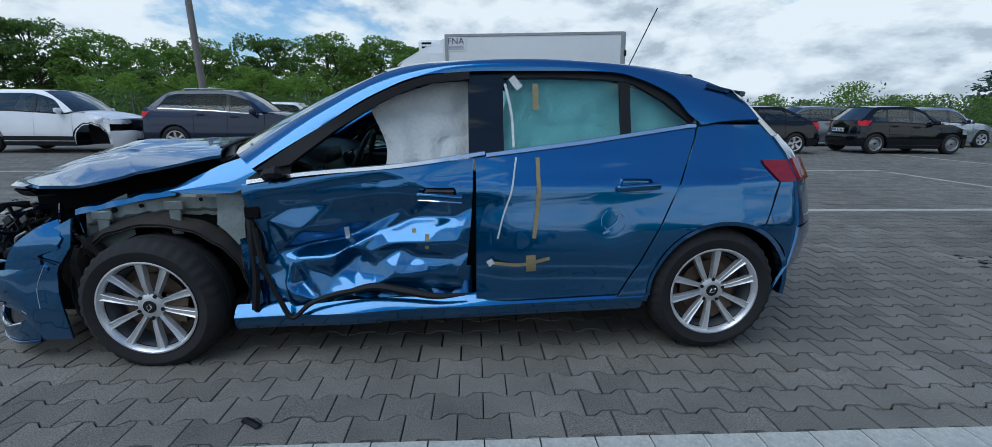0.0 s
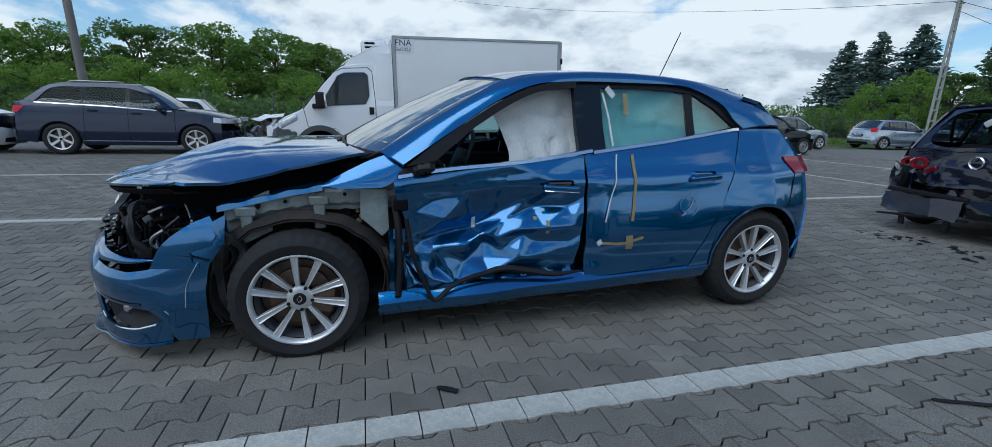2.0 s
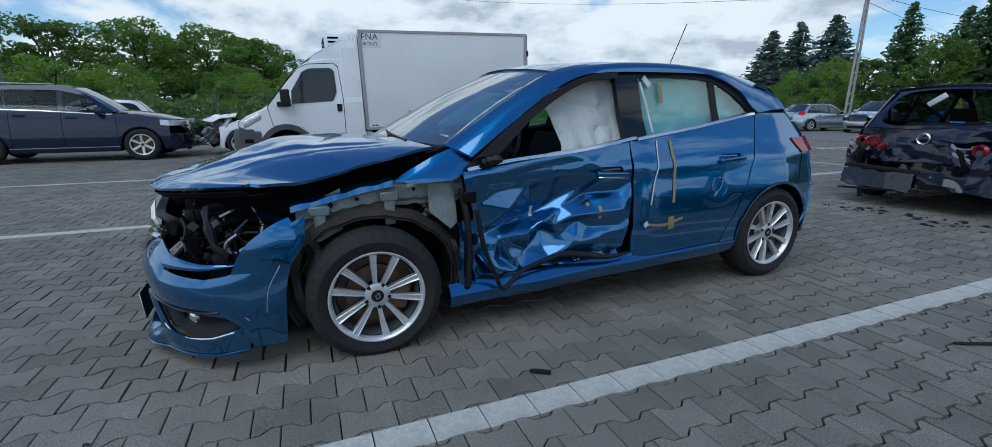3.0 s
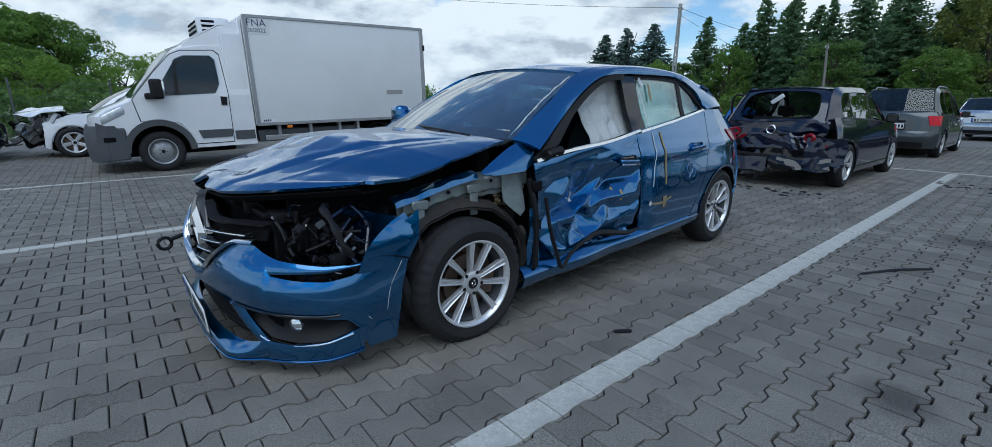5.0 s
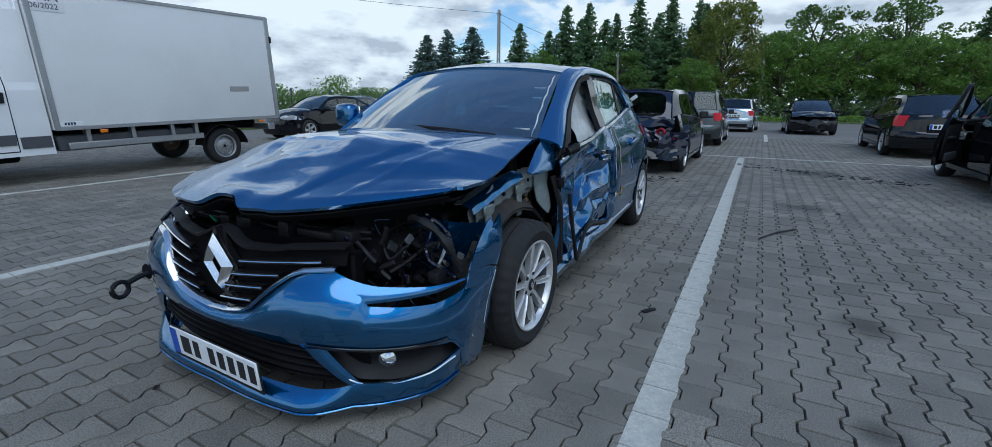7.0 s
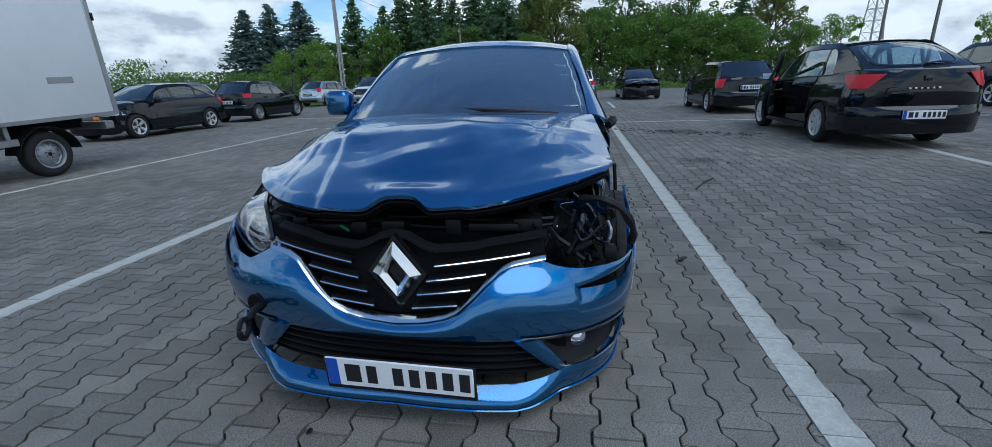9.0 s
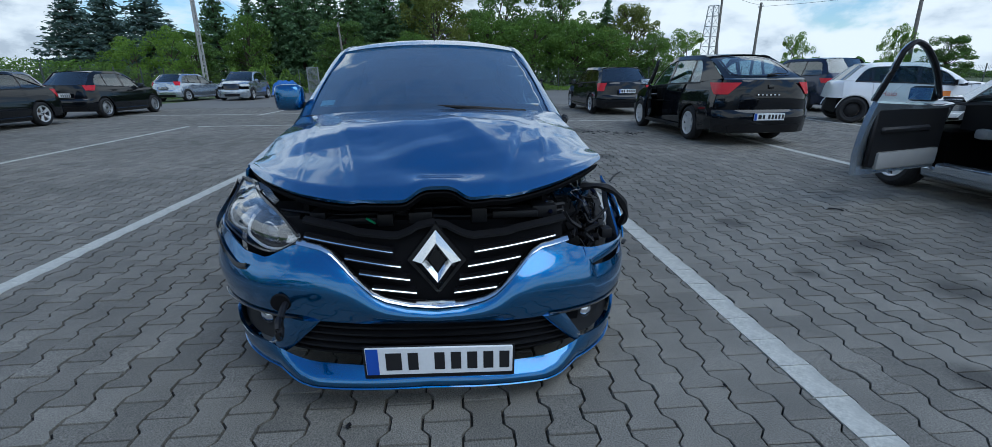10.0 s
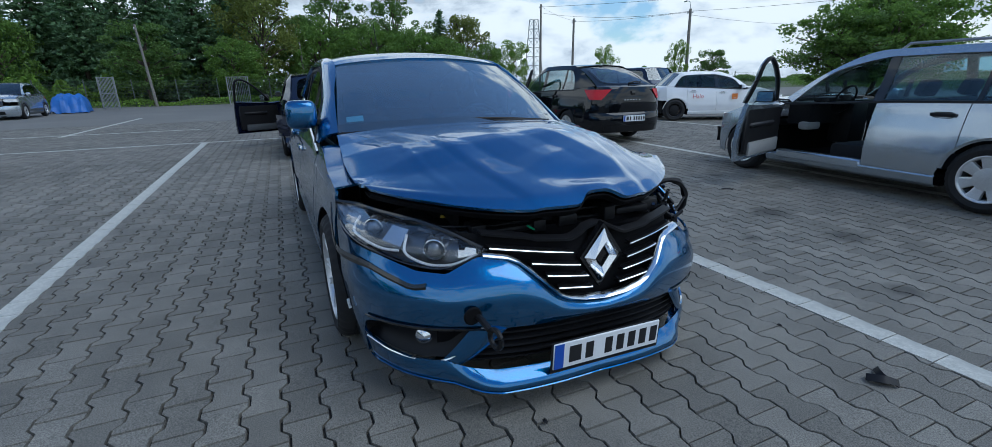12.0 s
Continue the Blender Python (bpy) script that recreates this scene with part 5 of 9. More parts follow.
    g = Geo().tube(curve([(0.80, -0.88, 0.315), (1.0, -0.865, 0.365), (1.16, -0.88, 0.345), (1.30, -0.90, 0.325), (1.44, -0.905, 0.335)], 26), [0.006 + 0.014 * math.sin(math.pi * i / 25) for i in range(26)], 6)
    g.out("sill_moulding", M_PLASTIC, d, "bent black plastic moulding")
    # the buckled lower panel behind the torn edge
    us = np.linspace(0.46, 1.47, 60)
    P = np.stack([h_sd(us, zz, -1, -0.035 - 0.02 * k + 0.014 * np.sin(us * 17 + k * 2.0) + 0.008 * np.sin(us * 41)) for k, zz in enumerate((0.20, 0.25, 0.30, 0.36, 0.44))], 1)
    Geo().shell(hull(P, -1), 0.006).out("lower_panel", M_BLUE, d, sharp=25)
    return d


def marks():
    """Tape and scrapes on the rear door."""
    def strip(name, pts, w, mat, lab, off=0.0032):
        c = curve(pts, 14)
        n = np.gradient(c, axis=0)
        n /= np.linalg.norm(n, axis=1, keepdims=True)
        q = np.stack([-n[:, 1], n[:, 0]], 1) * w / 2
        A, B = c + q, c - q
        P = sheet(h_sd(A[:, 0], A[:, 1], -1, off), h_sd(B[:, 0], B[:, 1], -1, off), 3)
        tagged(Geo().shell(P, 0.0015).out(name, mat, wreck, lab))
    strip("tape_strip", ((1.775, 0.965), (1.775, 0.80), (1.755, 0.60)), 0.019, M_TAPE, "olive masking tape strip")
    strip("tape_strip", ((1.74, 0.52), (1.745, 0.44)), 0.045, M_TAPE, "olive masking tape strip")
    strip("tape_strip", ((1.56, 0.485), (1.70, 0.475), (1.83, 0.505)), 0.016, M_TAPE, "olive masking tape strip")
    strip("scrape_mark", ((1.675, 0.965), (1.645, 0.80), (1.61, 0.70), (1.585, 0.60)), 0.008, M_SCRAPE, "white scrape across the paint")
    strip("scrape_mark", ((1.545, 0.50), (1.56, 0.475)), 0.03, M_SCRAPE, "white scrape across the paint")
    strip("scrape_mark", ((2.10, 0.64), (2.14, 0.67), (2.16, 0.71)), 0.005, M_SCUFF, "white scrape across the paint")
    strip("scrape_mark", ((2.08, 0.62), (2.11, 0.635)), 0.010, M_SCUFF, "white scrape across the paint")
    for a0, a1, r, wd in ((20, 100, 0.055, 0.006), (120, 200, 0.06, 0.005), (210, 250, 0.05, 0.010), (290, 350, 0.06, 0.005), (40, 80, 0.035, 0.004)):
        strip("scrape_mark", [(2.13 + r * math.cos(radians(a)), 0.675 + r * math.sin(radians(a))) for a in (a0, (a0 + a1) / 2, a1)], wd * 0.55, M_SCUFF, "fine round scuff marks in the paint")
    strip("tape_strip", ((1.775, 1.30), (1.775, 1.18)), 0.028, M_TAPE, "olive masking tape strip on the glass", 0.0)
    strip("tape_strip", ((1.66, 1.33), (1.70, 1.28)), 0.035, M_SCRAPE, "torn white tape", 0.0)
    strip("scrape_mark", ((1.63, 1.30), (1.66, 1.15), (1.665, 1.01)), 0.012, M_SCRAPE, "white tape edge", 0.0)


def tail():
    vv = np.linspace(-1, 1, 33)

    def row(z, extra=0.0, p=3.2, bow=None):
        ue = h_tail_edge(z) - 0.006
        w = abs(h_sd(ue, z, 1)[1])
        b = np.interp(z, [0.2, 0.5, 0.9, 1.1, 1.3], [0.30, 0.36, 0.32, 0.24, 0.20]) if bow is None else bow
        return np.stack([ue + (b + extra) * (1 - np.abs(vv) ** p), vv * w, np.full(33, z)], 1)
    Geo().shell(np.array([row(z, e) for z, e in ((0.27, -0.05), (0.34, 0), (0.45, 0.02), (0.58, 0.02), (0.63, 0.0))]), 0.012).out("rear_bumper", M_BLUE, wreck)
    Geo().shell(np.array([row(z, e) for z, e in ((0.636, 0.0), (0.74, 0), (0.86, 0.0), (0.98, 0.0), (1.06, -0.01))]), 0.012).out("tailgate", M_BLUE, wreck)
    Geo().shell(np.array([row(z) for z in (1.064, 1.14, 1.22, 1.285)]), 0.005).out("rear_window", M_GLASSDARK, wreck)
    r1, r2 = row(1.29), row(1.285, 0.06, 4)
    Geo().shell(np.array([r1 + np.array([-0.12, 0, 0.025]), r1, r2]), 0.02).out("rear_spoiler", M_BLUE, wreck)
    for s in (-1, 1):
        P = np.stack([h_sd(np.linspace(np.interp(z, [0.855, 0.945], [2.965, 2.885]), h_tail_edge(z) - 0.002, 6), z, s, 0.009) for z in np.linspace(0.855, 0.955, 6)], 1)
        J = curve([h_sd(u, z, s, 0.0015) for u, z in ((2.968, 0.850), (2.93, 0.75), (2.885, 0.655))], 12)
        Geo().tube(J, 0.003, 5).out("panel_joint", M_DARK, wreck)
        lamp = Geo().shell(hull(P, s), 0.02).out("tail_lamp", M_REDLENS, wreck, "red tail lamp")
        q = np.linspace(0.88, 1, 8) * s
        P = []
        for z in np.linspace(0.855, 0.955, 5):
            ue = h_tail_edge(z)
            w = abs(h_sd(ue, z, 1)[1])
            P.append(np.stack([ue + 0.32 * (1 - np.abs(q) ** 3.2) + 0.007, q * w, np.full(8, z)], 1))
        Geo().shell(np.array(P) if s > 0 else np.array(P)[:, ::-1], 0.02).out("lens", M_REDLENS, lamp)


def roof_and_glass():
    vv = np.linspace(-1, 1, 33)
    zc = by_index([(0.98, 1.378), (1.25, 1.425), (1.65, 1.447), (2.1, 1.44), (2.5, 1.40), (2.86, 1.318)], 30)
    rows = []
    for k, (u, z) in enumerate(zc):
        a = k / 29
        bow = 0.10 * (1 - a) - 0.12 * a
        w = np.interp(u, [0.98, 1.1, 2.2, 2.9], [0.60, 0.605, 0.60, 0.575])
        rows.append(np.stack([u + bow * vv**2, vv * w, z - np.interp(a, [0, 0.3, 1], [0.038, 0.05, 0.045]) * vv**2 - 0.006 * np.abs(vv) ** 8], 1))
    r = Geo().shell(np.array(rows)[::-1], 0.015).out("roof", M_BLUE, wreck)
    for s in (-1, 1):       # roof joint strips
        P = np.array(rows)[2:-1, 2 if s < 0 else 30]
        Geo().tube(P + np.array([0, 0, 0.002]), 0.006, 5).out("roof_joint_strip", M_PLASTIC, r)
    base = np.stack([0.175 + 0.225 * vv**2, vv * 0.72, 0.985 - 0.03 * vv**2], 1)
    top = np.stack([0.98 + 0.10 * vv**2, vv * 0.598, 1.376 - 0.038 * vv**2], 1)
    P = sheet(base, top, 14)
    P[:, :, 2] += 0.022 * np.sin(np.linspace(0, math.pi, 14))[None, :]
    Geo().shell(P, 0.005).out("windscreen", M_SCREEN, wreck)
    # black border printed on the glass
    for nm, a, b in (("windscreen_lower_band", 0.0, 0.10), ("windscreen_upper_band", 0.955, 1.0)):
        t = np.linspace(a, b, 3)
        Q = base[:, None] * (1 - t[None, :, None]) + top[:, None] * t[None, :, None]
        Q[:, :, 2] += 0.022 * np.sin(t * math.pi)[None, :] + 0.0025
        Geo().grid(Q).out(nm, M_GLOSSBLACK, wreck)
    # mirror, sticker, tape and washer cowl
    part("inner_mirror", rounded_box((-0.02, -0.11, -0.035), (0.02, 0.11, 0.035), 0.018, 2, pose(1.02, 0, 1.285, 0, 15, 0)), M_PLASTIC, wreck)
    q = base * 0.88 + top * 0.12
    st = q[29:32] + np.array([0, 0, 0.008 + 0.003])
    st2 = (base * 0.82 + top * 0.18)[29:32] + np.array([0, 0, 0.012 + 0.003])
    Geo().shell(np.stack([st, st2], 1), 0.001).out("windscreen_sticker", pbr("sticker_pale_blue", (0.25, 0.50, 0.62), 0.5, var=0.15, scale=40), wreck, "pale blue sticker on the windscreen")
    tape = [base[0] * (1 - k) + top[0] * k + np.array([-0.012, 0.03, 0.028 * math.sin(k * math.pi) + 0.006]) for k in np.linspace(0.02, 0.93, 16)]
    tape = np.array([p + np.array([0, 0.004 * math.sin(i * 1.9), 0.001 * math.cos(i * 2.3)]) for i, p in enumerate(tape)])
    Geo().tube(tape, [0.002 + 0.003 * abs(math.sin(i * 1.3)) for i in range(16)], 6).out("torn_glass_edge", M_SCRAPE, wreck, "white torn edge of laminated glass")
    for i, (k, l) in enumerate(((0.50, 0.05), (0.66, 0.07), (0.06, 0.09))):
        p = base[0] * (1 - k) + top[0] * k + np.array([-0.01, 0.05, 0.022 + 0.01])
        Geo().tube([p, p + np.array([-0.02, l, 0.003])], 0.005, 5).out("glass_fragment", M_SCRAPE, wreck, "white cracked glass bit")
    cw = np.stack([0.13 + 0.22 * vv**2, vv * 0.70, 0.955 - 0.03 * vv**2], 1)
    Geo().shell(np.stack([cw, base + np.array([0, 0, -0.004])], 1), 0.02).out("cowl", M_PLASTIC, wreck)
    for pts in (((0.19, -0.35, 0.998), (0.26, 0.05, 1.012), (0.335, 0.42, 1.01)), ((0.24, -0.55, 0.985), (0.215, -0.25, 1.01), (0.26, 0.10, 1.022))):
        Geo().tube(curve(pts, 10), 0.008, 6).out("wiper", M_PLASTIC, wreck)
    g = Geo().tube([(2.42, 0, 1.405), (2.45, 0, 1.44)], 0.014, 8).tube([(2.45, 0, 1.44), (2.61, 0, 1.79)], 0.0035, 6)
    g.out("antenna", M_PLASTIC, wreck, "thin black roof antenna")


def fold(U, V, p, q, width, amp):
    """A sharp fold along the line p-q: highest on the line, fading to its sides and ends."""
    d = np.array([q[0] - p[0], q[1] - p[1]])
    L = np.hypot(*d)
    t = ((U - p[0]) * d[0] + (V - p[1]) * d[1]) / L**2
    off = np.abs((U - p[0]) * d[1] - (V - p[1]) * d[0]) / L
    return amp * np.clip(1 - off / width, 0, 1) * np.clip(1.15 - np.abs(t - 0.5) * 1.5, 0, 1)


def hood():
    vv = np.linspace(-1, 1, 101)
    rows = []
    na = 78
    for a in np.linspace(0, 1, na):
        uf = -0.975 + 0.50 * np.abs(vv) ** 2.6
        ur = 0.155 + 0.17 * vv**2
        notch = np.exp(-(((vv + 0.065) / 0.115) ** 4))
        u = (uf + 0.045 * notch * (1 - a) ** 6) * (1 - a) + ur * a
        hw = np.interp(a, [0, 0.12, 0.5, 1], [0.735, 0.76, 0.765, 0.735])
        v = vv * hw
        zc = np.interp(a, [0, 0.05, 0.16, 0.27, 0.42, 0.50, 0.56, 0.72, 1.0], [0.765, 0.795, 0.832, 0.866, 0.922, 0.952, 0.966, 0.975, 0.992])
        drop = np.interp(a, [0, 0.1, 0.3, 0.5, 0.8, 1.0], [-0.05, -0.01, 0.045, 0.075, 0.065, 0.045])
        z = zc - drop * np.abs(vv) ** 2.6 + 0.034 * notch * (1 - a) ** 10
        # pressed lines near the sides
        z = z - 0.10 * np.clip(np.abs(v) - (0.56 + 0.06 * a), 0, 1) * math.sin(math.pi * min(1, 0.15 + a * 0.9))
        k = np.clip((0.27 + 0.30 * a - np.abs(v + 0.02)) / 0.045, 0, 1)       # raised middle between two creases
        z = z + 0.013 * k * k * (3 - 2 * k) * math.sin(math.pi * min(1.0, 0.12 + a * 0.95)) ** 0.6
        k = np.clip((0.47 + 0.14 * a - np.abs(v)) / 0.03, 0, 1)
        z = z + 0.006 * k * (1 - k) * 4 * math.sin(math.pi * a)
        # the buckle: folds that meet across the middle, and a hollow behind the notch
        z = z + fold(u, v, (-0.30, 0.29), (-0.70, 0.145), 0.15, -0.022) + fold(u, v, (-0.70, 0.145), (-0.55, -0.20), 0.09, 0.012)
        z = z + fold(u, v, (-0.24, -0.10), (-0.64, -0.29), 0.13, 0.018) + fold(u, v, (-0.36, 0.62), (-0.42, 0.20), 0.12, 0.012) + fold(u, v, (-0.10, 0.05), (-0.22, -0.52), 0.10, -0.014) + fold(u, v, (-0.62, -0.34), (-0.30, -0.62), 0.10, 0.014)
        z = z - 0.026 * np.exp(-(((v + 0.07) / 0.16) ** 2) - ((u + 0.79) / 0.07) ** 2)
        z = z + np.array([0.0018 * noise.noise(Vector((p * 3.5, q * 2.5, 1.7))) for p, q in zip(u, v)])
        # the driver's side is bent up at its rear edge
        z = z + 0.03 * np.clip(-vv - 0.6, 0, 1) * np.exp(-(((a - 0.85) / 0.2) ** 2))
        left = np.clip(-vv, 0, 1) ** 3 * math.exp(-((a - 0.15) / 0.3) ** 2)
        z = z + 0.010 * left
        rows.append(np.stack([u - 0.06 * left, v - 0.02 * left, z], 1))
    P = np.array(rows)
    h = Geo().shell(P[::-1], 0.014).out("hood", M_BLUE, wreck, "buckled blue hood, sprung open", sharp=50)
    # turned-down front lip and inner frame; near-black paints in the shade under it
    lip = P[0]
    Geo().shell(np.stack([lip + np.array([0.004, 0, -0.014]), lip + np.array([0.03, 0, -0.035]), lip + np.array([0.12, 0, -0.03])], 1), 0.006).out("hood_lip", M_DARK, h)
    return P


def nose_u(z, v):
    w = np.interp(z, ZS, WS) * 0.955
    n = np.interp(z, [0.05, 0.10, 0.20, 0.35, 0.50, 0.65, 0.72, 0.8], [-0.90, -0.95, -1.015, -1.025, -1.02, -0.985, -0.95, -0.90])
    return -0.50 - (-0.50 - n) * np.sqrt(np.clip(1 - np.clip(np.abs(v) / w, 0, 1) ** np.interp(z, [0.45, 0.52, 0.57, 0.65], [2.6, 2.25, 1.85, 1.7]), 0, 1))


def nose_patch(name, vs, lo, hi, mat, off=0.0, th=0.012, nz=8, label="", parent=None, sharp=40):
    """A panel on the front surface between two height lines over v."""
    vs = np.asarray(vs, float)
    rows = []
    for t in np.linspace(0, 1, nz):
        z = np.asarray(lo) * (1 - t) + np.asarray(hi) * t
        w = np.interp(z, ZS, WS) * 0.955
        v = np.clip(vs, -w, w)
        rows.append(np.stack([nose_u(z, v) - off, v, z], 1))
    return Geo().shell(np.array(rows), th).out(name, mat, parent or wreck, label, sharp=sharp)


def skin_path(s, z):
    """The bumper's line at a height, from the middle round the corner back to the wheel arch."""
    w = float(np.interp(z, ZS, WS)) * 0.955
    v = w * np.sin(np.linspace(0, math.pi / 2, 60))
    end = np.interp(z, [0.11, 0.36, 0.48, 0.52, 0.58, 0.70], [-0.405, -0.39, -0.365, -0.335, -0.295, -0.285] if s < 0 else [-0.45, -0.42, -0.39, -0.375, -0.35, -0.30])
    front = np.stack([nose_u(np.full(60, z), v), s * v, np.full(60, z)], 1)
    us = np.linspace(-0.49, end, 8)
    P = np.concatenate([front, h_sd(us, np.full(8, z), s)])
    d = np.concatenate([[0], np.cumsum(np.linalg.norm(np.diff(P, axis=0), axis=1))])
    return P, d / d[-1]


@functools.lru_cache(maxsize=None)
def skin_row(s, zk):
    P, d = skin_path(s, zk / 400)
    T = np.gradient(P, axis=0)
    Nn = np.stack([T[:, 1] * -s, T[:, 0] * s, 0 * T[:, 0]], 1)
    Nn /= np.linalg.norm(Nn, axis=1, keepdims=True) + 1e-9
    return P, d, Nn


def skin(s, q, z, off=0.0):
    k = z * 400
    a = int(math.floor(k))
    out = np.zeros(3)
    for zk, w in ((a, 1 - (k - a)), (a + 1, k - a)):
        P, d, Nn = skin_row(s, zk)
        out += w * np.array([np.interp(q, d, P[:, i]) + off * np.interp(q, d, Nn[:, i]) for i in range(3)])
    out[2] = z
    return tuple(out)


def skin_q(s, v, z, u=None):
    P, d, Nn = skin_row(s, round(z * 400))
    if u is None:
        return float(np.interp(abs(v), np.abs(P[:60, 1]), d[:60]))
    return float(np.interp(u, P[30:, 0], d[30:]))


def front_end():
    def zV(v):          # the bright V below the grille
        return np.interp(np.abs(v + 0.03), [0, 0.10, 0.17, 0.21, 0.255, 0.305, 0.35, 0.39, 0.48, 0.70, 0.86], [0.408, 0.416, 0.432, 0.452, 0.493, 0.540, 0.578, 0.594, 0.604, 0.625, 0.66])

    S_V = np.linspace(0, 1, 61)
    # main skin, wrapped round each corner to the wheel arch; then the chin below it
    bump = None
    for s in (-1, 1):
        q = lambda v, z=0.4: skin_q(s, v, z)
        side = lambda u, z=0.4: skin_q(s, None, z, u)
        c = -0.03 * s
        qs = np.linspace(0, 1, 71)
        lo = np.interp(qs, [0, q(0.40 + c), q(0.50 + c), q(0.72), q(0.80), q(0.84), side(-0.57), side(-0.53), 1], [0.338, 0.338, 0.333, 0.328, 0.322, 0.30, 0.24, 0.125, 0.115])
        zv = zV(s * np.interp(qs, [q(v) for v in S_V * 0.86], S_V * 0.86)) - 0.004
        if s < 0:
            far = np.interp(qs, [q(0.50), q(0.56), q(0.615), q(0.63), q(0.72), q(0.80), side(-0.62), side(-0.57), side(-0.50), side(-0.46), 1], [0.602, 0.575, 0.560, 0.497, 0.488, 0.484, 0.492, 0.530, 0.615, 0.655, 0.70])
            hi = np.where(qs > q(0.50), far, zv)
        else:
            far = np.interp(qs, [q(0.42), q(0.46), q(0.568), q(0.66), q(0.80), side(-0.50), side(-0.40), 1], [0.600, 0.598, 0.540, 0.545, 0.598, 0.65, 0.69, 0.725])
            hi = np.where(qs > q(0.42), far, zv)
        rows = []
        for t in np.linspace(0, 1, 20):
            z = lo * (1 - t) + hi * t
            rows.append([skin(s, a, b, 0.026 * math.sin(math.pi * t) * (1 - a) ** 0.5) for a, b in zip(qs, z)])
        P = np.array(rows)
        ob = Geo().shell(P if s > 0 else P[:, ::-1], 0.010).out("front_bumper" if s < 0 else "bumper_half", M_BLUE, bump or wreck, "blue front bumper, cracked and torn loose" if s < 0 else "")
        bump = bump or ob
        qs = np.linspace(0, side(-0.55), 51)
        lo = np.interp(qs, [0, q(0.46, 0.2), q(0.6, 0.2), q(0.84, 0.2), side(-0.55)], [0.092, 0.086, 0.105, 0.125, 0.125])
        hi = np.interp(qs, [0, q(0.46), q(0.54), q(0.62), q(0.72), q(0.80), side(-0.60), side(-0.55)], [0.162, 0.160, 0.172, 0.204, 0.194, 0.205, 0.235, 0.245])
        off = np.interp(qs, [0, q(0.44), q(0.50), q(0.60), q(0.80), side(-0.55)], [0.105, 0.12, 0.105, 0.05, 0.015, -0.006])
        P = np.array([[skin(s, a, l * (1 - t) + h * t, o * (1 - 0.8 * t**2)) for a, l, h, o in zip(qs, lo, hi, off)] for t in np.linspace(0, 1, 8)])
        Geo().shell(P if s > 0 else P[:, ::-1], 0.010).out("bumper_lip", M_BLUE, bump)
        # lower edge splitter
        P = np.array([[skin(s, a, l + dz, o + do) for a, l, o in zip(qs, lo, off)] for dz, do in ((-0.004, -0.05), (-0.010, 0.006), (0.004, 0.008))])
        Geo().shell(P if s > 0 else P[:, ::-1], 0.005).out("chin_strip", M_BLUE, bump)
        rows = []
        for t in np.linspace(0, 1, 8):
            z = 0.165 + (0.338 - 0.165) * t
            v0, v1 = 0.565 - 0.165 * t - 0.02 * s, 0.625 - 0.115 * t
            v = s * np.linspace(v0, v1, 5)
            rows.append(np.stack([nose_u(np.full(5, z), v) - 0.016 * np.sin(np.linspace(0, math.pi, 5)), v, np.full(5, z)], 1))
        P = np.array(rows)
        Geo().shell(P if s > 0 else P[:, ::-1], 0.012).out("intake_pillar", M_BLUE, bump)
        # fog lamp pocket
        qs = np.linspace(q(0.49), side(-0.54), 26)
        lo2 = np.interp(qs, [q(0.49), q(0.56), q(0.62), q(0.72), q(0.80), side(-0.54)], [0.320, 0.245, 0.200, 0.186, 0.196, 0.225])
        hi2 = np.interp(qs, [q(0.49), q(0.72), q(0.84), side(-0.54)], [0.345, 0.338, 0.325, 0.255])
        P = np.array([[skin(s, a, l * (1 - t) + h * t, -0.066 * math.sin(math.pi * min(1, 0.12 + 0.8 * t))) for a, l, h in zip(qs, lo2, hi2)] for t in np.linspace(0, 1, 7)])
        pk = Geo().shell(P if s > 0 else P[:, ::-1], 0.008).out("fog_lamp_pocket", M_PLASTIC, bump)
        rim = curve([skin(s, a, z, 0.004) for a, z in ((q(0.495), 0.325), (q(0.555), 0.250), (q(0.612), 0.206), (q(0.70), 0.191), (q(0.80), 0.202), (side(-0.60), 0.226))], 26)
        Geo().tube(rim, 0.005, 6).out("fog_lamp_trim", M_CHROME, pk)
        brow = np.array([[skin(s, a, z + dz, o) for dz, o in ((0.0, -0.03), (-0.004, 0.006), (0.008, 0.012))] for a, z in zip(np.linspace(q(0.45), q(0.83), 20), np.linspace(0.340, 0.328, 20))])
        Geo().shell(brow if s < 0 else brow[:, ::-1], 0.004).out("fog_lamp_brow", M_GLOSSBLACK, pk)
        c = Vector(skin(s, q(0.70), 0.257, -0.060))
        g = Geo().lathe([(0.001, -0.012), (0.022, -0.008), (0.036, 0.004), (0.038, 0.03)], 24, "x")
        g.v = [tuple(c + Matrix.Rotation(radians(-25 * s), 3, "Z") @ Vector(p)) for p in g.v]
        g.out("fog_lamp", M_LAMPIN, pk, "round fog lamp")
        if s < 0:       # tongue of the skin above the lamp's slot, seam and scratches at the corner
            qs = np.linspace(q(0.595), q(0.85), 22)
            a = np.interp(qs, [q(0.595), q(0.64), q(0.72), q(0.80), q(0.85)], [0.500, 0.506, 0.514, 0.522, 0.529])
            b = np.interp(qs, [q(0.595), q(0.64), q(0.72), q(0.80), q(0.85)], [0.566, 0.557, 0.551, 0.543, 0.533])
            P = np.array([[skin(s, k, l * (1 - t) + h * t, 0.003 + 0.005 * math.sin(math.pi * t)) for k, l, h in zip(qs, a, b)] for t in np.linspace(0, 1, 7)])
            Geo().shell(P[:, ::-1], 0.008).out("bumper_tongue", M_BLUE, bump)
            # torn remains of the wing above the corner
            A = curve([(-0.590, 0.500), (-0.545, 0.585), (-0.450, 0.652), (-0.350, 0.692)], 16)
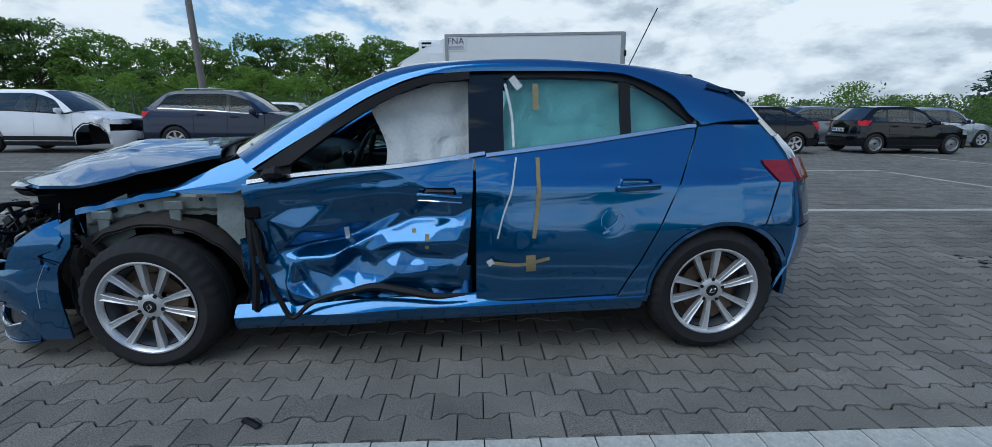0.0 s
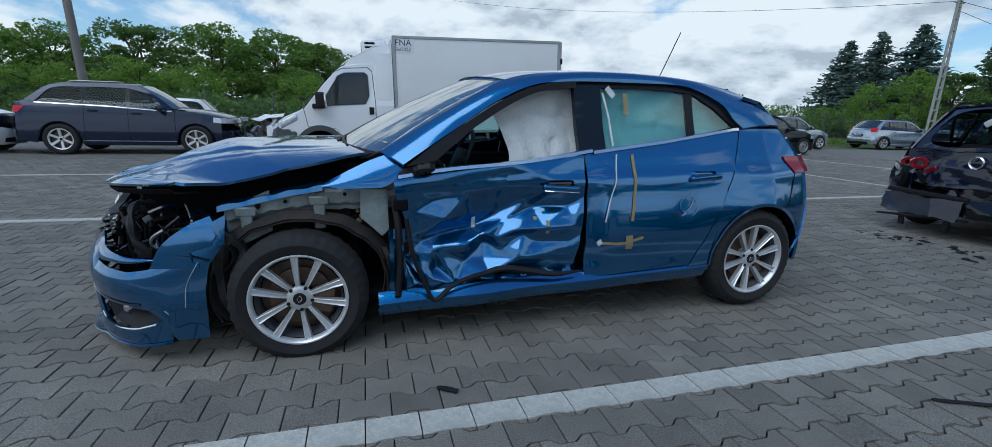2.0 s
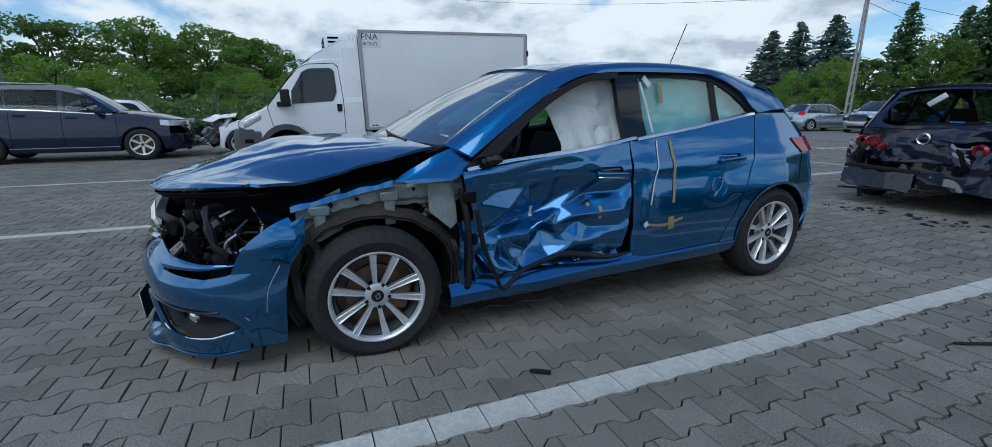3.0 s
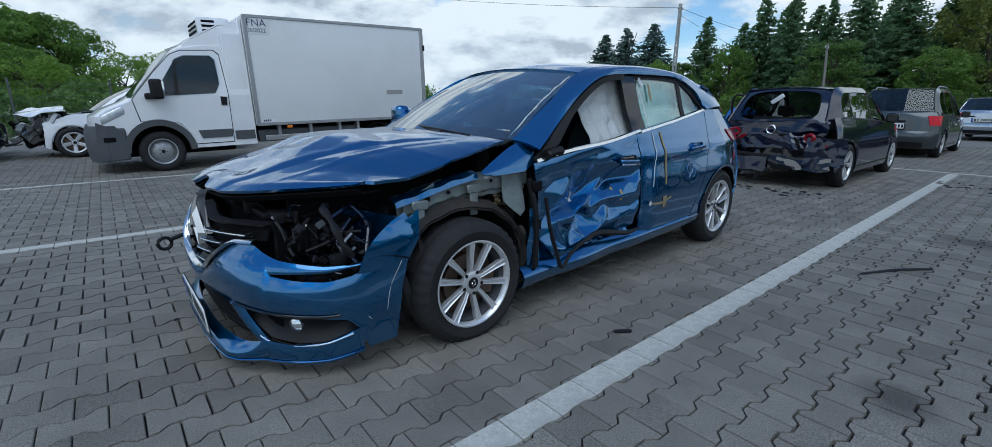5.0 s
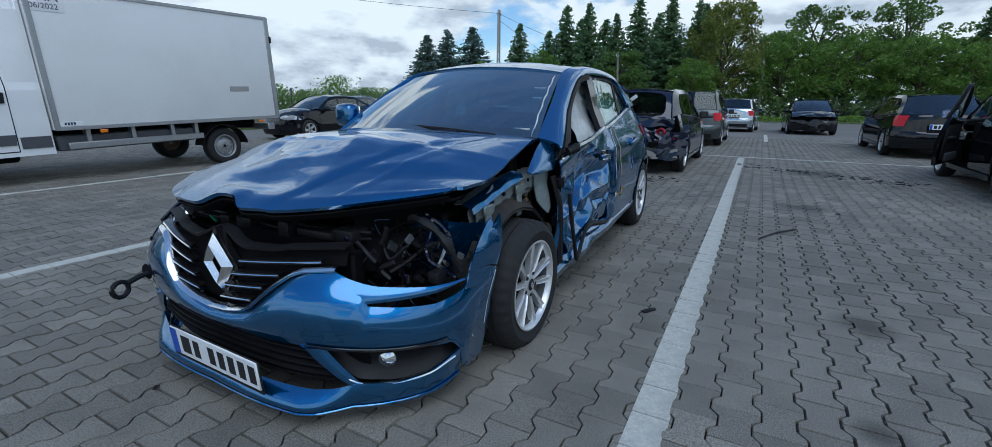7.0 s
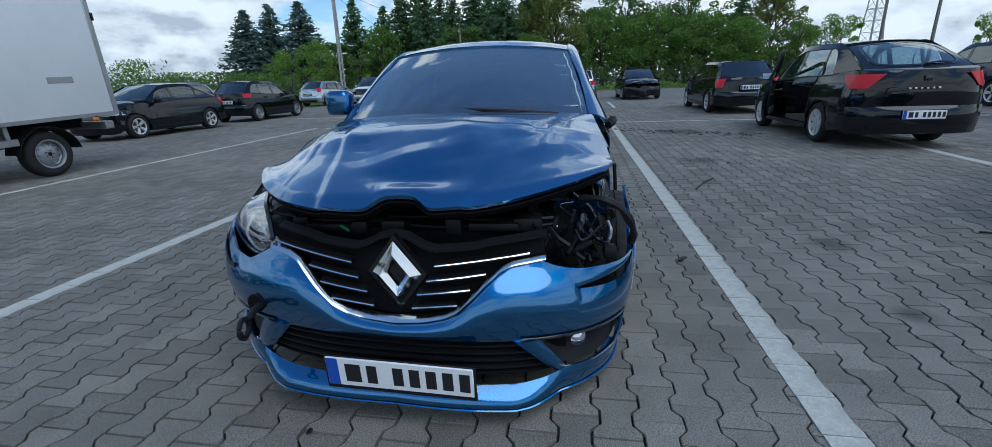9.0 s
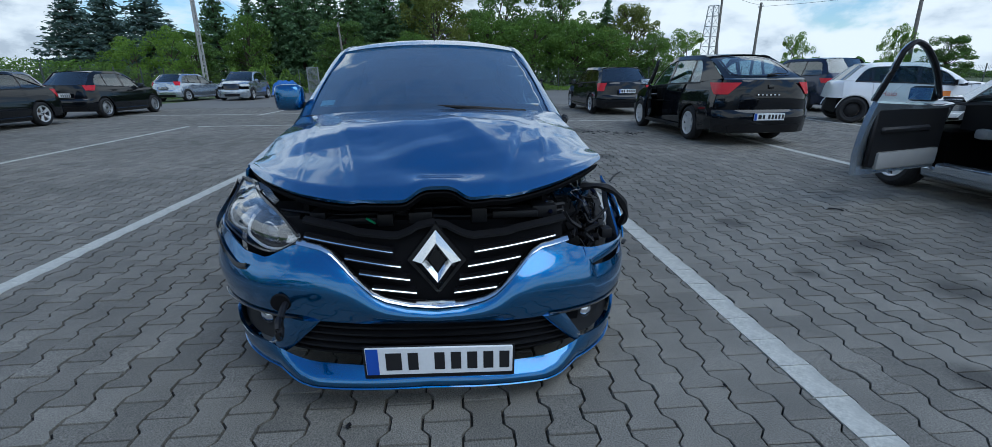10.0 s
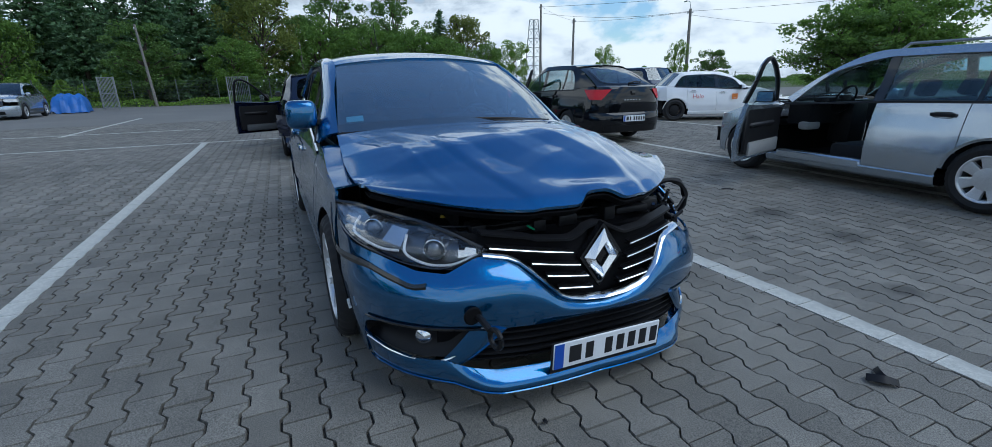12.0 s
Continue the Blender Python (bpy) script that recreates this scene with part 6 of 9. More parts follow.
            B = curve([(-0.400, 0.470), (-0.430, 0.535), (-0.345, 0.572), (-0.325, 0.645)], 16)
            B[:, 0] += np.array([0.008 * math.sin(k * 2.1) for k in range(16)])
            P = np.array([[(A[k] * (1 - t) + B[k] * t) for t in np.linspace(0, 1, 7)] for k in range(16)])
            V = np.array([[(p[0], skin(s, side(min(p[0], -0.43)), p[1], 0.006)[1] + 0.25 * max(0.0, p[1] - 0.60), p[1]) for p in row] for row in P])
            Geo().shell(V, 0.006).out("torn_wing_piece", M_BLUE, bump, "torn blue piece of the wing")
            Geo().tube(curve([skin(s, k, z, 0.014) for k, z in ((side(-0.545), 0.545), (side(-0.47), 0.525), (side(-0.39), 0.50))], 10), 0.003, 5).out("panel_joint", M_DARK, bump)
            for pts in (((-0.43, 0.50), (-0.455, 0.40), (-0.46, 0.30)), ((-0.545, 0.30), (-0.53, 0.28))):
                Geo().tube(curve([skin(s, side(u), z, 0.0245) for u, z in pts], 12), 0.0012, 4).out("scratch", M_SCRAPE, bump, "thin white scratch")
        else:
            Geo().tube(curve([skin(s, side(u), z, 0.022) for u, z in ((-0.545, 0.375), (-0.54, 0.355), (-0.545, 0.335))], 8), 0.006, 5).out("scrape_mark", M_SCRAPE, bump, "small white scrape")
    # lower intake with bars before a near-black sheet, painted for the shade behind
    v = np.linspace(-0.60, 0.60, 41)
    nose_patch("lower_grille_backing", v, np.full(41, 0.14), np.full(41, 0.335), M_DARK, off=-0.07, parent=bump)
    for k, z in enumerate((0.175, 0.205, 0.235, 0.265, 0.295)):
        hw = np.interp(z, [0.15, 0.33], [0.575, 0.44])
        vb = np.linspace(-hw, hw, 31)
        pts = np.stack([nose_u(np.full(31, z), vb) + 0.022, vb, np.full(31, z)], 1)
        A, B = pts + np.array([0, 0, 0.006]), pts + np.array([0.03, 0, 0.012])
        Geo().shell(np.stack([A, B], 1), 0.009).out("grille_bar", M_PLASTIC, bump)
    # upper grille: near-black sheet behind the bars, its shaded depth put into colour
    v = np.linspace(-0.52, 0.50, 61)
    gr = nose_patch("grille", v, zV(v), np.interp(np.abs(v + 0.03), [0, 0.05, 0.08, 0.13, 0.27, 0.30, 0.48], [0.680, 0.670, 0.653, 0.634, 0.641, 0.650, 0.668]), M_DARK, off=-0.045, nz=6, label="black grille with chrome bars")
    pts = [(float(nose_u(zV(y), y)) - 0.016, y, float(zV(y)) + 0.004) for y in np.linspace(-0.53, 0.445, 71)]
    A = np.array(pts)
    P = np.stack([A + np.array([0.024, 0, 0.013]), A + np.array([0.002, 0, 0.010]), A + np.array([-0.010, 0, 0.0]), A + np.array([0.004, 0, -0.009])], 1)
    Geo().grid(P).out("chrome_v", M_CHROME, gr, "chrome V-shaped trim")
    for z, a, b in ((0.600, 0.14, 0.447), (0.553, 0.115, 0.305), (0.510, 0.085, 0.256), (0.463, 0.065, 0.214)):
        for s in (-1, 1):
            vb = s * np.linspace(a, b, 14) - 0.03
            zb = z + 0.030 * (np.abs(vb + 0.03) - a) / 0.3
            p0 = np.stack([nose_u(zb, vb) - 0.012, vb, zb], 1)
            P = np.stack([p0 + np.array([0.03, 0, 0.010]), p0 + np.array([0, 0, 0.007]), p0 + np.array([0, 0, -0.007]), p0 + np.array([0.03, 0, -0.010])], 1)
            bar = Geo().shell(P if s > 0 else P[::-1], 0.004).out("grille_slat", M_GLOSSBLACK, gr)
            P = np.stack([p0 + np.array([-0.003, 0, 0.0030]), p0 + np.array([-0.006, 0, 0]), p0 + np.array([-0.003, 0, -0.0030])], 1)
            Geo().grid(P, flip=s < 0).out("chrome_edge", M_CHROME, bar)
    # diamond emblem as a plain shape
    c = np.array([-1.012, -0.038, 0.566])
    Ro, Ri = [(0, 0.114), (0.084, 0.0), (0, -0.114), (-0.084, 0.0)], [(0, 0.048), (0.031, 0.0), (0, -0.048), (-0.031, 0.0)]
    g = Geo()
    g.v = [(c[0] + 0.02 + 0.10 * y * y - 0.04 * z, c[1] + y, c[2] + z) for y, z in Ro] + [(c[0] - 0.004 - 0.04 * z, c[1] + y * 0.62, c[2] + z * 0.66) for y, z in Ro] + [(c[0] + 0.016 - 0.04 * z, c[1] + y, c[2] + z) for y, z in Ri]
    for k in range(4):
        n = (k + 1) % 4
        g.f += [(k, n, 4 + n, 4 + k), (4 + k, 4 + n, 8 + n, 8 + k)]
    em = g.out("emblem", M_CHROME, gr, "chrome diamond emblem", smooth=False)
    g = Geo()
    g.v = [(c[0] + 0.026 - 0.04 * z, c[1] + y * 1.22, c[2] + z * 1.17) for y, z in Ro] + [(c[0] + 0.05, c[1] + y * 1.26, c[2] + z * 1.20) for y, z in Ro]
    g.f = [(0, 1, 2, 3)[::-1]] + [(k, 4 + k, 4 + (k + 1) % 4, (k + 1) % 4) for k in range(4)]
    g.out("emblem_backing", M_GLOSSBLACK, em, smooth=False)
    # glossy bonnet lock panel above the grille
    v = np.linspace(-0.53, 0.43, 41)
    za = np.interp(np.abs(v + 0.03), [0, 0.05, 0.08, 0.13, 0.27, 0.30, 0.48], [0.684, 0.674, 0.656, 0.637, 0.644, 0.653, 0.671])
    p = np.stack([nose_u(za, v) + 0.005, v, za], 1)
    Geo().shell(np.stack([p, p + np.array([0.035, 0, 0.008]), p + np.array([0.05, 0, -0.03])], 1), 0.01).out("upper_grille_panel", M_PLASTIC, wreck)
    v = np.linspace(-0.62, 0.62, 31)
    p = np.stack([nose_u(np.full(31, 0.68), v) + 0.15, v, np.full(31, 0.655) - 0.03 * v**2], 1)
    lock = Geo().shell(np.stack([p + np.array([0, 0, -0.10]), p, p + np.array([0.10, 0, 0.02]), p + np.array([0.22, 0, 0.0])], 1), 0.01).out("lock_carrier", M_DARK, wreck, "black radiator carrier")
    # plate
    pm = pose(-1.062, -0.035, 0.213, 0, 4, 180)
    plate_bars(wreck, 0, 0, m=pm)


M_GUIDE = pbr("white_light_guide", (0.86, 0.88, 0.90), 0.25, var=0.05, coat=0.5)
M_LENSBALL = pbr("projector_glass", (0.20, 0.22, 0.25), 0.04, 0.55, var=0.2, scale=20, coat=1.0)
M_LAMPGREY = pbr("grey_lamp_housing", (0.17, 0.18, 0.20), 0.22, 0.6, var=0.3, scale=25)


def headlamp():
    """The lamp on the car's right: a clear cover over a dark housing with two lens tubes and bright guides."""
    n = 26
    low = curve([(-0.925, 0.432, 0.618), (-0.842, 0.568, 0.543), (-0.775, 0.66, 0.548), (-0.63, 0.80, 0.603), (-0.44, 0.850, 0.668), (-0.30, 0.850, 0.735)], n)
    top = curve([(-0.918, 0.436, 0.632), (-0.80, 0.52, 0.668), (-0.66, 0.62, 0.695), (-0.52, 0.70, 0.715), (-0.36, 0.775, 0.735), (-0.295, 0.845, 0.742)], n)
    out = np.array([-0.55, 0.72, 0.42])
    out /= np.linalg.norm(out)

    def S(s, t, deep=0.0):
        k = s * (n - 1)
        i = min(int(k), n - 2)
        f = k - i
        a, b = low[i] * (1 - f) + low[i + 1] * f, top[i] * (1 - f) + top[i + 1] * f
        w = np.linalg.norm(b - a)
        return a * (1 - t) + b * t + out * (0.20 * w * math.sin(math.pi * t) * math.sin(math.pi * min(1, s * 1.0 + 0.02)) - deep)

    grid = lambda deep, t0, t1: np.array([[S(i / 29, t0 + (t1 - t0) * j / 9, deep * math.sin(math.pi * min(1, i / 29 + 0.03)) ** 0.5) for j in range(10)] for i in range(30)])
    hl = Geo().shell(grid(0.075, 0.02, 0.98)[::-1], 0.008).out("headlamp", M_LAMPGREY, wreck, "clear headlamp with chrome lens tubes")
    Geo().shell(grid(0.0, 0, 1)[::-1], 0.003).out("lamp_cover", M_LENS, hl)
    # black rim above and dark bezel round the tubes
    Geo().tube([S(k / 24, 1.0, -0.004) for k in range(25)], 0.009, 6).out("lamp_rim", M_GLOSSBLACK, hl)
    Geo().tube([S(k / 24, 0.0, -0.002) for k in range(25)], 0.004, 6).out("lamp_rim", M_GLOSSBLACK, hl)
    for (s, t), r, nm in (((0.63, 0.52), 0.037, "outer"), ((0.27, 0.50), 0.040, "inner")):
        c = Vector(S(s, t, 0.045))
        g = Geo().lathe([(0.001, -0.030), (r * 0.45, -0.027), (r * 0.72, -0.016), (r * 0.80, 0.0)], 28, "x")
        h = Geo().lathe([(r * 0.82, -0.004), (r * 0.95, -0.022), (r * 1.05, -0.020), (r * 1.2, 0.012), (r * 1.25, 0.04)], 28, "x")
        for q, mt, pn in ((g, M_LENSBALL, "projector_lens"), (h, M_LAMPIN, "lens_tube")):
            q.v = [tuple(c + Matrix.Rotation(radians(-28), 3, "Z") @ Vector(p)) for p in q.v]
            q.out(pn, mt, hl)
    for pts, r in ((((0.765, 0.62), (0.735, 0.24), (0.60, 0.13), (0.46, 0.16), (0.415, 0.22)), 0.0055), (((0.40, 0.62), (0.385, 0.24), (0.30, 0.10), (0.17, 0.10), (0.045, 0.22)), 0.0055)):
        c = curve([S(s, t, 0.014) for s, t in pts], 30)
        Geo().tube(c, r, 6).out("light_guide", M_GUIDE, hl)
    for s0, s1, t0, t1 in ((0.12, 0.38, 0.80, 0.86), (0.46, 0.76, 0.80, 0.86), (0.42, 0.52, 0.30, 0.74), (0.06, 0.15, 0.30, 0.70), (0.78, 0.90, 0.32, 0.72), (0.50, 0.74, 0.90, 0.95)):
        c = [S(s0 + (s1 - s0) * k / 8, t0, 0.03) for k in range(9)]
        d = [S(s0 + (s1 - s0) * k / 8, t1, 0.03) for k in range(9)]
        Geo().shell(np.stack([c, d], 1), 0.003).out("lamp_bezel", M_LAMPIN, hl)
    # black moulding that runs down from the lamp's end and hooks under it
    pts = [(-0.30, 0.866, 0.726), (-0.40, 0.882, 0.652), (-0.52, 0.882, 0.583)] + [(float(nose_u(z, v)) - 0.006, v, z) for v, z in ((0.815, 0.545), (0.735, 0.510), (0.672, 0.490), (0.640, 0.498))]
    c = curve(pts, 30)
    P = np.stack([c + out * 0.004 + np.array([0, 0, 0.014]), c + out * 0.010, c + out * 0.004 + np.array([0, 0, -0.014])], 1)
    Geo().shell(P, 0.004).out("bumper_moulding", M_GLOSSBLACK, wreck)


def right_front():
    """The undamaged wing and front door on the far side."""
    us = np.linspace(-0.27, 0.46, 40)
    lo = np.maximum(h_arch(us, 0.0, HUB_F, 0.17), 0.17)
    hi = np.interp(us, [-0.27, 0.0, 0.3, 0.46], [0.775, 0.82, 0.885, 0.90])
    P = np.stack([h_sd(us, lo * (1 - t) + hi * t, 1) for t in np.linspace(0, 1, 14)], 1)
    Geo().shell(P[:, ::-1], 0.012).out("front_wing", M_BLUE, wreck)
    us = np.linspace(-0.24, 0.36, 20)
    hi = np.interp(us, [-0.27, 0.0, 0.3, 0.46], [0.775, 0.82, 0.885, 0.90])
    A = h_sd(us, hi, 1)
    B = A.copy()
    B[:, 1] = 0.70
    B[:, 2] += 0.012
    Geo().shell(np.stack([A, B], 1), 0.01).out("wing_top", M_BLUE, wreck)
    us = np.linspace(0.468, 1.478, 24)
    P = np.stack([h_sd(us, 0.27 * (1 - t) + (h_belt(us) - 0.008) * t, 1) for t in np.linspace(0, 1, 20)], 1)
    d = Geo().shell(P[:, ::-1], 0.012).out("front_door", M_BLUE, wreck)
    part("door_handle", rounded_box((-0.105, -0.012, -0.017), (0.105, 0.016, 0.016), 0.012, 3, Matrix.Translation(Vector(h_sd(1.40, 0.79, 1, 0.014)))), M_BLUE, d)
    part("door_handle", rounded_box((-0.02, -0.01, -0.017), (0.02, 0.012, 0.016), 0.009, 2, Matrix.Translation(Vector(h_sd(1.29, 0.79, 1, 0.01)))), M_CHROME, d)
    mirror_cap(wreck, 0.63, 0.885, 1.06, M_BLUE, 1)
    ts = np.linspace(radians(0), radians(180), 34)
    B = h_sd(np.cos(ts) * (ARCH - 0.004), HUB_F + np.sin(ts) * (ARCH - 0.004) * 0.97, 1, -0.004)
    D = B.copy()
    D[:, 1] = 0.5
    Geo().grid(np.stack([B, D], 1)).out("arch_liner", M_DARK, wreck)


def torn_front():
    """What shows where the driver's side front wing is gone."""
    inner = new("bared_front_structure")
    inner.parent = wreck
    inner["label"] = "bare grey-green inner wing with torn liner"
    rng = random.Random(11)
    # upper rail: a folded beam with holes and flanges
    top = curve([(-0.30, -0.735, 0.715), (-0.12, -0.735, 0.757), (0.10, -0.735, 0.785), (0.30, -0.74, 0.79), (0.47, -0.745, 0.795)], 26)
    wob = np.array([[0, 0.006 * math.sin(i * 1.7), 0.005 * math.sin(i * 2.3)] for i in range(26)])
    A = top + wob
    P = np.stack([A + np.array([0, 0.10, 0.006]), A + np.array([0, 0.05, 0.012]), A, A + np.array([0, -0.012, -0.012]), A + np.array([0, -0.012, -0.065]), A + np.array([0, 0.004, -0.082]), A + np.array([0, 0.006, -0.10])], 1)
    Geo().shell(P[::-1], 0.006).out("upper_rail", M_BARE, inner, "grey-green folded steel rail", sharp=25)
    # holes are near-black discs on the rail, their shade put into the colour
    for u, z, r in ((0.34, 0.755, 0.018), (-0.17, 0.715, 0.012), (-0.05, 0.735, 0.009), (0.22, 0.765, 0.009)):
        Geo().tube([(u, -0.745, z), (u, -0.755, z)], r, 12).out("rail_hole", M_DARK, inner)
    # vertical inner wing panel
    us = np.linspace(-0.30, 0.47, 40)
    rows = []
    for t in np.linspace(0, 1, 14):
        lo = HUB_F + np.sqrt(np.maximum(0.44**2 - (us - 0.02) ** 2, 0)) * 0.80
        hi = np.interp(us, [-0.30, 0.0, 0.47], [0.64, 0.74, 0.79])
        z = lo * (1 - t) + np.maximum(hi, lo + 0.01) * t
        y = -0.66 + np.array([0.018 * noise.noise(Vector((u * 7, q * 8, 2.0))) for u, q in zip(us, z)])
        rows.append(np.stack([us, y, z], 1))
    Geo().shell(np.array(rows), 0.005).out("inner_wing_panel", M_LINER, inner, sharp=30)
    # front plate with a bent corner
    P = np.array([[(-0.32 + 0.05 * i, -0.725 - 0.012 * math.sin(i * 1.3 + j), 0.50 + 0.05 * j + 0.022 * i) for j in range(5)] for i in range(5)])
    Geo().shell(P, 0.005).out("bracket_plate", M_BARE, inner, sharp=30)
    # hinge pillar
    P = np.array([[h_sd(0.29 + 0.033 * i, z, -1, -0.095 + 0.012 * math.sin(i * 1.2 + z * 6)) for z in np.linspace(0.56 + 0.03 * abs(i - 3), 0.79, 11)] for i in range(5)])
    Geo().shell(P, 0.006).out("hinge_pillar", M_BARE, inner, "dented grey pillar panel", sharp=30)
    P = np.array([[h_sd(0.42 + 0.02 * i, z, -1, -0.05 + 0.012 * math.sin(i * 2.6 + z * 13)) for z in np.linspace(0.20, 0.60, 9)] for i in range(5)])
    Geo().shell(P, 0.006).out("pillar_foot", M_BLUE, inner, sharp=30)
    for z in (0.50, 0.72):
        part("door_hinge", rounded_box((-0.03, -0.03, -0.03), (0.04, 0.02, 0.03), 0.008, 1, Matrix.Translation(Vector((0.475, -0.82, z)))), M_DARK, inner)
    # black strip down the pillar
    Geo().tube(curve([(0.45, -0.80, 0.76), (0.465, -0.84, 0.60), (0.47, -0.85, 0.42), (0.455, -0.86, 0.26)], 18), 0.018, 6).out("torn_sealing", M_PLASTIC, inner)
    # bracket that hangs from the rail
    for u, z0, z1 in ((0.10, 0.745, 0.60), (-0.22, 0.70, 0.60)):
        part("bracket", rounded_box((u - 0.026, -0.765, z1), (u + 0.026, -0.752, z0), 0.006, 1), M_BARE, inner)
        part("bracket_tab", rounded_box((u - 0.045, -0.768, z0 - 0.03), (u + 0.045, -0.754, z0 + 0.015), 0.006, 1), M_BARE, inner)
    # foam and rust patch
    g = Geo()
    for i in range(16):
        c = Vector((0.31 + rng.uniform(-0.05, 0.06), -0.70 + rng.uniform(-0.015, 0.01), 0.665 + rng.uniform(-0.05, 0.06)))
        r = rng.uniform(0.012, 0.026)
        g.lathe([(0.001, -r), (r * 0.8, -r * 0.5), (r, 0), (r * 0.7, r * 0.6), (0.001, r)], 7, "z", c)
    tagged(g.out("torn_foam", pbr("brown_foam", (0.20, 0.15, 0.085), 0.95, var=0.3, scale=30), inner, "torn brown sound-proofing foam"), kind="stuff")
    # wheel arch liner, torn
    ts = np.linspace(radians(-8), radians(205), 60)
    jag = np.array([0.010 * noise.noise(Vector((t * 5, 3, 1))) for t in ts])
    o = np.stack([0.01 - np.cos(ts) * (0.425 + jag) * -1, np.full(60, -0.80), HUB_F + 0.02 + np.sin(ts) * (0.350 + jag)], 1)
    o[:, 0] = 0.01 + np.cos(ts) * (0.415 + jag)
    P = np.stack([o + np.array([0, 0.26, 0]), o + np.array([0, 0.12, 0.004]), o + np.array([0, 0.02, 0]), o * 1.0 + np.array([0, 0, 0]) - np.stack([np.cos(ts) * 0.012, np.zeros(60), np.sin(ts) * 0.012], 1)], 1)
    Geo().shell(P, 0.005).out("arch_liner", M_LINER, inner, "dirty black arch liner")
    b = o + np.stack([np.cos(ts) * 0.05, np.full(60, 0.06), np.sin(ts) * 0.035], 1)
    Geo().shell(np.stack([b, o + np.array([0, 0.0, 0])], 1)[8:44], 0.006).out("liner_flange", M_LINER, inner)
    # ragged liner scraps in front of and behind the wheel
    for k, (pts, w) in enumerate(((((-0.34, 0.55), (-0.36, 0.42), (-0.33, 0.25), (-0.29, 0.17)), 0.10), (((-0.30, 0.60), (-0.25, 0.50), (-0.30, 0.40)), 0.07), (((0.39, 0.50), (0.43, 0.36), (0.40, 0.20)), 0.06))):
        c = curve([(u, -0.79, z) for u, z in pts], 16)
        P = np.stack([c + np.array([-w / 2 + 0.012 * math.sin(j * 3), 0.03 * math.sin(j * 1.9), 0]) + j * np.array([w / 4, 0, 0]) + np.array([[0, 0.012 * math.sin(i * 0.9 + j), 0] for i in range(16)]) for j in range(5)], 1)
        Geo().shell(P, 0.006).out("liner_scrap", M_LINER, inner)
    # blue remains: edge strip under the hood, scuttle corner, bumper corner
    A = curve([(-0.34, -0.745, 0.715), (-0.20, -0.75, 0.745), (-0.02, -0.755, 0.785), (0.12, -0.76, 0.808)], 22)
    Geo().shell(np.stack([A + np.array([0, 0.05, 0.012]), A + np.array([[0, 0, 0.004 * math.sin(i)] for i in range(22)]), A + np.array([0, -0.006, -0.022])], 1), 0.004).out("wing_edge_strip", M_BLUE, inner)
    us = np.linspace(0.12, 0.50, 16)
    zl, zu = np.interp(us, [0.12, 0.20, 0.40, 0.50], [0.808, 0.800, 0.805, 0.85]), np.interp(us, [0.12, 0.22, 0.33, 0.50], [0.822, 0.872, 0.925, 0.985])
    P = np.stack([h_sd(us, zl * (1 - t) + zu * t, -1, -0.035 + 0.012 * math.sin(t * 3) - 0.02 * t) for t in np.linspace(0, 1, 6)], 1)
    Geo().shell(P, 0.006).out("scuttle_corner", M_BLUE, inner)
    # empty lamp frame: a thin black arm that loops from the bumper corner to the carrier
    Geo().tube(curve([(-0.60, -0.845, 0.55), (-0.635, -0.85, 0.60), (-0.65, -0.825, 0.66), (-0.66, -0.78, 0.71), (-0.66, -0.725, 0.735), (-0.62, -0.65, 0.725)], 22), [0.015 + 0.004 * math.sin(i) for i in range(22)], 6).out("lamp_frame", M_PLASTIC, inner)
    # clutter of the lamp's bay: hoses, wires, connectors, brackets
    for i in range(70):
        p = Vector((rng.uniform(-0.80, -0.45), rng.uniform(-0.72, -0.34), rng.uniform(0.45, 0.72)))
        q = p + Vector((rng.uniform(-0.03, 0.12), rng.uniform(-0.12, 0.12), rng.uniform(-0.14, 0.05)))
        q.y = max(q.y, -0.76)
        mid = (p + q) / 2 + Vector((rng.uniform(-0.05, 0.05), rng.uniform(-0.05, 0.05), rng.uniform(-0.06, 0.06)))
        Geo().tube(curve([p, mid, q], 10), rng.choice([0.002, 0.003, 0.004, 0.006, 0.009]), 5).out("hose", rng.choice([M_PLASTIC, M_PLASTIC, M_DARK, M_DARK, M_NAVY]), inner)
    for i in range(46):
        p = Vector((rng.uniform(-0.78, -0.42), rng.uniform(-0.74, -0.36), rng.uniform(0.45, 0.66)))
        s = [rng.uniform(0.005, 0.024) for _ in range(3)]
        part("connector", rounded_box([-k for k in s], s, 0.003, 1, Matrix.Translation(p) @ Euler((rng.uniform(0, 1), rng.uniform(0, 1), rng.uniform(0, 3))).to_matrix().to_4x4()), rng.choice([M_PLASTIC, M_PLASTIC, M_DARK, M_DARK, M_DARK, M_GREYPLASTIC]), inner)
    # blue inner panel, steel bracket and bent pipe at the bay's outer end
    P = np.array([[(-0.50 + 0.20 * a, -0.50 - 0.24 * a - 0.05 * b, 0.43 + 0.24 * b + 0.012 * math.sin(5 * a + 7 * b)) for b in np.linspace(0, 1, 7)] for a in np.linspace(0, 1, 9)])
    Geo().shell(P, 0.005).out("inner_blue_panel", M_BLUE, inner, "blue inner wing panel")
    Geo().tube(curve([(-0.56, -0.76, 0.62), (-0.60, -0.77, 0.59), (-0.61, -0.76, 0.555), (-0.58, -0.75, 0.535), (-0.54, -0.74, 0.55)], 16), 0.007, 6).out("steel_bracket", M_STEEL, inner)
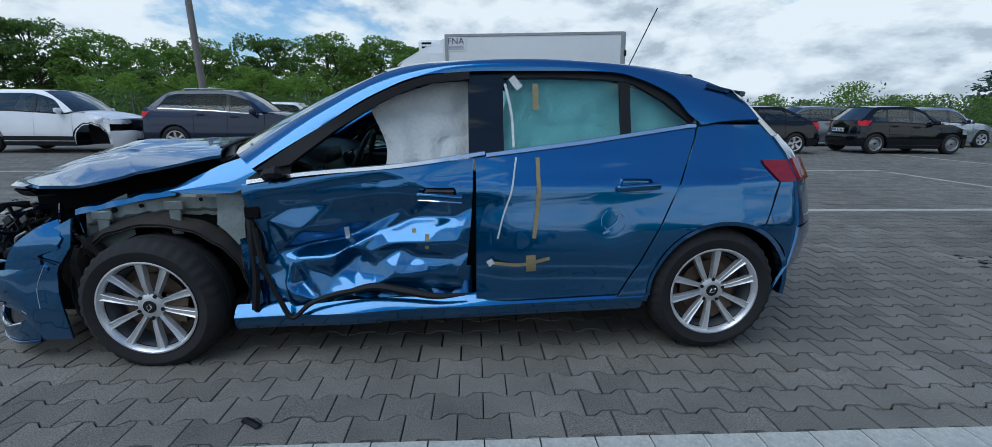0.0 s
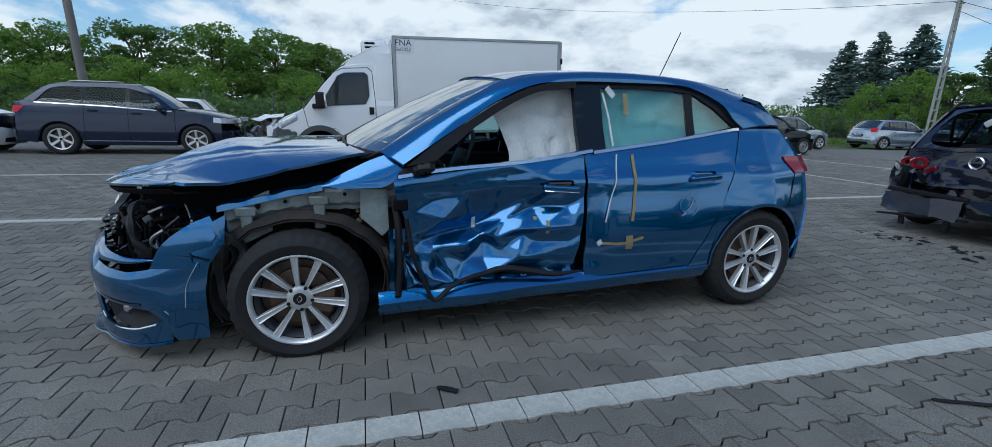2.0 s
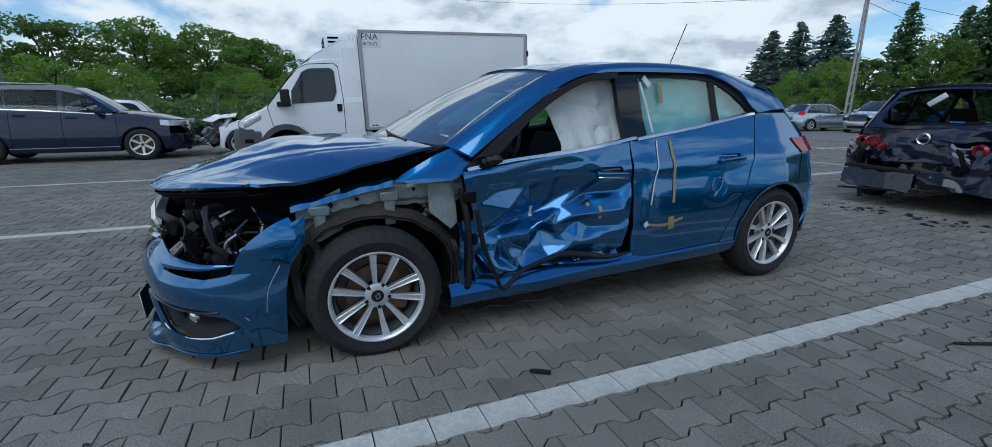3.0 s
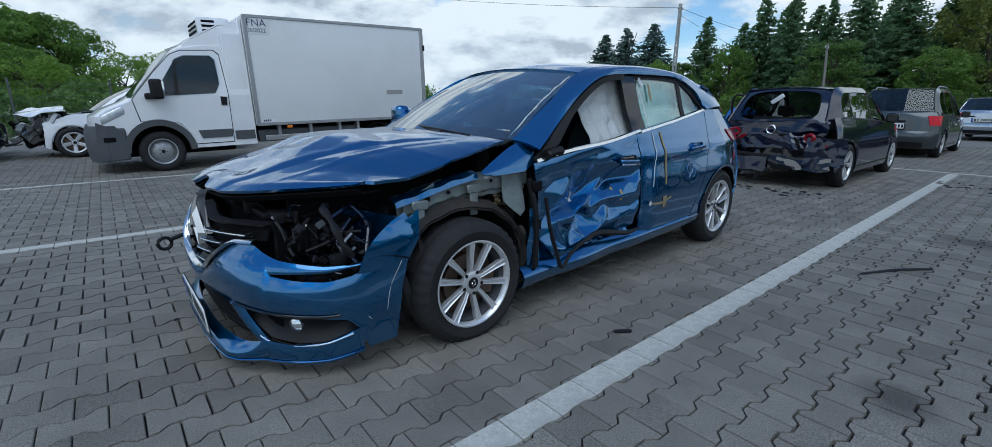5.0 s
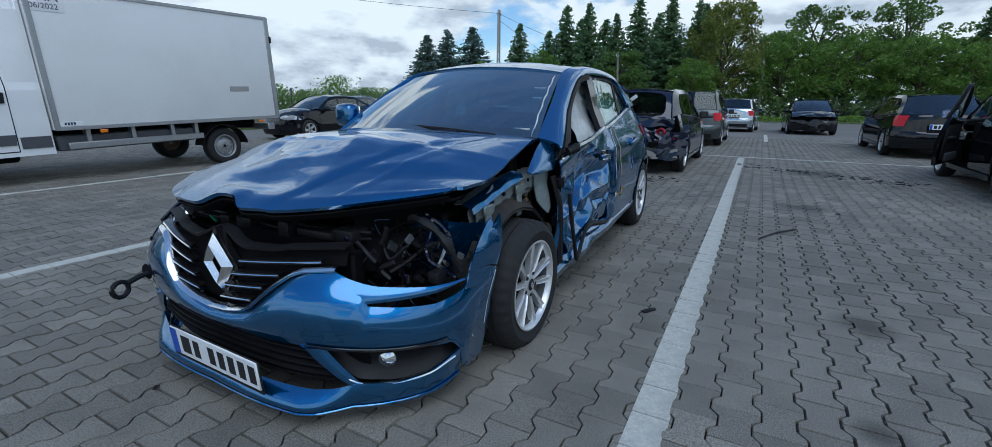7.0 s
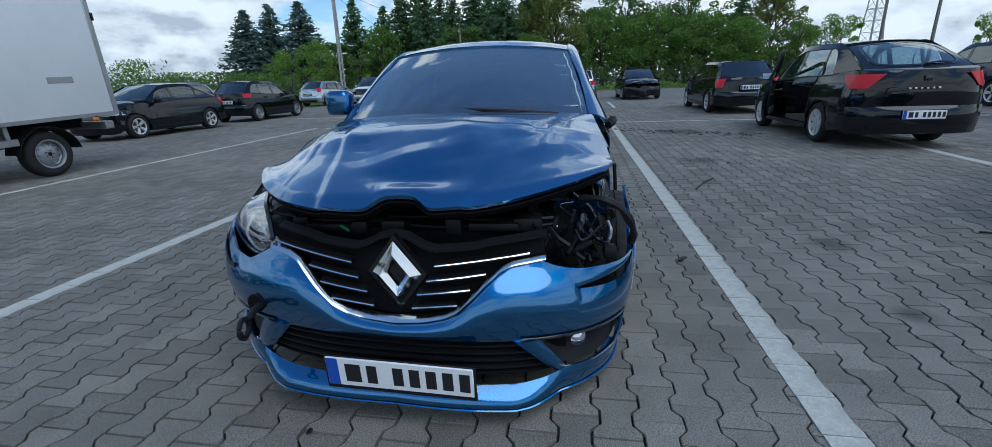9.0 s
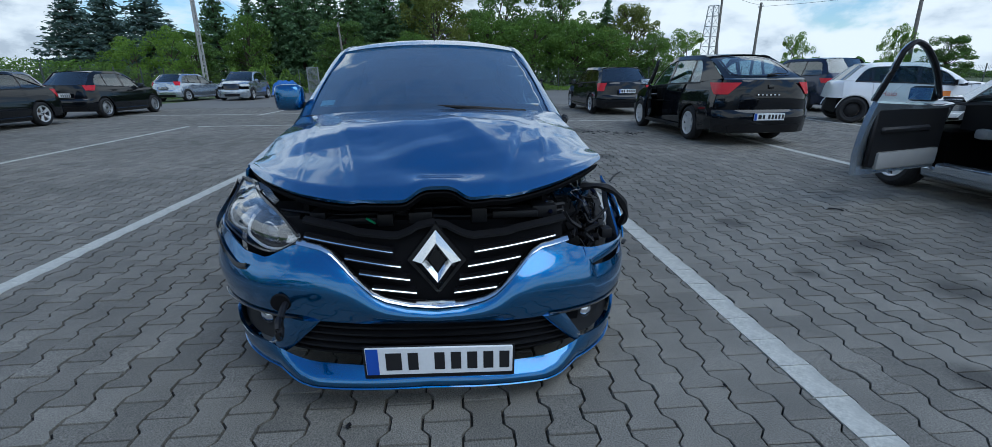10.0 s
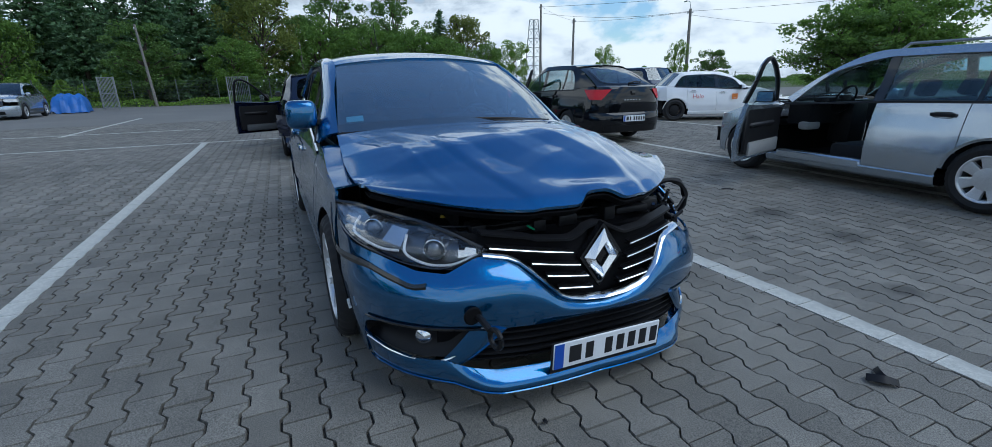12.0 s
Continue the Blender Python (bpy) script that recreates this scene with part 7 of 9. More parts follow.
    Geo().tube(curve([(-0.70, -0.60, 0.53), (-0.62, -0.63, 0.56), (-0.54, -0.66, 0.60), (-0.48, -0.68, 0.60)], 16), 0.009, 6).out("bent_pipe", M_PLASTIC, inner)
    part("lamp_socket", rounded_box((-0.66, -0.79, 0.50), (-0.60, -0.74, 0.545), 0.012, 2), M_PLASTIC, inner)
    # thin white plate: a label inside the lamp's bay
    part("bulb_holder", rounded_box((-0.68, -0.565, 0.585), (-0.672, -0.538, 0.640), 0.002, 1), M_PLATE, inner, "small white label")
    for pts in (((-0.56, -0.80, 0.50), (-0.60, -0.70, 0.58), (-0.52, -0.66, 0.66)), ((-0.50, -0.76, 0.52), (-0.46, -0.70, 0.64), (-0.50, -0.62, 0.72)), ((-0.66, -0.58, 0.50), (-0.62, -0.56, 0.66))):
        Geo().tube(curve(pts, 12), 0.009, 6).out("blue_bracket", M_NAVY, inner)


def engine_bay():
    rng = random.Random(3)
    # floor, bulkhead, radiator and beam are near-black: the bay's shade is painted in
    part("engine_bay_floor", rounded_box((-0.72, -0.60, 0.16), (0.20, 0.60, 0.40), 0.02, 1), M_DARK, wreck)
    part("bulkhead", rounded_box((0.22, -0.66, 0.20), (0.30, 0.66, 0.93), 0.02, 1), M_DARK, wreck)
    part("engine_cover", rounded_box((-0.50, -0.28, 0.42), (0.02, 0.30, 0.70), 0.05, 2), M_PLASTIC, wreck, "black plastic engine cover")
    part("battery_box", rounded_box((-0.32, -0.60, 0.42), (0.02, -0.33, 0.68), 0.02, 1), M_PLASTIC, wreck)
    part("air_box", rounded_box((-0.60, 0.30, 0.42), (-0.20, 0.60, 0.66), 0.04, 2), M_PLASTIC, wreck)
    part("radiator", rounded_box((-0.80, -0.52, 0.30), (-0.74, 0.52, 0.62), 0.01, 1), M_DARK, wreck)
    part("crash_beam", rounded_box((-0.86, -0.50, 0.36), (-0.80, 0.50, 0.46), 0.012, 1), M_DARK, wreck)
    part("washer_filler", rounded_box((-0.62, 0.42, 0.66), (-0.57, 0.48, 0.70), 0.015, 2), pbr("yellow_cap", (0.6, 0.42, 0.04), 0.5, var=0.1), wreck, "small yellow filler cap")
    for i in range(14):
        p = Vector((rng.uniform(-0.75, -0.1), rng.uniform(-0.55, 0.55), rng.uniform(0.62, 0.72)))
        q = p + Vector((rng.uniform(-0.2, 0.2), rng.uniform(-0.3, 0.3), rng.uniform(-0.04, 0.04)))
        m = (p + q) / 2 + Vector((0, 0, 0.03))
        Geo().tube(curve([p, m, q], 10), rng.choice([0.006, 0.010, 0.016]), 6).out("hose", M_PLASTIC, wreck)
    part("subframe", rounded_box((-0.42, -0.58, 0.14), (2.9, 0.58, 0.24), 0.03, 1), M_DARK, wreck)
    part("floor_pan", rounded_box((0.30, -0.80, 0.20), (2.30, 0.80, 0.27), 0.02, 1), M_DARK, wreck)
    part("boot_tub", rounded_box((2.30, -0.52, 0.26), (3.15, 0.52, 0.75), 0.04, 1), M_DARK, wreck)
    # added near-black sheets that block the view through and stand in for shade
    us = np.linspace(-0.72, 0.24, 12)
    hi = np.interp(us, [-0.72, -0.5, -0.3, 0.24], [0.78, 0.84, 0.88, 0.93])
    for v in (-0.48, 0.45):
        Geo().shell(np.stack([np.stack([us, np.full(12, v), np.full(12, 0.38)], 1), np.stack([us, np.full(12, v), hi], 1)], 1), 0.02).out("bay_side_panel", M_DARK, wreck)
    # bits that stand on the radiator carrier: catches, ducts, cables
    for v, w, h, dz, mt, nm in ((-0.46, 0.05, 0.05, 0.0, M_PLASTIC, "carrier_bracket"), (-0.34, 0.09, 0.03, 0.01, M_PLASTIC, "duct_cover"), (-0.20, 0.03, 0.06, 0.0, M_PLASTIC, "carrier_bracket"), (0.02, 0.045, 0.045, 0.01, M_PLASTIC, "hood_catch"), (0.15, 0.03, 0.05, 0.0, M_PLASTIC, "carrier_bracket"),
                            (0.27, 0.10, 0.028, 0.008, M_PLASTIC, "duct_cover"), (0.40, 0.03, 0.055, 0.0, M_PLASTIC, "carrier_bracket"), (0.52, 0.05, 0.04, 0.0, M_PLASTIC, "carrier_bracket")):
        part(nm, rounded_box((-0.04, -w, 0), (0.05, w, h), 0.010, 2, Matrix.Translation((-0.80 + 0.25 * v * v, v, 0.645 + dz))), mt, wreck)
    for z, r, ph in ((0.672, 0.008, 0.0), (0.655, 0.006, 1.3), (0.69, 0.005, 2.2)):
        Geo().tube(curve([(-0.79 + 0.2 * v * v, v, z + 0.012 * math.sin(9 * v + ph)) for v in np.linspace(-0.55, 0.55, 9)], 40), r, 6).out("cable", M_PLASTIC, wreck)
    part("cable_clip", rounded_box((-0.005, -0.02, -0.004), (0.005, 0.02, 0.004), 0.002, 1, Matrix.Translation((-0.845, 0.20, 0.675)) @ Matrix.Rotation(0.6, 4, "X")), pbr("green_plastic", (0.02, 0.30, 0.12), 0.4, var=0.1), wreck, "small green clip")
    # towing eye screwed into the bumper
    g = Geo().tube([(-0.86, 0.50, 0.43), (-1.02, 0.49, 0.425), (-1.07, 0.485, 0.412)], 0.012, 8)
    ring = [(-1.100 + 0.032 * math.cos(t), 0.480 + 0.006 * math.cos(t), 0.395 + 0.032 * math.sin(t)) for t in np.linspace(0, 2 * math.pi, 20)]
    g.tube(ring, 0.010, 6)
    g.out("towing_eye", M_PLASTIC, wreck, "black towing eye")
    # near-black disc, coloured for the shade inside the hole
    g = Geo().lathe([(0.035, 0), (0.03, -0.006), (0.001, -0.006)], 20, "x", (float(nose_u(0.43, 0.51)) - 0.028, 0.51, 0.43))
    g.out("towing_eye_hole", M_DARK, wreck)


def cabin():
    for s in (-1, 1):
        add_seat(wreck, 1.22, s * 0.37, 0.34)
    add_seat(wreck, 2.15, 0, 0.36, 0.62)
    # dashboard with binnacle and screen
    P = []
    for v in np.linspace(-0.70, 0.70, 15):
        P.append([(0.30, v, 0.93), (0.42, v, 0.955), (0.60, v, 0.94), (0.70, v, 0.90), (0.73, v, 0.80), (0.68, v, 0.62), (0.60, v, 0.45)])
    d = Geo().shell(np.array(P), 0.02).out("dashboard", M_PLASTIC, wreck, "dark dashboard")
    part("instrument_hood", rounded_box((0.58, -0.52, 0.90), (0.74, -0.20, 0.985), 0.03, 2), M_PLASTIC, d)
    part("centre_screen", rounded_box((0.715, -0.12, 0.72), (0.735, 0.12, 0.93), 0.01, 1), M_GLOSSBLACK, d)
    part("air_vent", rounded_box((0.71, -0.66, 0.82), (0.74, -0.56, 0.90), 0.02, 2), M_GLOSSBLACK, d)
    g = Geo().lathe([(0.168, -0.014), (0.186, 0.0), (0.168, 0.014), (0.155, 0.0)], 36, "x", closed=True)
    mm = Matrix.Translation((0.88, -0.37, 0.905)) @ Matrix.Rotation(radians(22), 4, "Y")
    g.v = [tuple(mm @ Vector(p)) for p in g.v]
    sw = g.out("steering_wheel", M_PLASTIC, wreck)
    part("steering_hub", rounded_box((-0.03, -0.09, -0.06), (0.02, 0.09, 0.06), 0.025, 2, mm), M_PLASTIC, sw)
    part("steering_spokes", rounded_box((-0.01, -0.16, -0.02), (0.01, 0.16, 0.02), 0.008, 1, mm), M_PLASTIC, sw)
    # hanging curtain airbag on the driver's side
    def bag(u0, u1, zlo, nm, seed, y0):
        nu, nz = 60, 34
        rows = []
        for i in range(nu):
            u = u0 + (u1 - u0) * i / (nu - 1)
            zt = np.interp(u, [0.9, 1.1, 1.3, 1.6, 2.1, 2.35, 2.6], [1.16, 1.225, 1.30, 1.33, 1.325, 1.27, 1.13])
            zb = zlo(u)
            r = []
            for j in range(nz):
                t = j / (nz - 1)
                z = zb + (zt - zb) * t
                f = 0.028 * noise.noise(Vector((u * 7 + seed, z * 2.2, 0))) + 0.014 * math.sin(u * 46 + 3 * z + seed) * (1 - t) * 0.6 + 0.012 * noise.noise(Vector((u * 18, z * 12, seed))) + 0.030 * (0.3 - abs(noise.noise(Vector((u * 4 + z * 5, z * 6 - u * 3, seed)))))
                y = -(np.interp(z, ZS, WS) - y0 - 0.02 * math.sin(t * math.pi)) + f
                lean = 0.05 * (1 - i / (nu - 1)) * math.sin(3 * t + seed)
                r.append((u + lean, y, z))
            rows.append(r)
        return Geo().shell(np.array(rows)[:, ::-1], 0.004).out(nm, M_AIRBAG, wreck, "white curtain airbag hanging behind the window", sharp=60)
    bag(1.02, 1.56, lambda u: 0.90 + 0.02 * math.sin(u * 15), "front_curtain_airbag", 1.0, 0.075)
    bag(1.60, 2.56, lambda u: 0.95 + 0.08 * (u - 1.6) + 0.015 * math.sin(u * 11), "rear_curtain_airbag", 5.0, 0.06)
    part("headliner", rounded_box((1.10, -0.57, 1.34), (2.60, 0.57, 1.365), 0.01, 1), M_SEAT, wreck)
    for s in (-1, 1):
        part("door_trim", rounded_box((0.55, -0.02, 0.32), (2.15, 0.02, 0.86), 0.015, 1, Matrix.Translation((0, s * 0.70, 0))), M_PLASTIC, wreck)
    # mirror stump on the crushed door
    g = Geo().tube(curve([(0.56, -0.845, 0.885), (0.60, -0.875, 0.905), (0.64, -0.87, 0.90)], 8), [0.028, 0.024, 0.03, 0.02, 0.026, 0.03, 0.02, 0.015], 7)
    g.out("mirror_stump", M_PLASTIC, wreck, "broken black mirror mount")


for _s in (-1, 1):
    rear_door(_s)
    rear_wing(_s)
    side_frames(_s, roof_rail(_s))
    sill(_s)
crushed_door()
marks()
tail()
roof_and_glass()
hood()
_before = set(bpy.data.objects)
front_end()
headlamp()
for _ob in set(bpy.data.objects) - _before:       # the nose hangs a little towards the crushed side
    if _ob.type == "MESH":
        for _v in _ob.data.vertices:
            _v.co.z += 0.045 * (_v.co.y + 0.03) * min(1.0, max(0.0, (-0.40 - _v.co.x) / 0.3))
right_front()
torn_front()
engine_bay()
cabin()
add_wheel(wreck, 0.0, -0.80, HUB_F, "ten", RH, 0.219, 0.205, steer=-1.5, spin=12)
add_wheel(wreck, 0.0, 0.79, HUB_F, "ten", RH, 0.219, 0.205, spin=40)
add_wheel(wreck, WB - 0.025, -0.79, HUB_R, "ten", RH, 0.219, 0.205, spin=57)
add_wheel(wreck, WB - 0.025, 0.79, HUB_R, "ten", RH, 0.219, 0.205, spin=55)

# ---- parked cars round about ----


tail_dent = crumple((3.25, 0.0, 0.55, 0.95), 0.09, 3.2, 4.0, (-0.10, 0, 0.0))
navy_hatch = generic_car(at(8.05, 3.12, 180), "dark navy hatchback with its tail smashed in", M_NAVY, wb=2.59, width=1.75, H=1.46, urf=1.12, urr=2.80, ug=3.20, zg=0.93, zd=0.90, uq=2.80, uB=1.36, style="six", warp=tail_dent, rear_plate=False, open_front="L", rear_bumper=False, rear_glass=False, taillights=False, hatch=True, tailgate=False)
generic_car(at(14.8, 3.0, 180), "dark grey estate car parked behind the navy hatchback", M_GRAPHITE, wb=2.62, width=1.78, H=1.60, ro=0.85, urr=2.95, ug=3.25, zg=1.05, zd=1.0, rails=True, style="five")
generic_car(at(23.6, 2.1, 176), "small silver hatchback parked in the row", M_SILVER, wb=2.4, width=1.69, H=1.50, ro=0.6, urr=2.4, ug=2.75, zg=1.05, zd=1.0, uD=2.0)
generic_car(at(20.7, -0.7, 2), "dark saloon with a smashed bare front", M_BLACKPAINT, wb=2.65, width=1.8, H=1.45, ro=0.95, urr=2.6, ug=3.1, warp=crumple((-0.7, 0, 0.5, 0.9), 0.14, 3.5, 1.0, (0.1, 0, 0)), headlights=False, grille=False)
generic_car(at(14.15, -2.35, 180), "black estate car with red tail lamps", M_BLACKPAINT, wb=2.8, width=1.8, H=1.47, ro=0.95, urr=3.0, ug=3.45, zg=1.02, zd=0.98, style="seven", tail_z=(0.72, 0.96))
generic_car(at(7.25, -2.44, 179), "black high-roofed saloon with its front door open", M_BLACKPAINT, wb=2.57, width=1.77, H=1.57, ro=1.08, fo=0.88, urr=2.55, ug=3.38, zg=1.12, zd=1.09, uD=2.2, uq=2.72, hatch=True, glass=M_VANGLASS, zb0=0.95, zb1=1.06, style="cover", open_front="L", tail_z=(0.86, 1.05), rear_plate="low", tail_q=(0.84, 0.66), tail_side=0.26, badge=True, swing=24)
generic_car(at(13.85, -9.5, 180), "dark grey sport utility vehicle seen from behind", M_GREYBLUE, wb=2.67, width=1.81, H=1.70, ro=0.95, urr=3.0, ug=3.4, zg=1.2, zd=1.1, zb0=1.05, zb1=1.15, zl=0.9, zc=1.12, R=0.34, rim_r=0.23, tail_z=(0.9, 1.05), category="car")
_d = math.degrees(math.atan2(2.3, 1.15))
white_hatch = generic_car(at(6.72, -9.63, _d), "white hatchback without its rear bumper", M_WHITE, wb=2.59, width=1.73, H=1.45, ro=0.52, urr=2.45, ug=2.85, rear_bumper=False, taillights=False, style="black", rear_plate=False)
generic_car(at(0.62, -2.78, 175), "silver estate car, driver's door open, front bumper torn off", M_SILVER, wb=2.65, width=1.79, H=1.52, ro=1.0, urr=3.0, ug=3.45, zg=1.05, zd=1.0, rails=True, style="cover", open_front="L", front_bumper=False, grille=False, headlights=True, handle=M_PLASTIC, trim=M_TRIMGREY, swing=68, uB=1.58, urf=1.22, uD=2.38, glass=M_VANGLASS)
generic_car(at(7.1, 14.7, 0), "black saloon with a crushed front wing", M_BLACKPAINT, wb=2.6, width=1.72, H=1.43, ro=0.95, urr=2.35, ug=3.15, zg=0.98, zd=0.97, style="five", warp=crumple((-0.35, -0.6, 0.6, 0.8), 0.12, 3.2, 2.0))
generic_car(at(14.9, 14.9, 180), "black small hatchback with red tail lamps", M_BLACKPAINT, wb=2.49, width=1.69, H=1.475, ro=0.6, urr=2.5, ug=2.95, uD=2.1, style="steel", tail_z=(0.86, 1.02))
generic_car(at(11.3, 18.2, 4), "grey estate car parked behind the black saloon", M_GREY, wb=2.7, H=1.5, ro=1.0, urr=3.0, ug=3.5, rails=True)
generic_car(at(19.5, 18.2, 180), "silver hatchback parked along the hedge", M_SILVER, wb=2.5, H=1.5, ro=0.7, urr=2.6, ug=3.0)
generic_car(at(26.6, 18.0, 170), "silver hatchback with red tail lamps", M_SILVER, wb=2.6, H=1.48, ro=0.75, urr=2.6, ug=3.05, tail_z=(0.85, 1.05))
generic_car(at(24.6, 15.3, 4), "silver crossover car facing the yard", M_SILVER, wb=2.63, width=1.78, H=1.6, urr=2.6, ug=3.0, zl=0.9, zc=1.08, zb0=1.0, zb1=1.1, zg=1.15, zd=1.05, R=0.33, cladding=M_GREYPLASTIC)
generic_car(at(-5.3, 14.15, 183), "dark slate sport utility vehicle with bright window trim", M_GREYBLUE, wb=2.75, width=1.89, H=1.69, fo=0.95, ro=1.05, urr=2.9, ug=3.4, zg=1.24, zd=1.14, zb0=1.05, zb1=1.20, zl=0.92, zc=1.12, R=0.36, rim_r=0.24, style="six", rails=True, bright=True, clear=0.22, tail_z=(0.95, 1.1))
generic_car(at(-10.0, 13.75, 180), "white sport utility vehicle with a torn front wheel arch", M_WHITE, wb=2.62, width=1.82, H=1.66, urr=2.8, ug=3.2, zg=1.2, zd=1.1, zb0=1.02, zb1=1.12, zl=0.90, zc=1.1, R=0.35, rim_r=0.23, cladding=M_PLASTIC, clear=0.2, no_wheel=(1,), warp=crumple((-0.2, 0.8, 0.6, 0.7), 0.09, 4.0, 6.0))
generic_car(at(-9.2, 18.6, 6), "white hatchback parked by the fence", M_WHITE, wb=2.6, H=1.48, urr=2.6, ug=3.0)
generic_car(at(-3.3, 14.55, 2), "white car with its whole front torn away", M_WHITE, wb=2.6, H=1.5, urr=2.6, ug=3.0, hood=False, front_bumper=False, headlights=False, grille=False, warp=crumple((-0.5, 0, 0.6, 1.1), 0.22, 3.5, 8.0, (0.15, 0, 0)), style="five")


# lettering and a square badge on the white hatchback's doors
_td = bpy.data.curves.new("door_lettering", "FONT")
_td.body = "Halo"
_td.size, _td.extrude = 0.17, 0.001
_td.align_x = "CENTER"
_td.materials.append(pbr("faded_red_ink", (0.55, 0.16, 0.16), 0.5, var=0.1))
_to = new("door_lettering", _td)
_to.parent = white_hatch
_to.matrix_basis = Matrix(((-1, 0, 0, 1.95), (0, 0, 1, 0.895), (0, 1, 0, 0.66), (0, 0, 0, 1)))
_to["label"] = "faded red lettering"
part("orange_badge", rounded_box((-0.08, -0.003, -0.08), (0.08, 0.003, 0.08), 0.004, 1, Matrix.Translation((0.88, 0.893, 0.70))), pbr("orange_film", (0.75, 0.22, 0.03), 0.4, var=0.05), white_hatch, "orange square badge")
part("badge_line", rounded_box((-0.045, -0.002, -0.008), (0.045, 0.002, 0.008), 0.001, 1, Matrix.Translation((0.88, 0.898, 0.655))), M_PLATE, white_hatch)


# torn pieces that hang from the smashed tail and front
def wreckage(car_pose, parts_at, seed, label, name="torn_bumper"):
    w = empty("wreckage", car_pose, label, "car parts")
    rng = random.Random(seed)
    for (x, y, z, dx, dy, dz, mat, nm) in parts_at:
        P = []
        for i in range(14):
            row = []
            for j in range(6):
                a, b = i / 13 - 0.5, j / 5 - 0.5
                p = Vector((x, y + a * dy, z + b * dz))
                n = noise.noise_vector(p * 5 + Vector((seed, 0, 0)))
                row.append((p.x + dx * (4 * a * a - 0.5) + n.x * 0.05, p.y + n.y * 0.03, p.z + n.z * 0.05))
            P.append(row)
        Geo().shell(np.array(P), 0.01).out(nm, mat, w, sharp=30)
    return w


def smashed_tail(car):
    """The pushed-in tail: creased lid, split corners, broken red lamps, beam and torn bumper hanging below."""
    def creased(name, v0, v1, z0, z1, u, bow, depth, seed, mat, nv=26, nz=12, slope=0.0):
        P = []
        for i in range(nv):
            row = []
            for j in range(nz):
                a, b = i / (nv - 1), j / (nz - 1)
                v, z = v0 + (v1 - v0) * a, z0 + (z1 - z0) * b
                p = Vector((v * 1.5 + z * 0.9 + seed, z * 1.7 - v * 0.5, seed))
                ridge = 0.5 - 2.2 * abs(noise.noise(p)) + 0.3 * (0.4 - 2 * abs(noise.noise(p * 2.6)))
                edge = noise.noise(Vector((v * 7, seed, b * 9)))
                row.append((u - bow * v * v + slope * (1 - b) + depth * ridge, v + 0.02 * edge, z + 0.03 * noise.noise(Vector((v * 5, z * 3, seed + 4)))))
            P.append(row)
        return Geo().shell(np.array(P), 0.008).out(name, mat, car, sharp=38)

    creased("lid_top", -0.70, 0.70, 0.80, 0.95, 3.20, 0.16, 0.035, 1.0, M_NAVY, slope=0.03)
    creased("crushed_lid", -0.66, 0.66, 0.55, 0.82, 3.20, 0.16, 0.085, 2.0, M_NAVY, 34, 16, 0.05)
    creased("tail_panel", -0.72, 0.74, 0.38, 0.58, 3.22, 0.20, 0.075, 3.0, M_BLACKPAINT, 34, 10)
    creased("split_corner", -0.90, -0.52, 0.40, 0.74, 3.36, 0.42, 0.06, 4.0, M_NAVY, 14, 14, 0.04)
    creased("split_corner", 0.50, 0.92, 0.34, 0.72, 3.36, 0.42, 0.075, 5.0, M_NAVY, 14, 14, 0.06)
    creased("torn_bumper", -0.80, 0.04, 0.22, 0.42, 3.36, 0.22, 0.03, 6.0, M_NAVY, 22, 8, 0.05)
    creased("torn_bumper", 0.02, 0.80, 0.26, 0.46, 3.30, 0.22, 0.06, 7.0, M_BLACKPAINT, 22, 8, 0.05)
    bm = rounded_box((-0.02, -0.34, -0.025), (0.03, 0.40, 0.025), 0.012, 2, pose(3.33, -0.34, 0.455, -3, 0, 5))
    part("bumper_beam", bm, M_PLASTIC, car, "bare dark bumper beam")
    part("bumper_lip", rounded_box((-0.02, -0.40, -0.012), (0.05, 0.44, 0.012), 0.008, 2, pose(3.34, -0.34, 0.20, 4, 0, 3)), M_PLASTIC, car)
    for v, k in ((-0.50, 8), (-0.06, -10)):
        part("bumper_bracket", rounded_box((-0.012, -0.03, -0.10), (0.012, 0.03, 0.03), 0.006, 1, pose(3.35, v, 0.18, k, 0, 0)), M_PLASTIC, car)
    for sgn, kz, parts_kept in ((-1, 0.77, (0, 1)), (1, 0.72, (0,))):
        for k in parts_kept:
            g = Geo().lathe([(0.030, 0.0), (0.040, -0.03), (0.072, -0.035), (0.080, 0.0)], 18, "x")
            mm = pose(3.22 - 0.10 * k, sgn * (0.52 + 0.16 * k), kz, 0, 12, -sgn * 25) @ Matrix.Diagonal((-1, 1.1, 0.85, 1))
            g.v = [tuple(mm @ Vector(p)) for p in g.v]
            g.out("broken_lamp", M_REDLENS, car, "broken red tail lamp", sharp=30)
    for v, z, r, w in ((-0.40, 0.70, 30, 0.07), (0.66, 0.64, -40, 0.08), (0.46, 0.56, 20, 0.06), (-0.70, 0.55, 10, 0.045)):
        part("lamp_shard", rounded_box((-0.006, -w, -0.022), (0.006, w, 0.022), 0.005, 1, pose(3.26 - 0.2 * v * v, v, z, r, 10, 0)), M_REDLENS, car)
    g = Geo().lathe([(0.050, 0.0), (0.060, -0.008), (0.068, 0.0)], 26, "x", (3.235, 0.0, 0.82))
    g.out("oval_badge", M_CHROME, car)
    part("rear_shelf", rounded_box((2.35, -0.60, 0.78), (3.05, 0.60, 0.82), 0.02, 1), M_DARK, car)
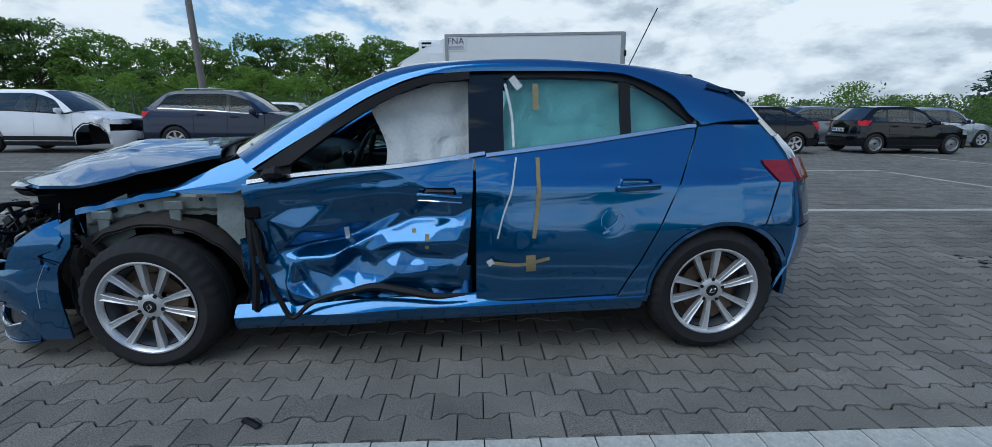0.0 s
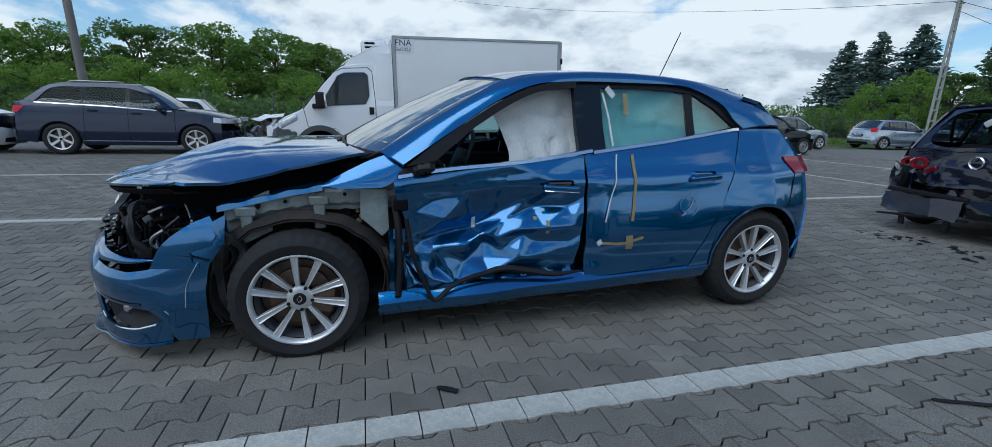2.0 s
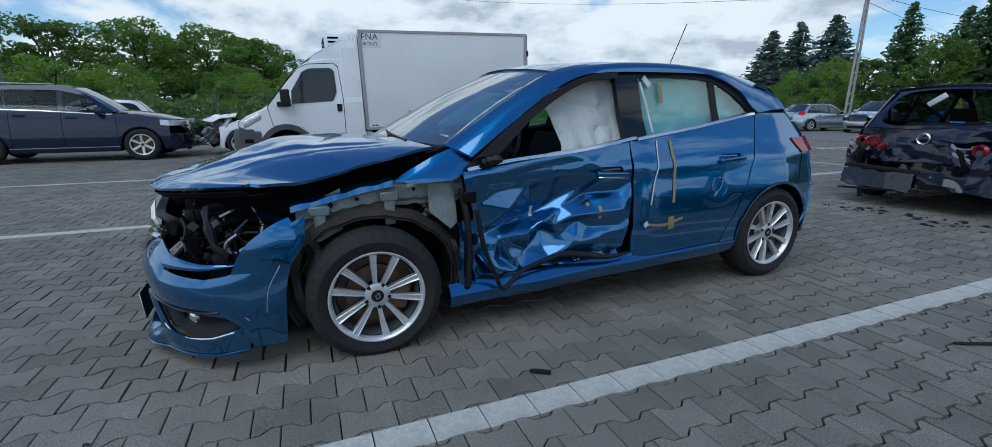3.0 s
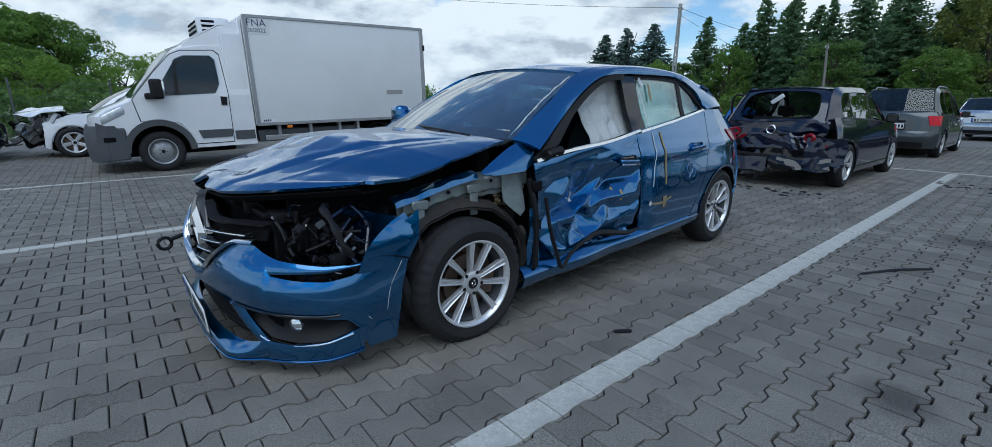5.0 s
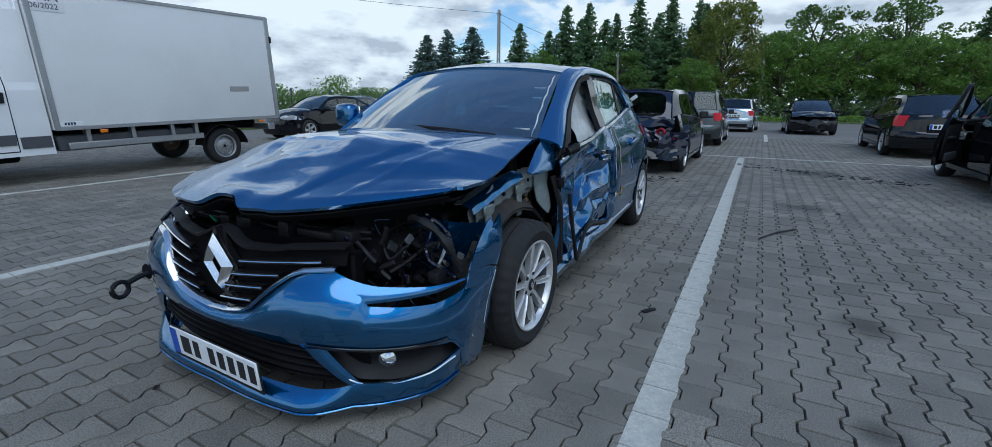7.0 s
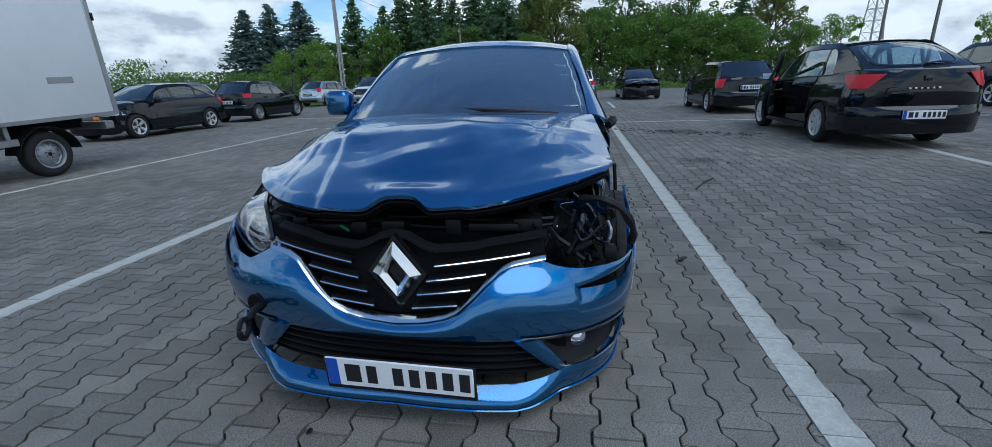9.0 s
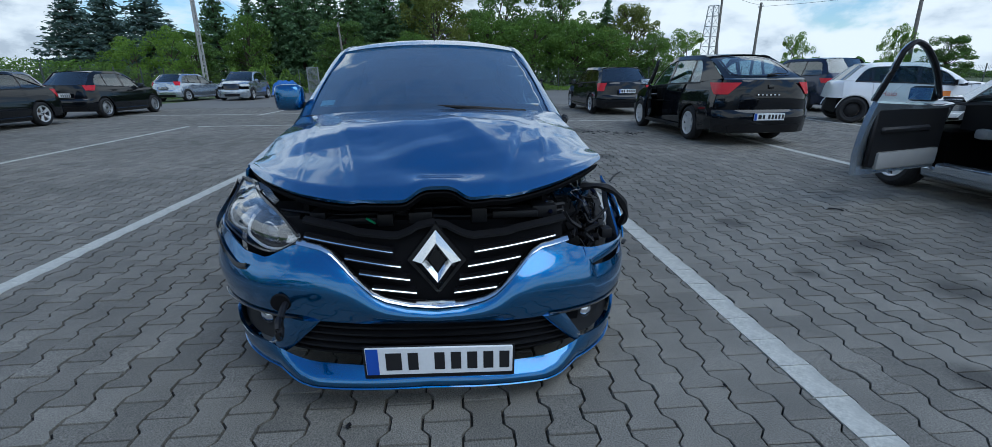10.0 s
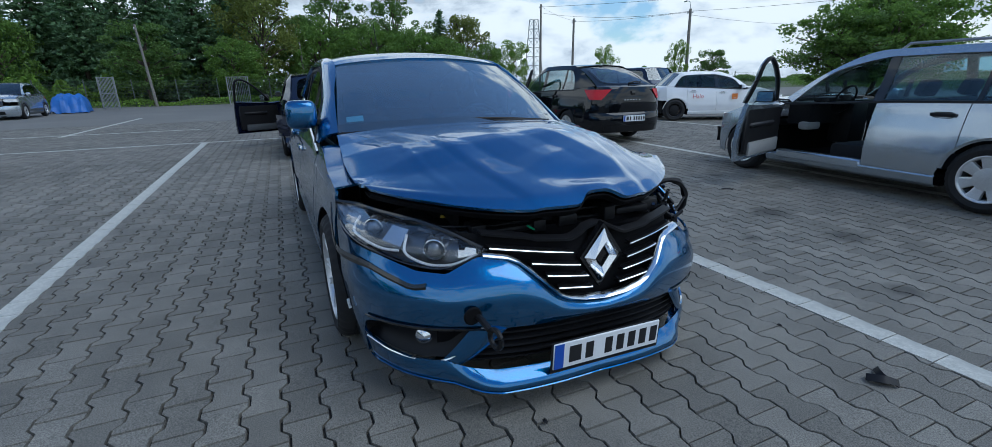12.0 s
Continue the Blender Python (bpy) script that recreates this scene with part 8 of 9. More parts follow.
    part("tow_cover", rounded_box((-0.012, -0.10, -0.03), (0.012, 0.10, 0.03), 0.01, 2, pose(3.02, -0.05, 1.25, 35, 10, 0)), M_PLATE, car, "white cover dangling in the window opening")
    Geo().tube(curve([(3.12, 0.45, 1.02), (3.16, 0.1, 0.955), (3.15, -0.3, 0.95)], 12), 0.011, 6).out("bent_wiper", M_PLASTIC, car)


smashed_tail(navy_hatch)
wreckage(at(-3.3, 14.55, 2), [(-0.55, 0.1, 0.55, 0.10, 1.2, 0.3, M_DARK, "radiator_remains"), (-0.45, -0.5, 0.75, 0.1, 0.5, 0.2, M_STEEL, "bent_wing"), (-0.6, 0.3, 0.35, 0.1, 1.0, 0.14, M_STEEL, "crash_beam"), (-0.2, -0.2, 0.72, 0.1, 1.0, 0.2, M_PLASTIC, "engine_remains")], 5, "bare crushed engine parts of the white car")
wreckage(at(-4.9, 15.6, 0), [(-0.4, 0.0, 0.5, 0.1, 1.3, 0.4, M_BLACKPAINT, "crushed_panel"), (0.1, 0.1, 0.85, 0.2, 1.3, 0.12, M_WHITE, "bent_hood"), (-0.1, -0.3, 0.6, 0.1, 0.9, 0.4, M_DARK, "engine_remains"), (0.3, 0.2, 0.4, 0.1, 1.4, 0.5, M_DARK, "crushed_panel")], 9, "crushed dark car front with a bent white hood")
wreckage(at(0.62, -2.78, 175), [(-0.62, -0.2, 0.42, 0.12, 1.2, 0.2, M_PLASTIC, "bumper_carrier"), (-0.50, 0.1, 0.55, 0.1, 1.1, 0.16, M_DARK, "radiator_remains")], 12, "bared bumper carrier of the silver estate car")


def engine_pile(m, lo, hi, n, seed, label, sheets=(), dark=False):
    """A bared, crushed engine bay: blocks, hoses, pulleys and bent sheet metal."""
    w = empty("crushed_engine", m, label, "car parts")
    rng = random.Random(seed)
    rp = lambda: Vector([rng.uniform(a, b) for a, b in zip(lo, hi)])
    tilt = lambda: Euler((rng.uniform(-0.6, 0.6), rng.uniform(-0.6, 0.6), rng.uniform(0, 3))).to_matrix().to_4x4()
    mats = (M_DARK, M_PLASTIC, M_NAVY, M_BLACKPAINT) if dark else (M_DARK, M_DARK, M_PLASTIC, M_PLASTIC, M_GLOSSBLACK, M_STEEL, M_BARE)
    for i in range(n):
        p, k = rp(), i % 5
        if k < 2:
            s = [rng.uniform(0.03, 0.15) for _ in range(3)]
            part("engine_block", rounded_box([-x for x in s], s, 0.012, 1, Matrix.Translation(p) @ tilt()), rng.choice(mats), w)
        elif k < 4:
            q = p + Vector([rng.uniform(-0.3, 0.3) for _ in range(3)])
            q.z = max(q.z, lo[2])
            mid = (p + q) / 2 + Vector([rng.uniform(-0.12, 0.12) for _ in range(3)])
            Geo().tube(curve([p, mid, q], 9), rng.choice([0.012, 0.02, 0.03]), 6).out("hose", rng.choice(mats), w)
        else:
            g = Geo().lathe([(0.03, -0.03), (0.09, -0.03), (0.095, 0.0), (0.09, 0.03), (0.03, 0.03)], 14, "x")
            mm = Matrix.Translation(p) @ tilt()
            g.v = [tuple(mm @ Vector(v)) for v in g.v]
            g.out("pulley", rng.choice(mats), w)
    for c, du, dv, tx, ty, mat, nm in sheets:
        P = []
        for i in range(16):
            row = []
            for j in range(12):
                a, b = i / 15 - 0.5, j / 11 - 0.5
                nn = noise.noise_vector(Vector((a * 3 + seed, b * 3, 0)))
                row.append((c[0] + a * du + nn.x * 0.04, c[1] + b * dv + nn.y * 0.04, c[2] + a * tx + b * ty + nn.z * 0.09 - 0.10 * a * a))
            P.append(row)
        Geo().shell(np.array(P), 0.012).out(nm, mat, w, sharp=25)
    return w


engine_pile(at(-3.3, 14.55, 2), (-0.95, -0.75, 0.22), (-0.05, 0.65, 0.85), 60, 21, "bared crushed engine bay with a bent white hood above", (((-0.45, -0.2, 0.98), 0.75, 1.3, 0.10, 0.10, M_WHITE, "bent_hood"), ((-0.15, -0.70, 0.75), 0.5, 0.12, -0.15, 0.2, M_WHITE, "torn_wing"), ((-0.55, -0.55, 0.62), 0.3, 0.2, 0.2, -0.3, M_STEEL, "bent_panel")))
engine_pile(at(-4.9, 15.0, 0), (-0.6, -0.9, 0.2), (0.3, 0.6, 0.80), 40, 33, "heap of crushed dark engine parts", (((-0.1, 0.0, 0.84), 0.8, 1.2, -0.10, 0.05, M_GREYBLUE, "bent_hood"),))
engine_pile(at(8.05, 3.12, 180), (2.98, -0.66, 0.32), (3.14, 0.68, 0.62), 20, 5, "crushed tail parts of the navy hatchback", (), dark=True)

# ---- the refrigerated truck ----


def ink_text(body, size, m, mat, parent, name):
    c = bpy.data.curves.new(name, "FONT")
    c.body, c.size, c.extrude = body, size, 0.001
    tmp = new(name, c)
    dg = bpy.context.evaluated_depsgraph_get()
    me = bpy.data.meshes.new_from_object(tmp.evaluated_get(dg))
    bpy.data.objects.remove(tmp)
    me.transform(m)
    me.materials.clear()
    me.materials.append(mat)
    ob = new(name, me)
    ob.parent = parent
    return ob


def box_truck(m):
    """Local x rearwards from the front axle, y into the truck from its near side, z up."""
    t = empty("box_truck", m, "white refrigerated box truck with grey bumpers", "truck")
    tilt = Matrix.Rotation(radians(-1.8), 4, "Y")

    def short(x):       # the nose in front of the wheels
        return -0.45 + (x + 0.45) * 0.72 if x < -0.45 else x

    def put(name, bm, mat, parent=t, label="", **kw):
        for v in bm.verts:
            v.co.x = short(v.co.x)
        bm.transform(tilt)
        return part(name, bm, mat, parent, label, **kw)

    def geo(name, g, mat, parent=t, label="", **kw):
        g.v = [tuple(tilt @ Vector((short(p[0]), p[1], p[2]))) for p in g.v]
        return g.out(name, mat, parent, label, **kw)

    x0, x1, z0, z1 = 1.53, 5.17, 0.69, 2.62
    body = put("cargo_box", rounded_box((x0, -0.10, z0), (x1, 2.05, z1), 0.012, 2), M_BOX, t, "white insulated cargo box")
    for a, b, lo, hi in ((x0 - 0.005, x1 + 0.005, z1 - 0.045, z1 + 0.008), (x0 - 0.005, x1 + 0.005, z0 - 0.008, z0 + 0.05)):
        put("edge_profile", rounded_box((a, -0.112, lo), (b, -0.09, hi), 0.004, 1), M_STEEL, body)
    for a in (x0, x1 - 0.05):
        put("corner_profile", rounded_box((a - 0.01, -0.113, z0), (a + 0.055, -0.088, z1), 0.004, 1), M_STEEL, body)
    put("rear_hinge_post", rounded_box((x1, -0.09, z0), (x1 + 0.05, 2.04, z1), 0.01, 1), M_STEEL, body)
    put("door_latch", rounded_box((x1 + 0.02, -0.12, 2.15), (x1 + 0.06, -0.08, 2.27), 0.01, 1), M_PLASTIC, body)
    put("side_hatch", rounded_box((x1 - 0.95, -0.108, 1.22), (x1 - 0.57, -0.097, 1.31), 0.003, 1), M_TRIMGREY, body, "small grey slanted sticker")
    put("sticker", rounded_box((1.56, -0.107, z0 + 0.06), (1.86, -0.098, z0 + 0.115), 0.001, 1), M_PLATE, body, "white sticker with dark bars")
    for i in range(4):
        put("sticker_bar", rounded_box((1.64 + 0.035 * i, -0.109, z0 + 0.07), (1.665 + 0.035 * i, -0.1065, z0 + 0.105), 0.0005, 1), M_TEXT, body)
    put("class_plate", rounded_box((1.555, -0.1055, 2.30), (1.955, -0.0985, 2.565), 0.001, 1), M_PLATE, body)
    ink_text("FNA", 0.175, tilt @ Matrix.Translation((1.575, -0.107, 2.435)) @ Matrix.Rotation(radians(90), 4, "X"), M_TEXT, body, "class_mark")
    ink_text("06/2022", 0.098, tilt @ Matrix.Translation((1.575, -0.107, 2.335)) @ Matrix.Rotation(radians(90), 4, "X"), M_TEXT, body, "class_date")
    # bulkhead gap between cab and box
    put("bulkhead", rounded_box((1.46, 0.0, 0.62), (1.515, 1.95, 2.56), 0.01, 1), M_WHITE)
    # cab: side outline of a panel van front, lofted across
    prof = [(-0.94, 0.50), (-0.93, 0.72), (-0.88, 0.93), (-0.70, 1.03), (-0.32, 1.16), (-0.20, 1.26), (0.05, 1.56), (0.34, 1.90), (0.52, 2.02), (0.80, 2.08), (1.18, 2.09), (1.20, 1.9), (1.20, 0.36)]
    P = []
    lo = []
    for y, k, sh in ((0.0, 1.0, 0.05), (0.03, 1.0, 0.015), (0.20, 1.0, -0.02), (0.6, 1.0, -0.07), (1.025, 1.0, -0.085), (1.45, 1.0, -0.07), (1.85, 1.0, -0.02), (2.02, 1.0, 0.015), (2.05, 1.0, 0.05)):
        row = []
        for x, z in prof:
            f = max(0.0, 1 - (x + 0.95) / 1.6)
            row.append((x + sh * f * 2.2, y + (0.12 * max(0, (z - 1.25)) ** 1.2 if y < 0.1 else (-0.12 * max(0, (z - 1.25)) ** 1.2 if y > 1.95 else 0)), z - (0.03 if y in (0.0, 2.05) and z > 2.0 else 0)))
        P.append(row)
    P = np.array(P)
    cab = geo("cab", Geo().shell(P, 0.02), M_WHITE, t, "white cab", sharp=35)

    def cy(z):
        return 0.113 * max(0, z - 1.25)

    def sidepoly(name, pts, mat, parent, off, th=0.01, label=""):
        for near in (True, False):
            g = Geo()
            for half in (1, -1):        # the side bends inwards above the belt: one flat face below, one above
                cut = []
                for (ax, az), (bx, bz) in zip(pts, pts[1:] + pts[:1]):
                    a_in, b_in = (az - 1.25) * half >= 0, (bz - 1.25) * half >= 0
                    if a_in:
                        cut.append((ax, az))
                    if a_in != b_in:
                        k = (1.25 - az) / (bz - az)
                        cut.append((ax + (bx - ax) * k, 1.25))
                if len(cut) < 3:
                    continue
                vs = [(x, (cy(z) - off) if near else (2.05 - cy(z) + off), z) for x, z in cut]
                n, o = len(vs), len(g.v)
                g.v += vs + [(x, y + (th if near else -th), z) for x, y, z in vs]
                g.f += [tuple(range(o, o + n)) if near else tuple(range(o, o + n))[::-1]] + [(o + i, o + i + n, o + (i + 1) % n + n, o + (i + 1) % n) for i in range(n)]
            geo(name, g, mat, parent, label, smooth=False)

    # door lines, filled side
    side = [(-0.94, 0.50), (-0.93, 0.72), (-0.88, 0.93), (-0.70, 1.03), (-0.32, 1.16), (-0.20, 1.26), (0.05, 1.56), (0.34, 1.90), (0.52, 2.02), (0.80, 2.075), (1.20, 2.085), (1.47, 2.085), (1.50, 1.3), (1.50, 0.36), (0.47, 0.36), (0.44, 0.55), (0.30, 0.74), (0.0, 0.80), (-0.30, 0.74), (-0.44, 0.55), (-0.47, 0.42)]
    sidepoly("cab_side", side, M_WHITE, cab, 0.012, 0.02)
    door = [(-0.28, 1.20), (-0.20, 1.30), (0.10, 1.66), (0.36, 1.93), (0.52, 2.00), (1.02, 2.02), (1.10, 1.95), (1.14, 1.3), (1.12, 0.42), (0.50, 0.42), (0.46, 0.60), (0.33, 0.79), (0.0, 0.86), (-0.22, 0.84)]
    sidepoly("door_gap", [(x * 1.0, z) for x, z in door], M_DARK, cab, 0.0155, 0.01)
    cx, cz = 0.45, 1.2
    sidepoly("cab_door", [(cx + (x - cx) * 0.982, cz + (z - cz) * 0.982) for x, z in door], M_WHITE, cab, 0.019, 0.012)
    sidepoly("cab_window", [(0.06, 1.32), (0.42, 1.86), (0.55, 1.92), (0.95, 1.93), (1.02, 1.86), (1.03, 1.45), (0.94, 1.28), (0.12, 1.24)], M_VANGLASS, cab, 0.032, 0.003)
    # flat sheet just behind the pane, coloured as the dim cab
    sidepoly("cab_interior", [(0.07, 1.325), (0.425, 1.85), (0.55, 1.91), (0.945, 1.92), (1.01, 1.855), (1.02, 1.45), (0.935, 1.285), (0.125, 1.25)], M_CABBLUE, cab, 0.024, 0.003)
    sidepoly("window_divider", [(0.33, 1.26), (0.39, 1.26), (0.42, 1.86), (0.38, 1.80)], M_PLASTIC, cab, 0.036, 0.003)
    sidepoly("cab_inside", [(0.1, 1.24), (1.0, 1.26), (1.0, 1.45), (0.15, 1.36)], M_DARK, cab, -0.12, 0.03)
    sidepoly("door_handle", [(1.00, 1.08), (1.09, 1.08), (1.10, 1.22), (1.00, 1.23)], M_PLASTIC, cab, 0.034, 0.02)
    sidepoly("door_moulding", [(0.62, 0.52), (1.10, 0.52), (1.11, 0.66), (0.57, 0.66)], M_GREYPLASTIC, cab, 0.034, 0.02)
    sidepoly("side_step", [(1.15, 0.46), (1.48, 0.46), (1.48, 0.62), (1.15, 0.62)], M_GREYPLASTIC, cab, 0.024, 0.02)
    for near in (True, False):
        A = np.array([(0.52 * math.cos(a), (-0.045 if near else 2.095), 0.33 + 0.545 * math.sin(a)) for a in np.linspace(radians(2), radians(178), 20)])
        B = np.array([(0.425 * math.cos(a), (-0.04 if near else 2.09), 0.33 + 0.44 * math.sin(a)) for a in np.linspace(radians(2), radians(178), 20)])
        C = B + np.array([0, 0.10 if near else -0.10, 0])
        P = np.stack([A, B, C], 1)
        geo("arch_moulding", Geo().shell(P, 0.006), M_GREYPLASTIC, cab, "grey plastic wheel arch")
    # bumper
    vv = np.linspace(-1, 1, 21)
    rows = []
    for z, d in ((0.22, 0.03), (0.34, 0.0), (0.52, -0.015), (0.70, 0.0), (0.80, 0.05)):
        rows.append(np.stack([-1.19 + d + 0.40 * np.abs(vv) ** 6, 1.025 + vv * 1.075, np.full(21, z)], 1))
    bp = geo("front_bumper", Geo().shell(np.array(rows), 0.02), M_GREYPLASTIC, t, "grey plastic front bumper")
    sidepoly("bumper_side", [(-0.96, 0.26), (-0.97, 0.60), (-0.94, 0.86), (-0.78, 0.80), (-0.62, 0.80), (-0.50, 0.66), (-0.47, 0.42), (-0.50, 0.26)], M_GREYPLASTIC, bp, 0.044, 0.03)
    put("bumper_wing", rounded_box((-0.86, -0.042, 0.24), (-0.44, 0.05, 0.76), 0.045, 3), M_GREYPLASTIC, bp)
    put("bumper_vent", rounded_box((-0.86, -0.052, 0.54), (-0.64, 0.06, 0.62), 0.01, 1), M_DARK, bp)
    # headlamp
    for y0, y1 in ((-0.022, 0.20), (1.85, 2.072)):
        bm = rounded_box((-0.90, y0, 0.78), (-0.42, y1, 0.96), 0.06, 3)
        for v in bm.verts:
            v.co.z += 0.18 * (v.co.x + 0.90) / 0.48
            v.co.x += 0.04
        put("headlamp", bm, M_VANLAMP, cab, "clear headlamp")
    # windscreen
    A = np.array([(-0.26 - 0.08 * (1 - ((y - 1.025) / 1.0) ** 2), y, 1.21) for y in np.linspace(0.08, 1.97, 13)])
    B = np.array([(0.40 - 0.07 * (1 - ((y - 1.025) / 1.0) ** 2), y, 1.97) for y in np.linspace(0.14, 1.91, 13)])
    P = sheet(A, B, 6)
    P[..., 0] -= 0.012
    P[..., 2] += 0.012
    geo("windscreen", Geo().shell(P, 0.005), M_GLASSDARK, cab)
    # door mirror
    mr = put("door_mirror", rounded_box((-0.02, -0.26, 1.20), (0.16, -0.10, 1.52), 0.05, 3), M_PLASTIC, cab, "black door mirror")
    put("mirror_glass", rounded_box((0.155, -0.245, 1.24), (0.168, -0.115, 1.49), 0.02, 2), M_CHROME, mr)
    put("mirror_arm", rounded_box((-0.10, -0.14, 1.20), (0.06, 0.0, 1.30), 0.03, 2), M_PLASTIC, mr)
    # roof spoiler and cooling unit
    geo("roof_deflector", Geo().shell(np.array([[(0.42 + 0.1 * abs(k), 1.025 + k * 0.9, 2.06), (0.62, 1.025 + k * 0.88, 2.14), (1.18, 1.025 + k * 0.86, 2.44), (1.46, 1.025 + k * 0.86, 2.47)] for k in np.linspace(-1, 1, 11)]), 0.02), M_WHITE, t, "white roof deflector")
    geo("deflector_side", Geo().shell(np.array([[(0.55, 0.13, 2.04), (1.47, 0.11, 2.04)], [(0.62, 0.14, 2.13), (1.47, 0.13, 2.25)], [(1.18, 0.16, 2.43), (1.47, 0.16, 2.47)]]), 0.02), M_WHITE, t)
    cu = put("cooling_unit", rounded_box((0.92, 0.55, 2.30), (1.44, 1.65, 2.62), 0.05, 3), M_WHITE, t, "white cooling unit with dark grilles")
    for k in range(3):
        put("cooling_grille", rounded_box((0.91, 0.68, 2.37 + 0.08 * k), (0.93, 1.52, 2.41 + 0.08 * k), 0.006, 1), M_DARK, cu)
        put("cooling_grille", rounded_box((0.99, 0.54, 2.37 + 0.08 * k), (1.20, 0.556, 2.41 + 0.08 * k), 0.006, 1), M_DARK, cu)
    # cab rear wall fill between door and box
    put("cab_rear_fairing", rounded_box((1.16, 0.0, 0.62), (1.49, 0.10, 2.30), 0.02, 2), M_WHITE, t)
    # chassis, side guard, lamps
    put("chassis_rail", rounded_box((1.2, 0.45, 0.50), (5.0, 0.60, 0.66), 0.01, 1), M_DARK, t)
    put("chassis_rail", rounded_box((1.2, 1.45, 0.50), (5.0, 1.60, 0.66), 0.01, 1), M_DARK, t)
    sg = put("side_guard", rounded_box((1.65, -0.06, 0.40), (3.62, -0.02, 0.50), 0.01, 1), M_STEEL, t, "steel side guard rail")
    for x in (1.9, 2.5, 3.1, 3.5):
        put("guard_bracket", rounded_box((x, -0.02, 0.42), (x + 0.06, 0.1, 0.68), 0.006, 1), M_STEEL, sg)
    put("locker", rounded_box((1.55, 0.02, 0.38), (3.5, 0.3, 0.60), 0.02, 1), M_GREYPLASTIC, t)
    for x in (2.05, 4.72):
        put("side_marker_lamp", rounded_box((x, -0.115, 0.62), (x + 0.10, -0.08, 0.67), 0.008, 1), M_AMBER, t, "amber marker lamp")
    put("rear_light_bar", rounded_box((4.95, -0.05, 0.46), (5.10, 2.0, 0.58), 0.01, 1), M_STEEL, t)
    put("tail_lamp", rounded_box((5.10, 0.0, 0.46), (5.14, 0.3, 0.58), 0.01, 1), M_REDLENS, t)
    A = np.array([(4.01 + 0.44 * math.cos(a), -0.05, 0.30 + 0.44 * math.sin(a)) for a in np.linspace(radians(10), radians(170), 18)])
    Geo().shell(np.stack([A, A + np.array([0, 0.28, 0])], 1), 0.008).out("mudguard", M_PLASTIC, t, "black mudguard")
    put("engine_block", rounded_box((-0.85, 0.35, 0.25), (1.2, 1.7, 1.0), 0.03, 1), M_DARK, t)
    for x in (0.0, 4.01):
        for y in (0.11, 1.94):
            add_wheel(t, x, y - 0.0, 0.338, "steel", 0.338, 0.212, 0.215, steer=180 if y > 1 else 0)
            w = t.children[-1]
            w.matrix_basis = pose(x, y, 0.338, 0, 0, 0 if y < 1 else 180)
    return t


box_truck(pose(-2.03, 10.12, 0, 0, 0, 0))

# ---- trees, hedges, fence, poles ----


def leaf_cards(C, size, rng, up=0.3):
    """Quads bent along their middle at the places C (n, 3), turned at random."""
    n = len(C)
    d = rng.normal(size=(n, 3))
    d[:, 2] += up
    d /= np.linalg.norm(d, axis=1, keepdims=True)
    e = np.cross(d, rng.normal(size=(n, 3)))
    e /= np.linalg.norm(e, axis=1, keepdims=True)
    f = np.cross(d, e)
    s = size * rng.uniform(0.6, 1.4, (n, 1))
    V = np.stack([C - e * s, C + f * s * 0.55 + d * s * 0.15, C + e * s, C - f * s * 0.55 + d * s * 0.15], 1).reshape(-1, 3)
    F = np.arange(4 * n).reshape(-1, 4)
    return V, F


def broad_tree(name, label, H, W, mat, seed, trunk=0.25, clumps=96, per=130, leaf=0.115):
    """Trunk at the origin, crown of leaf clumps round the ends of limbs."""
    rng = np.random.default_rng(seed)
    t = empty(name, Matrix(), label, "tree", "trees round the yard")
    g = Geo()
    th = H * trunk
    g.tube(curve([(0, 0, -0.1), (0.05 * W, 0.02, th), (0.0, 0.08 * W, H * 0.62), (0.03 * W, 0.0, H * 0.9)], 10), [0.035 * H * (1 - 0.09 * i) * 0.5 for i in range(10)], 8)
    cents = []
    for k in range(clumps):
        a, zz = rng.uniform(0, 2 * math.pi), rng.uniform(0, 1) ** 0.8
        rad = W / 2 * math.sqrt(max(0.05, 1 - ((zz - 0.42) / 0.62) ** 2)) * rng.uniform(0.45, 1.05) * (0.85 + 0.25 * math.sin(3 * a + seed))
        cents.append((math.cos(a) * rad, math.sin(a) * rad, th * 0.8 + (H - th * 0.9) * zz * 0.96))
    cents = np.array(cents)
    for c in cents[::6]:
        b = (0, 0, min(c[2] * 0.7, H * 0.7))
        g.tube([b, ((b[0] + c[0]) / 2, (b[1] + c[1]) / 2, (b[2] + c[2]) / 2 + 0.1 * H * 0.3), tuple(c)], [0.05 * H * 0.18, 0.03 * H * 0.18, 0.008 * H], 5)
    g.out("trunk", M_BARK, t)
    pts = []
    for c in cents:
        r = W * rng.uniform(0.05, 0.13)
        p = rng.normal(size=(per, 3))
        p /= np.linalg.norm(p, axis=1, keepdims=True)
        p *= rng.uniform(0.5, 1.0, (per, 1)) ** 0.5 * r
        p[:, 2] *= 0.72
        pts.append(c + p)
    V, F = leaf_cards(np.concatenate(pts), leaf, rng)
    obj("crown", V, F, mat, t, smooth=False)
    return t


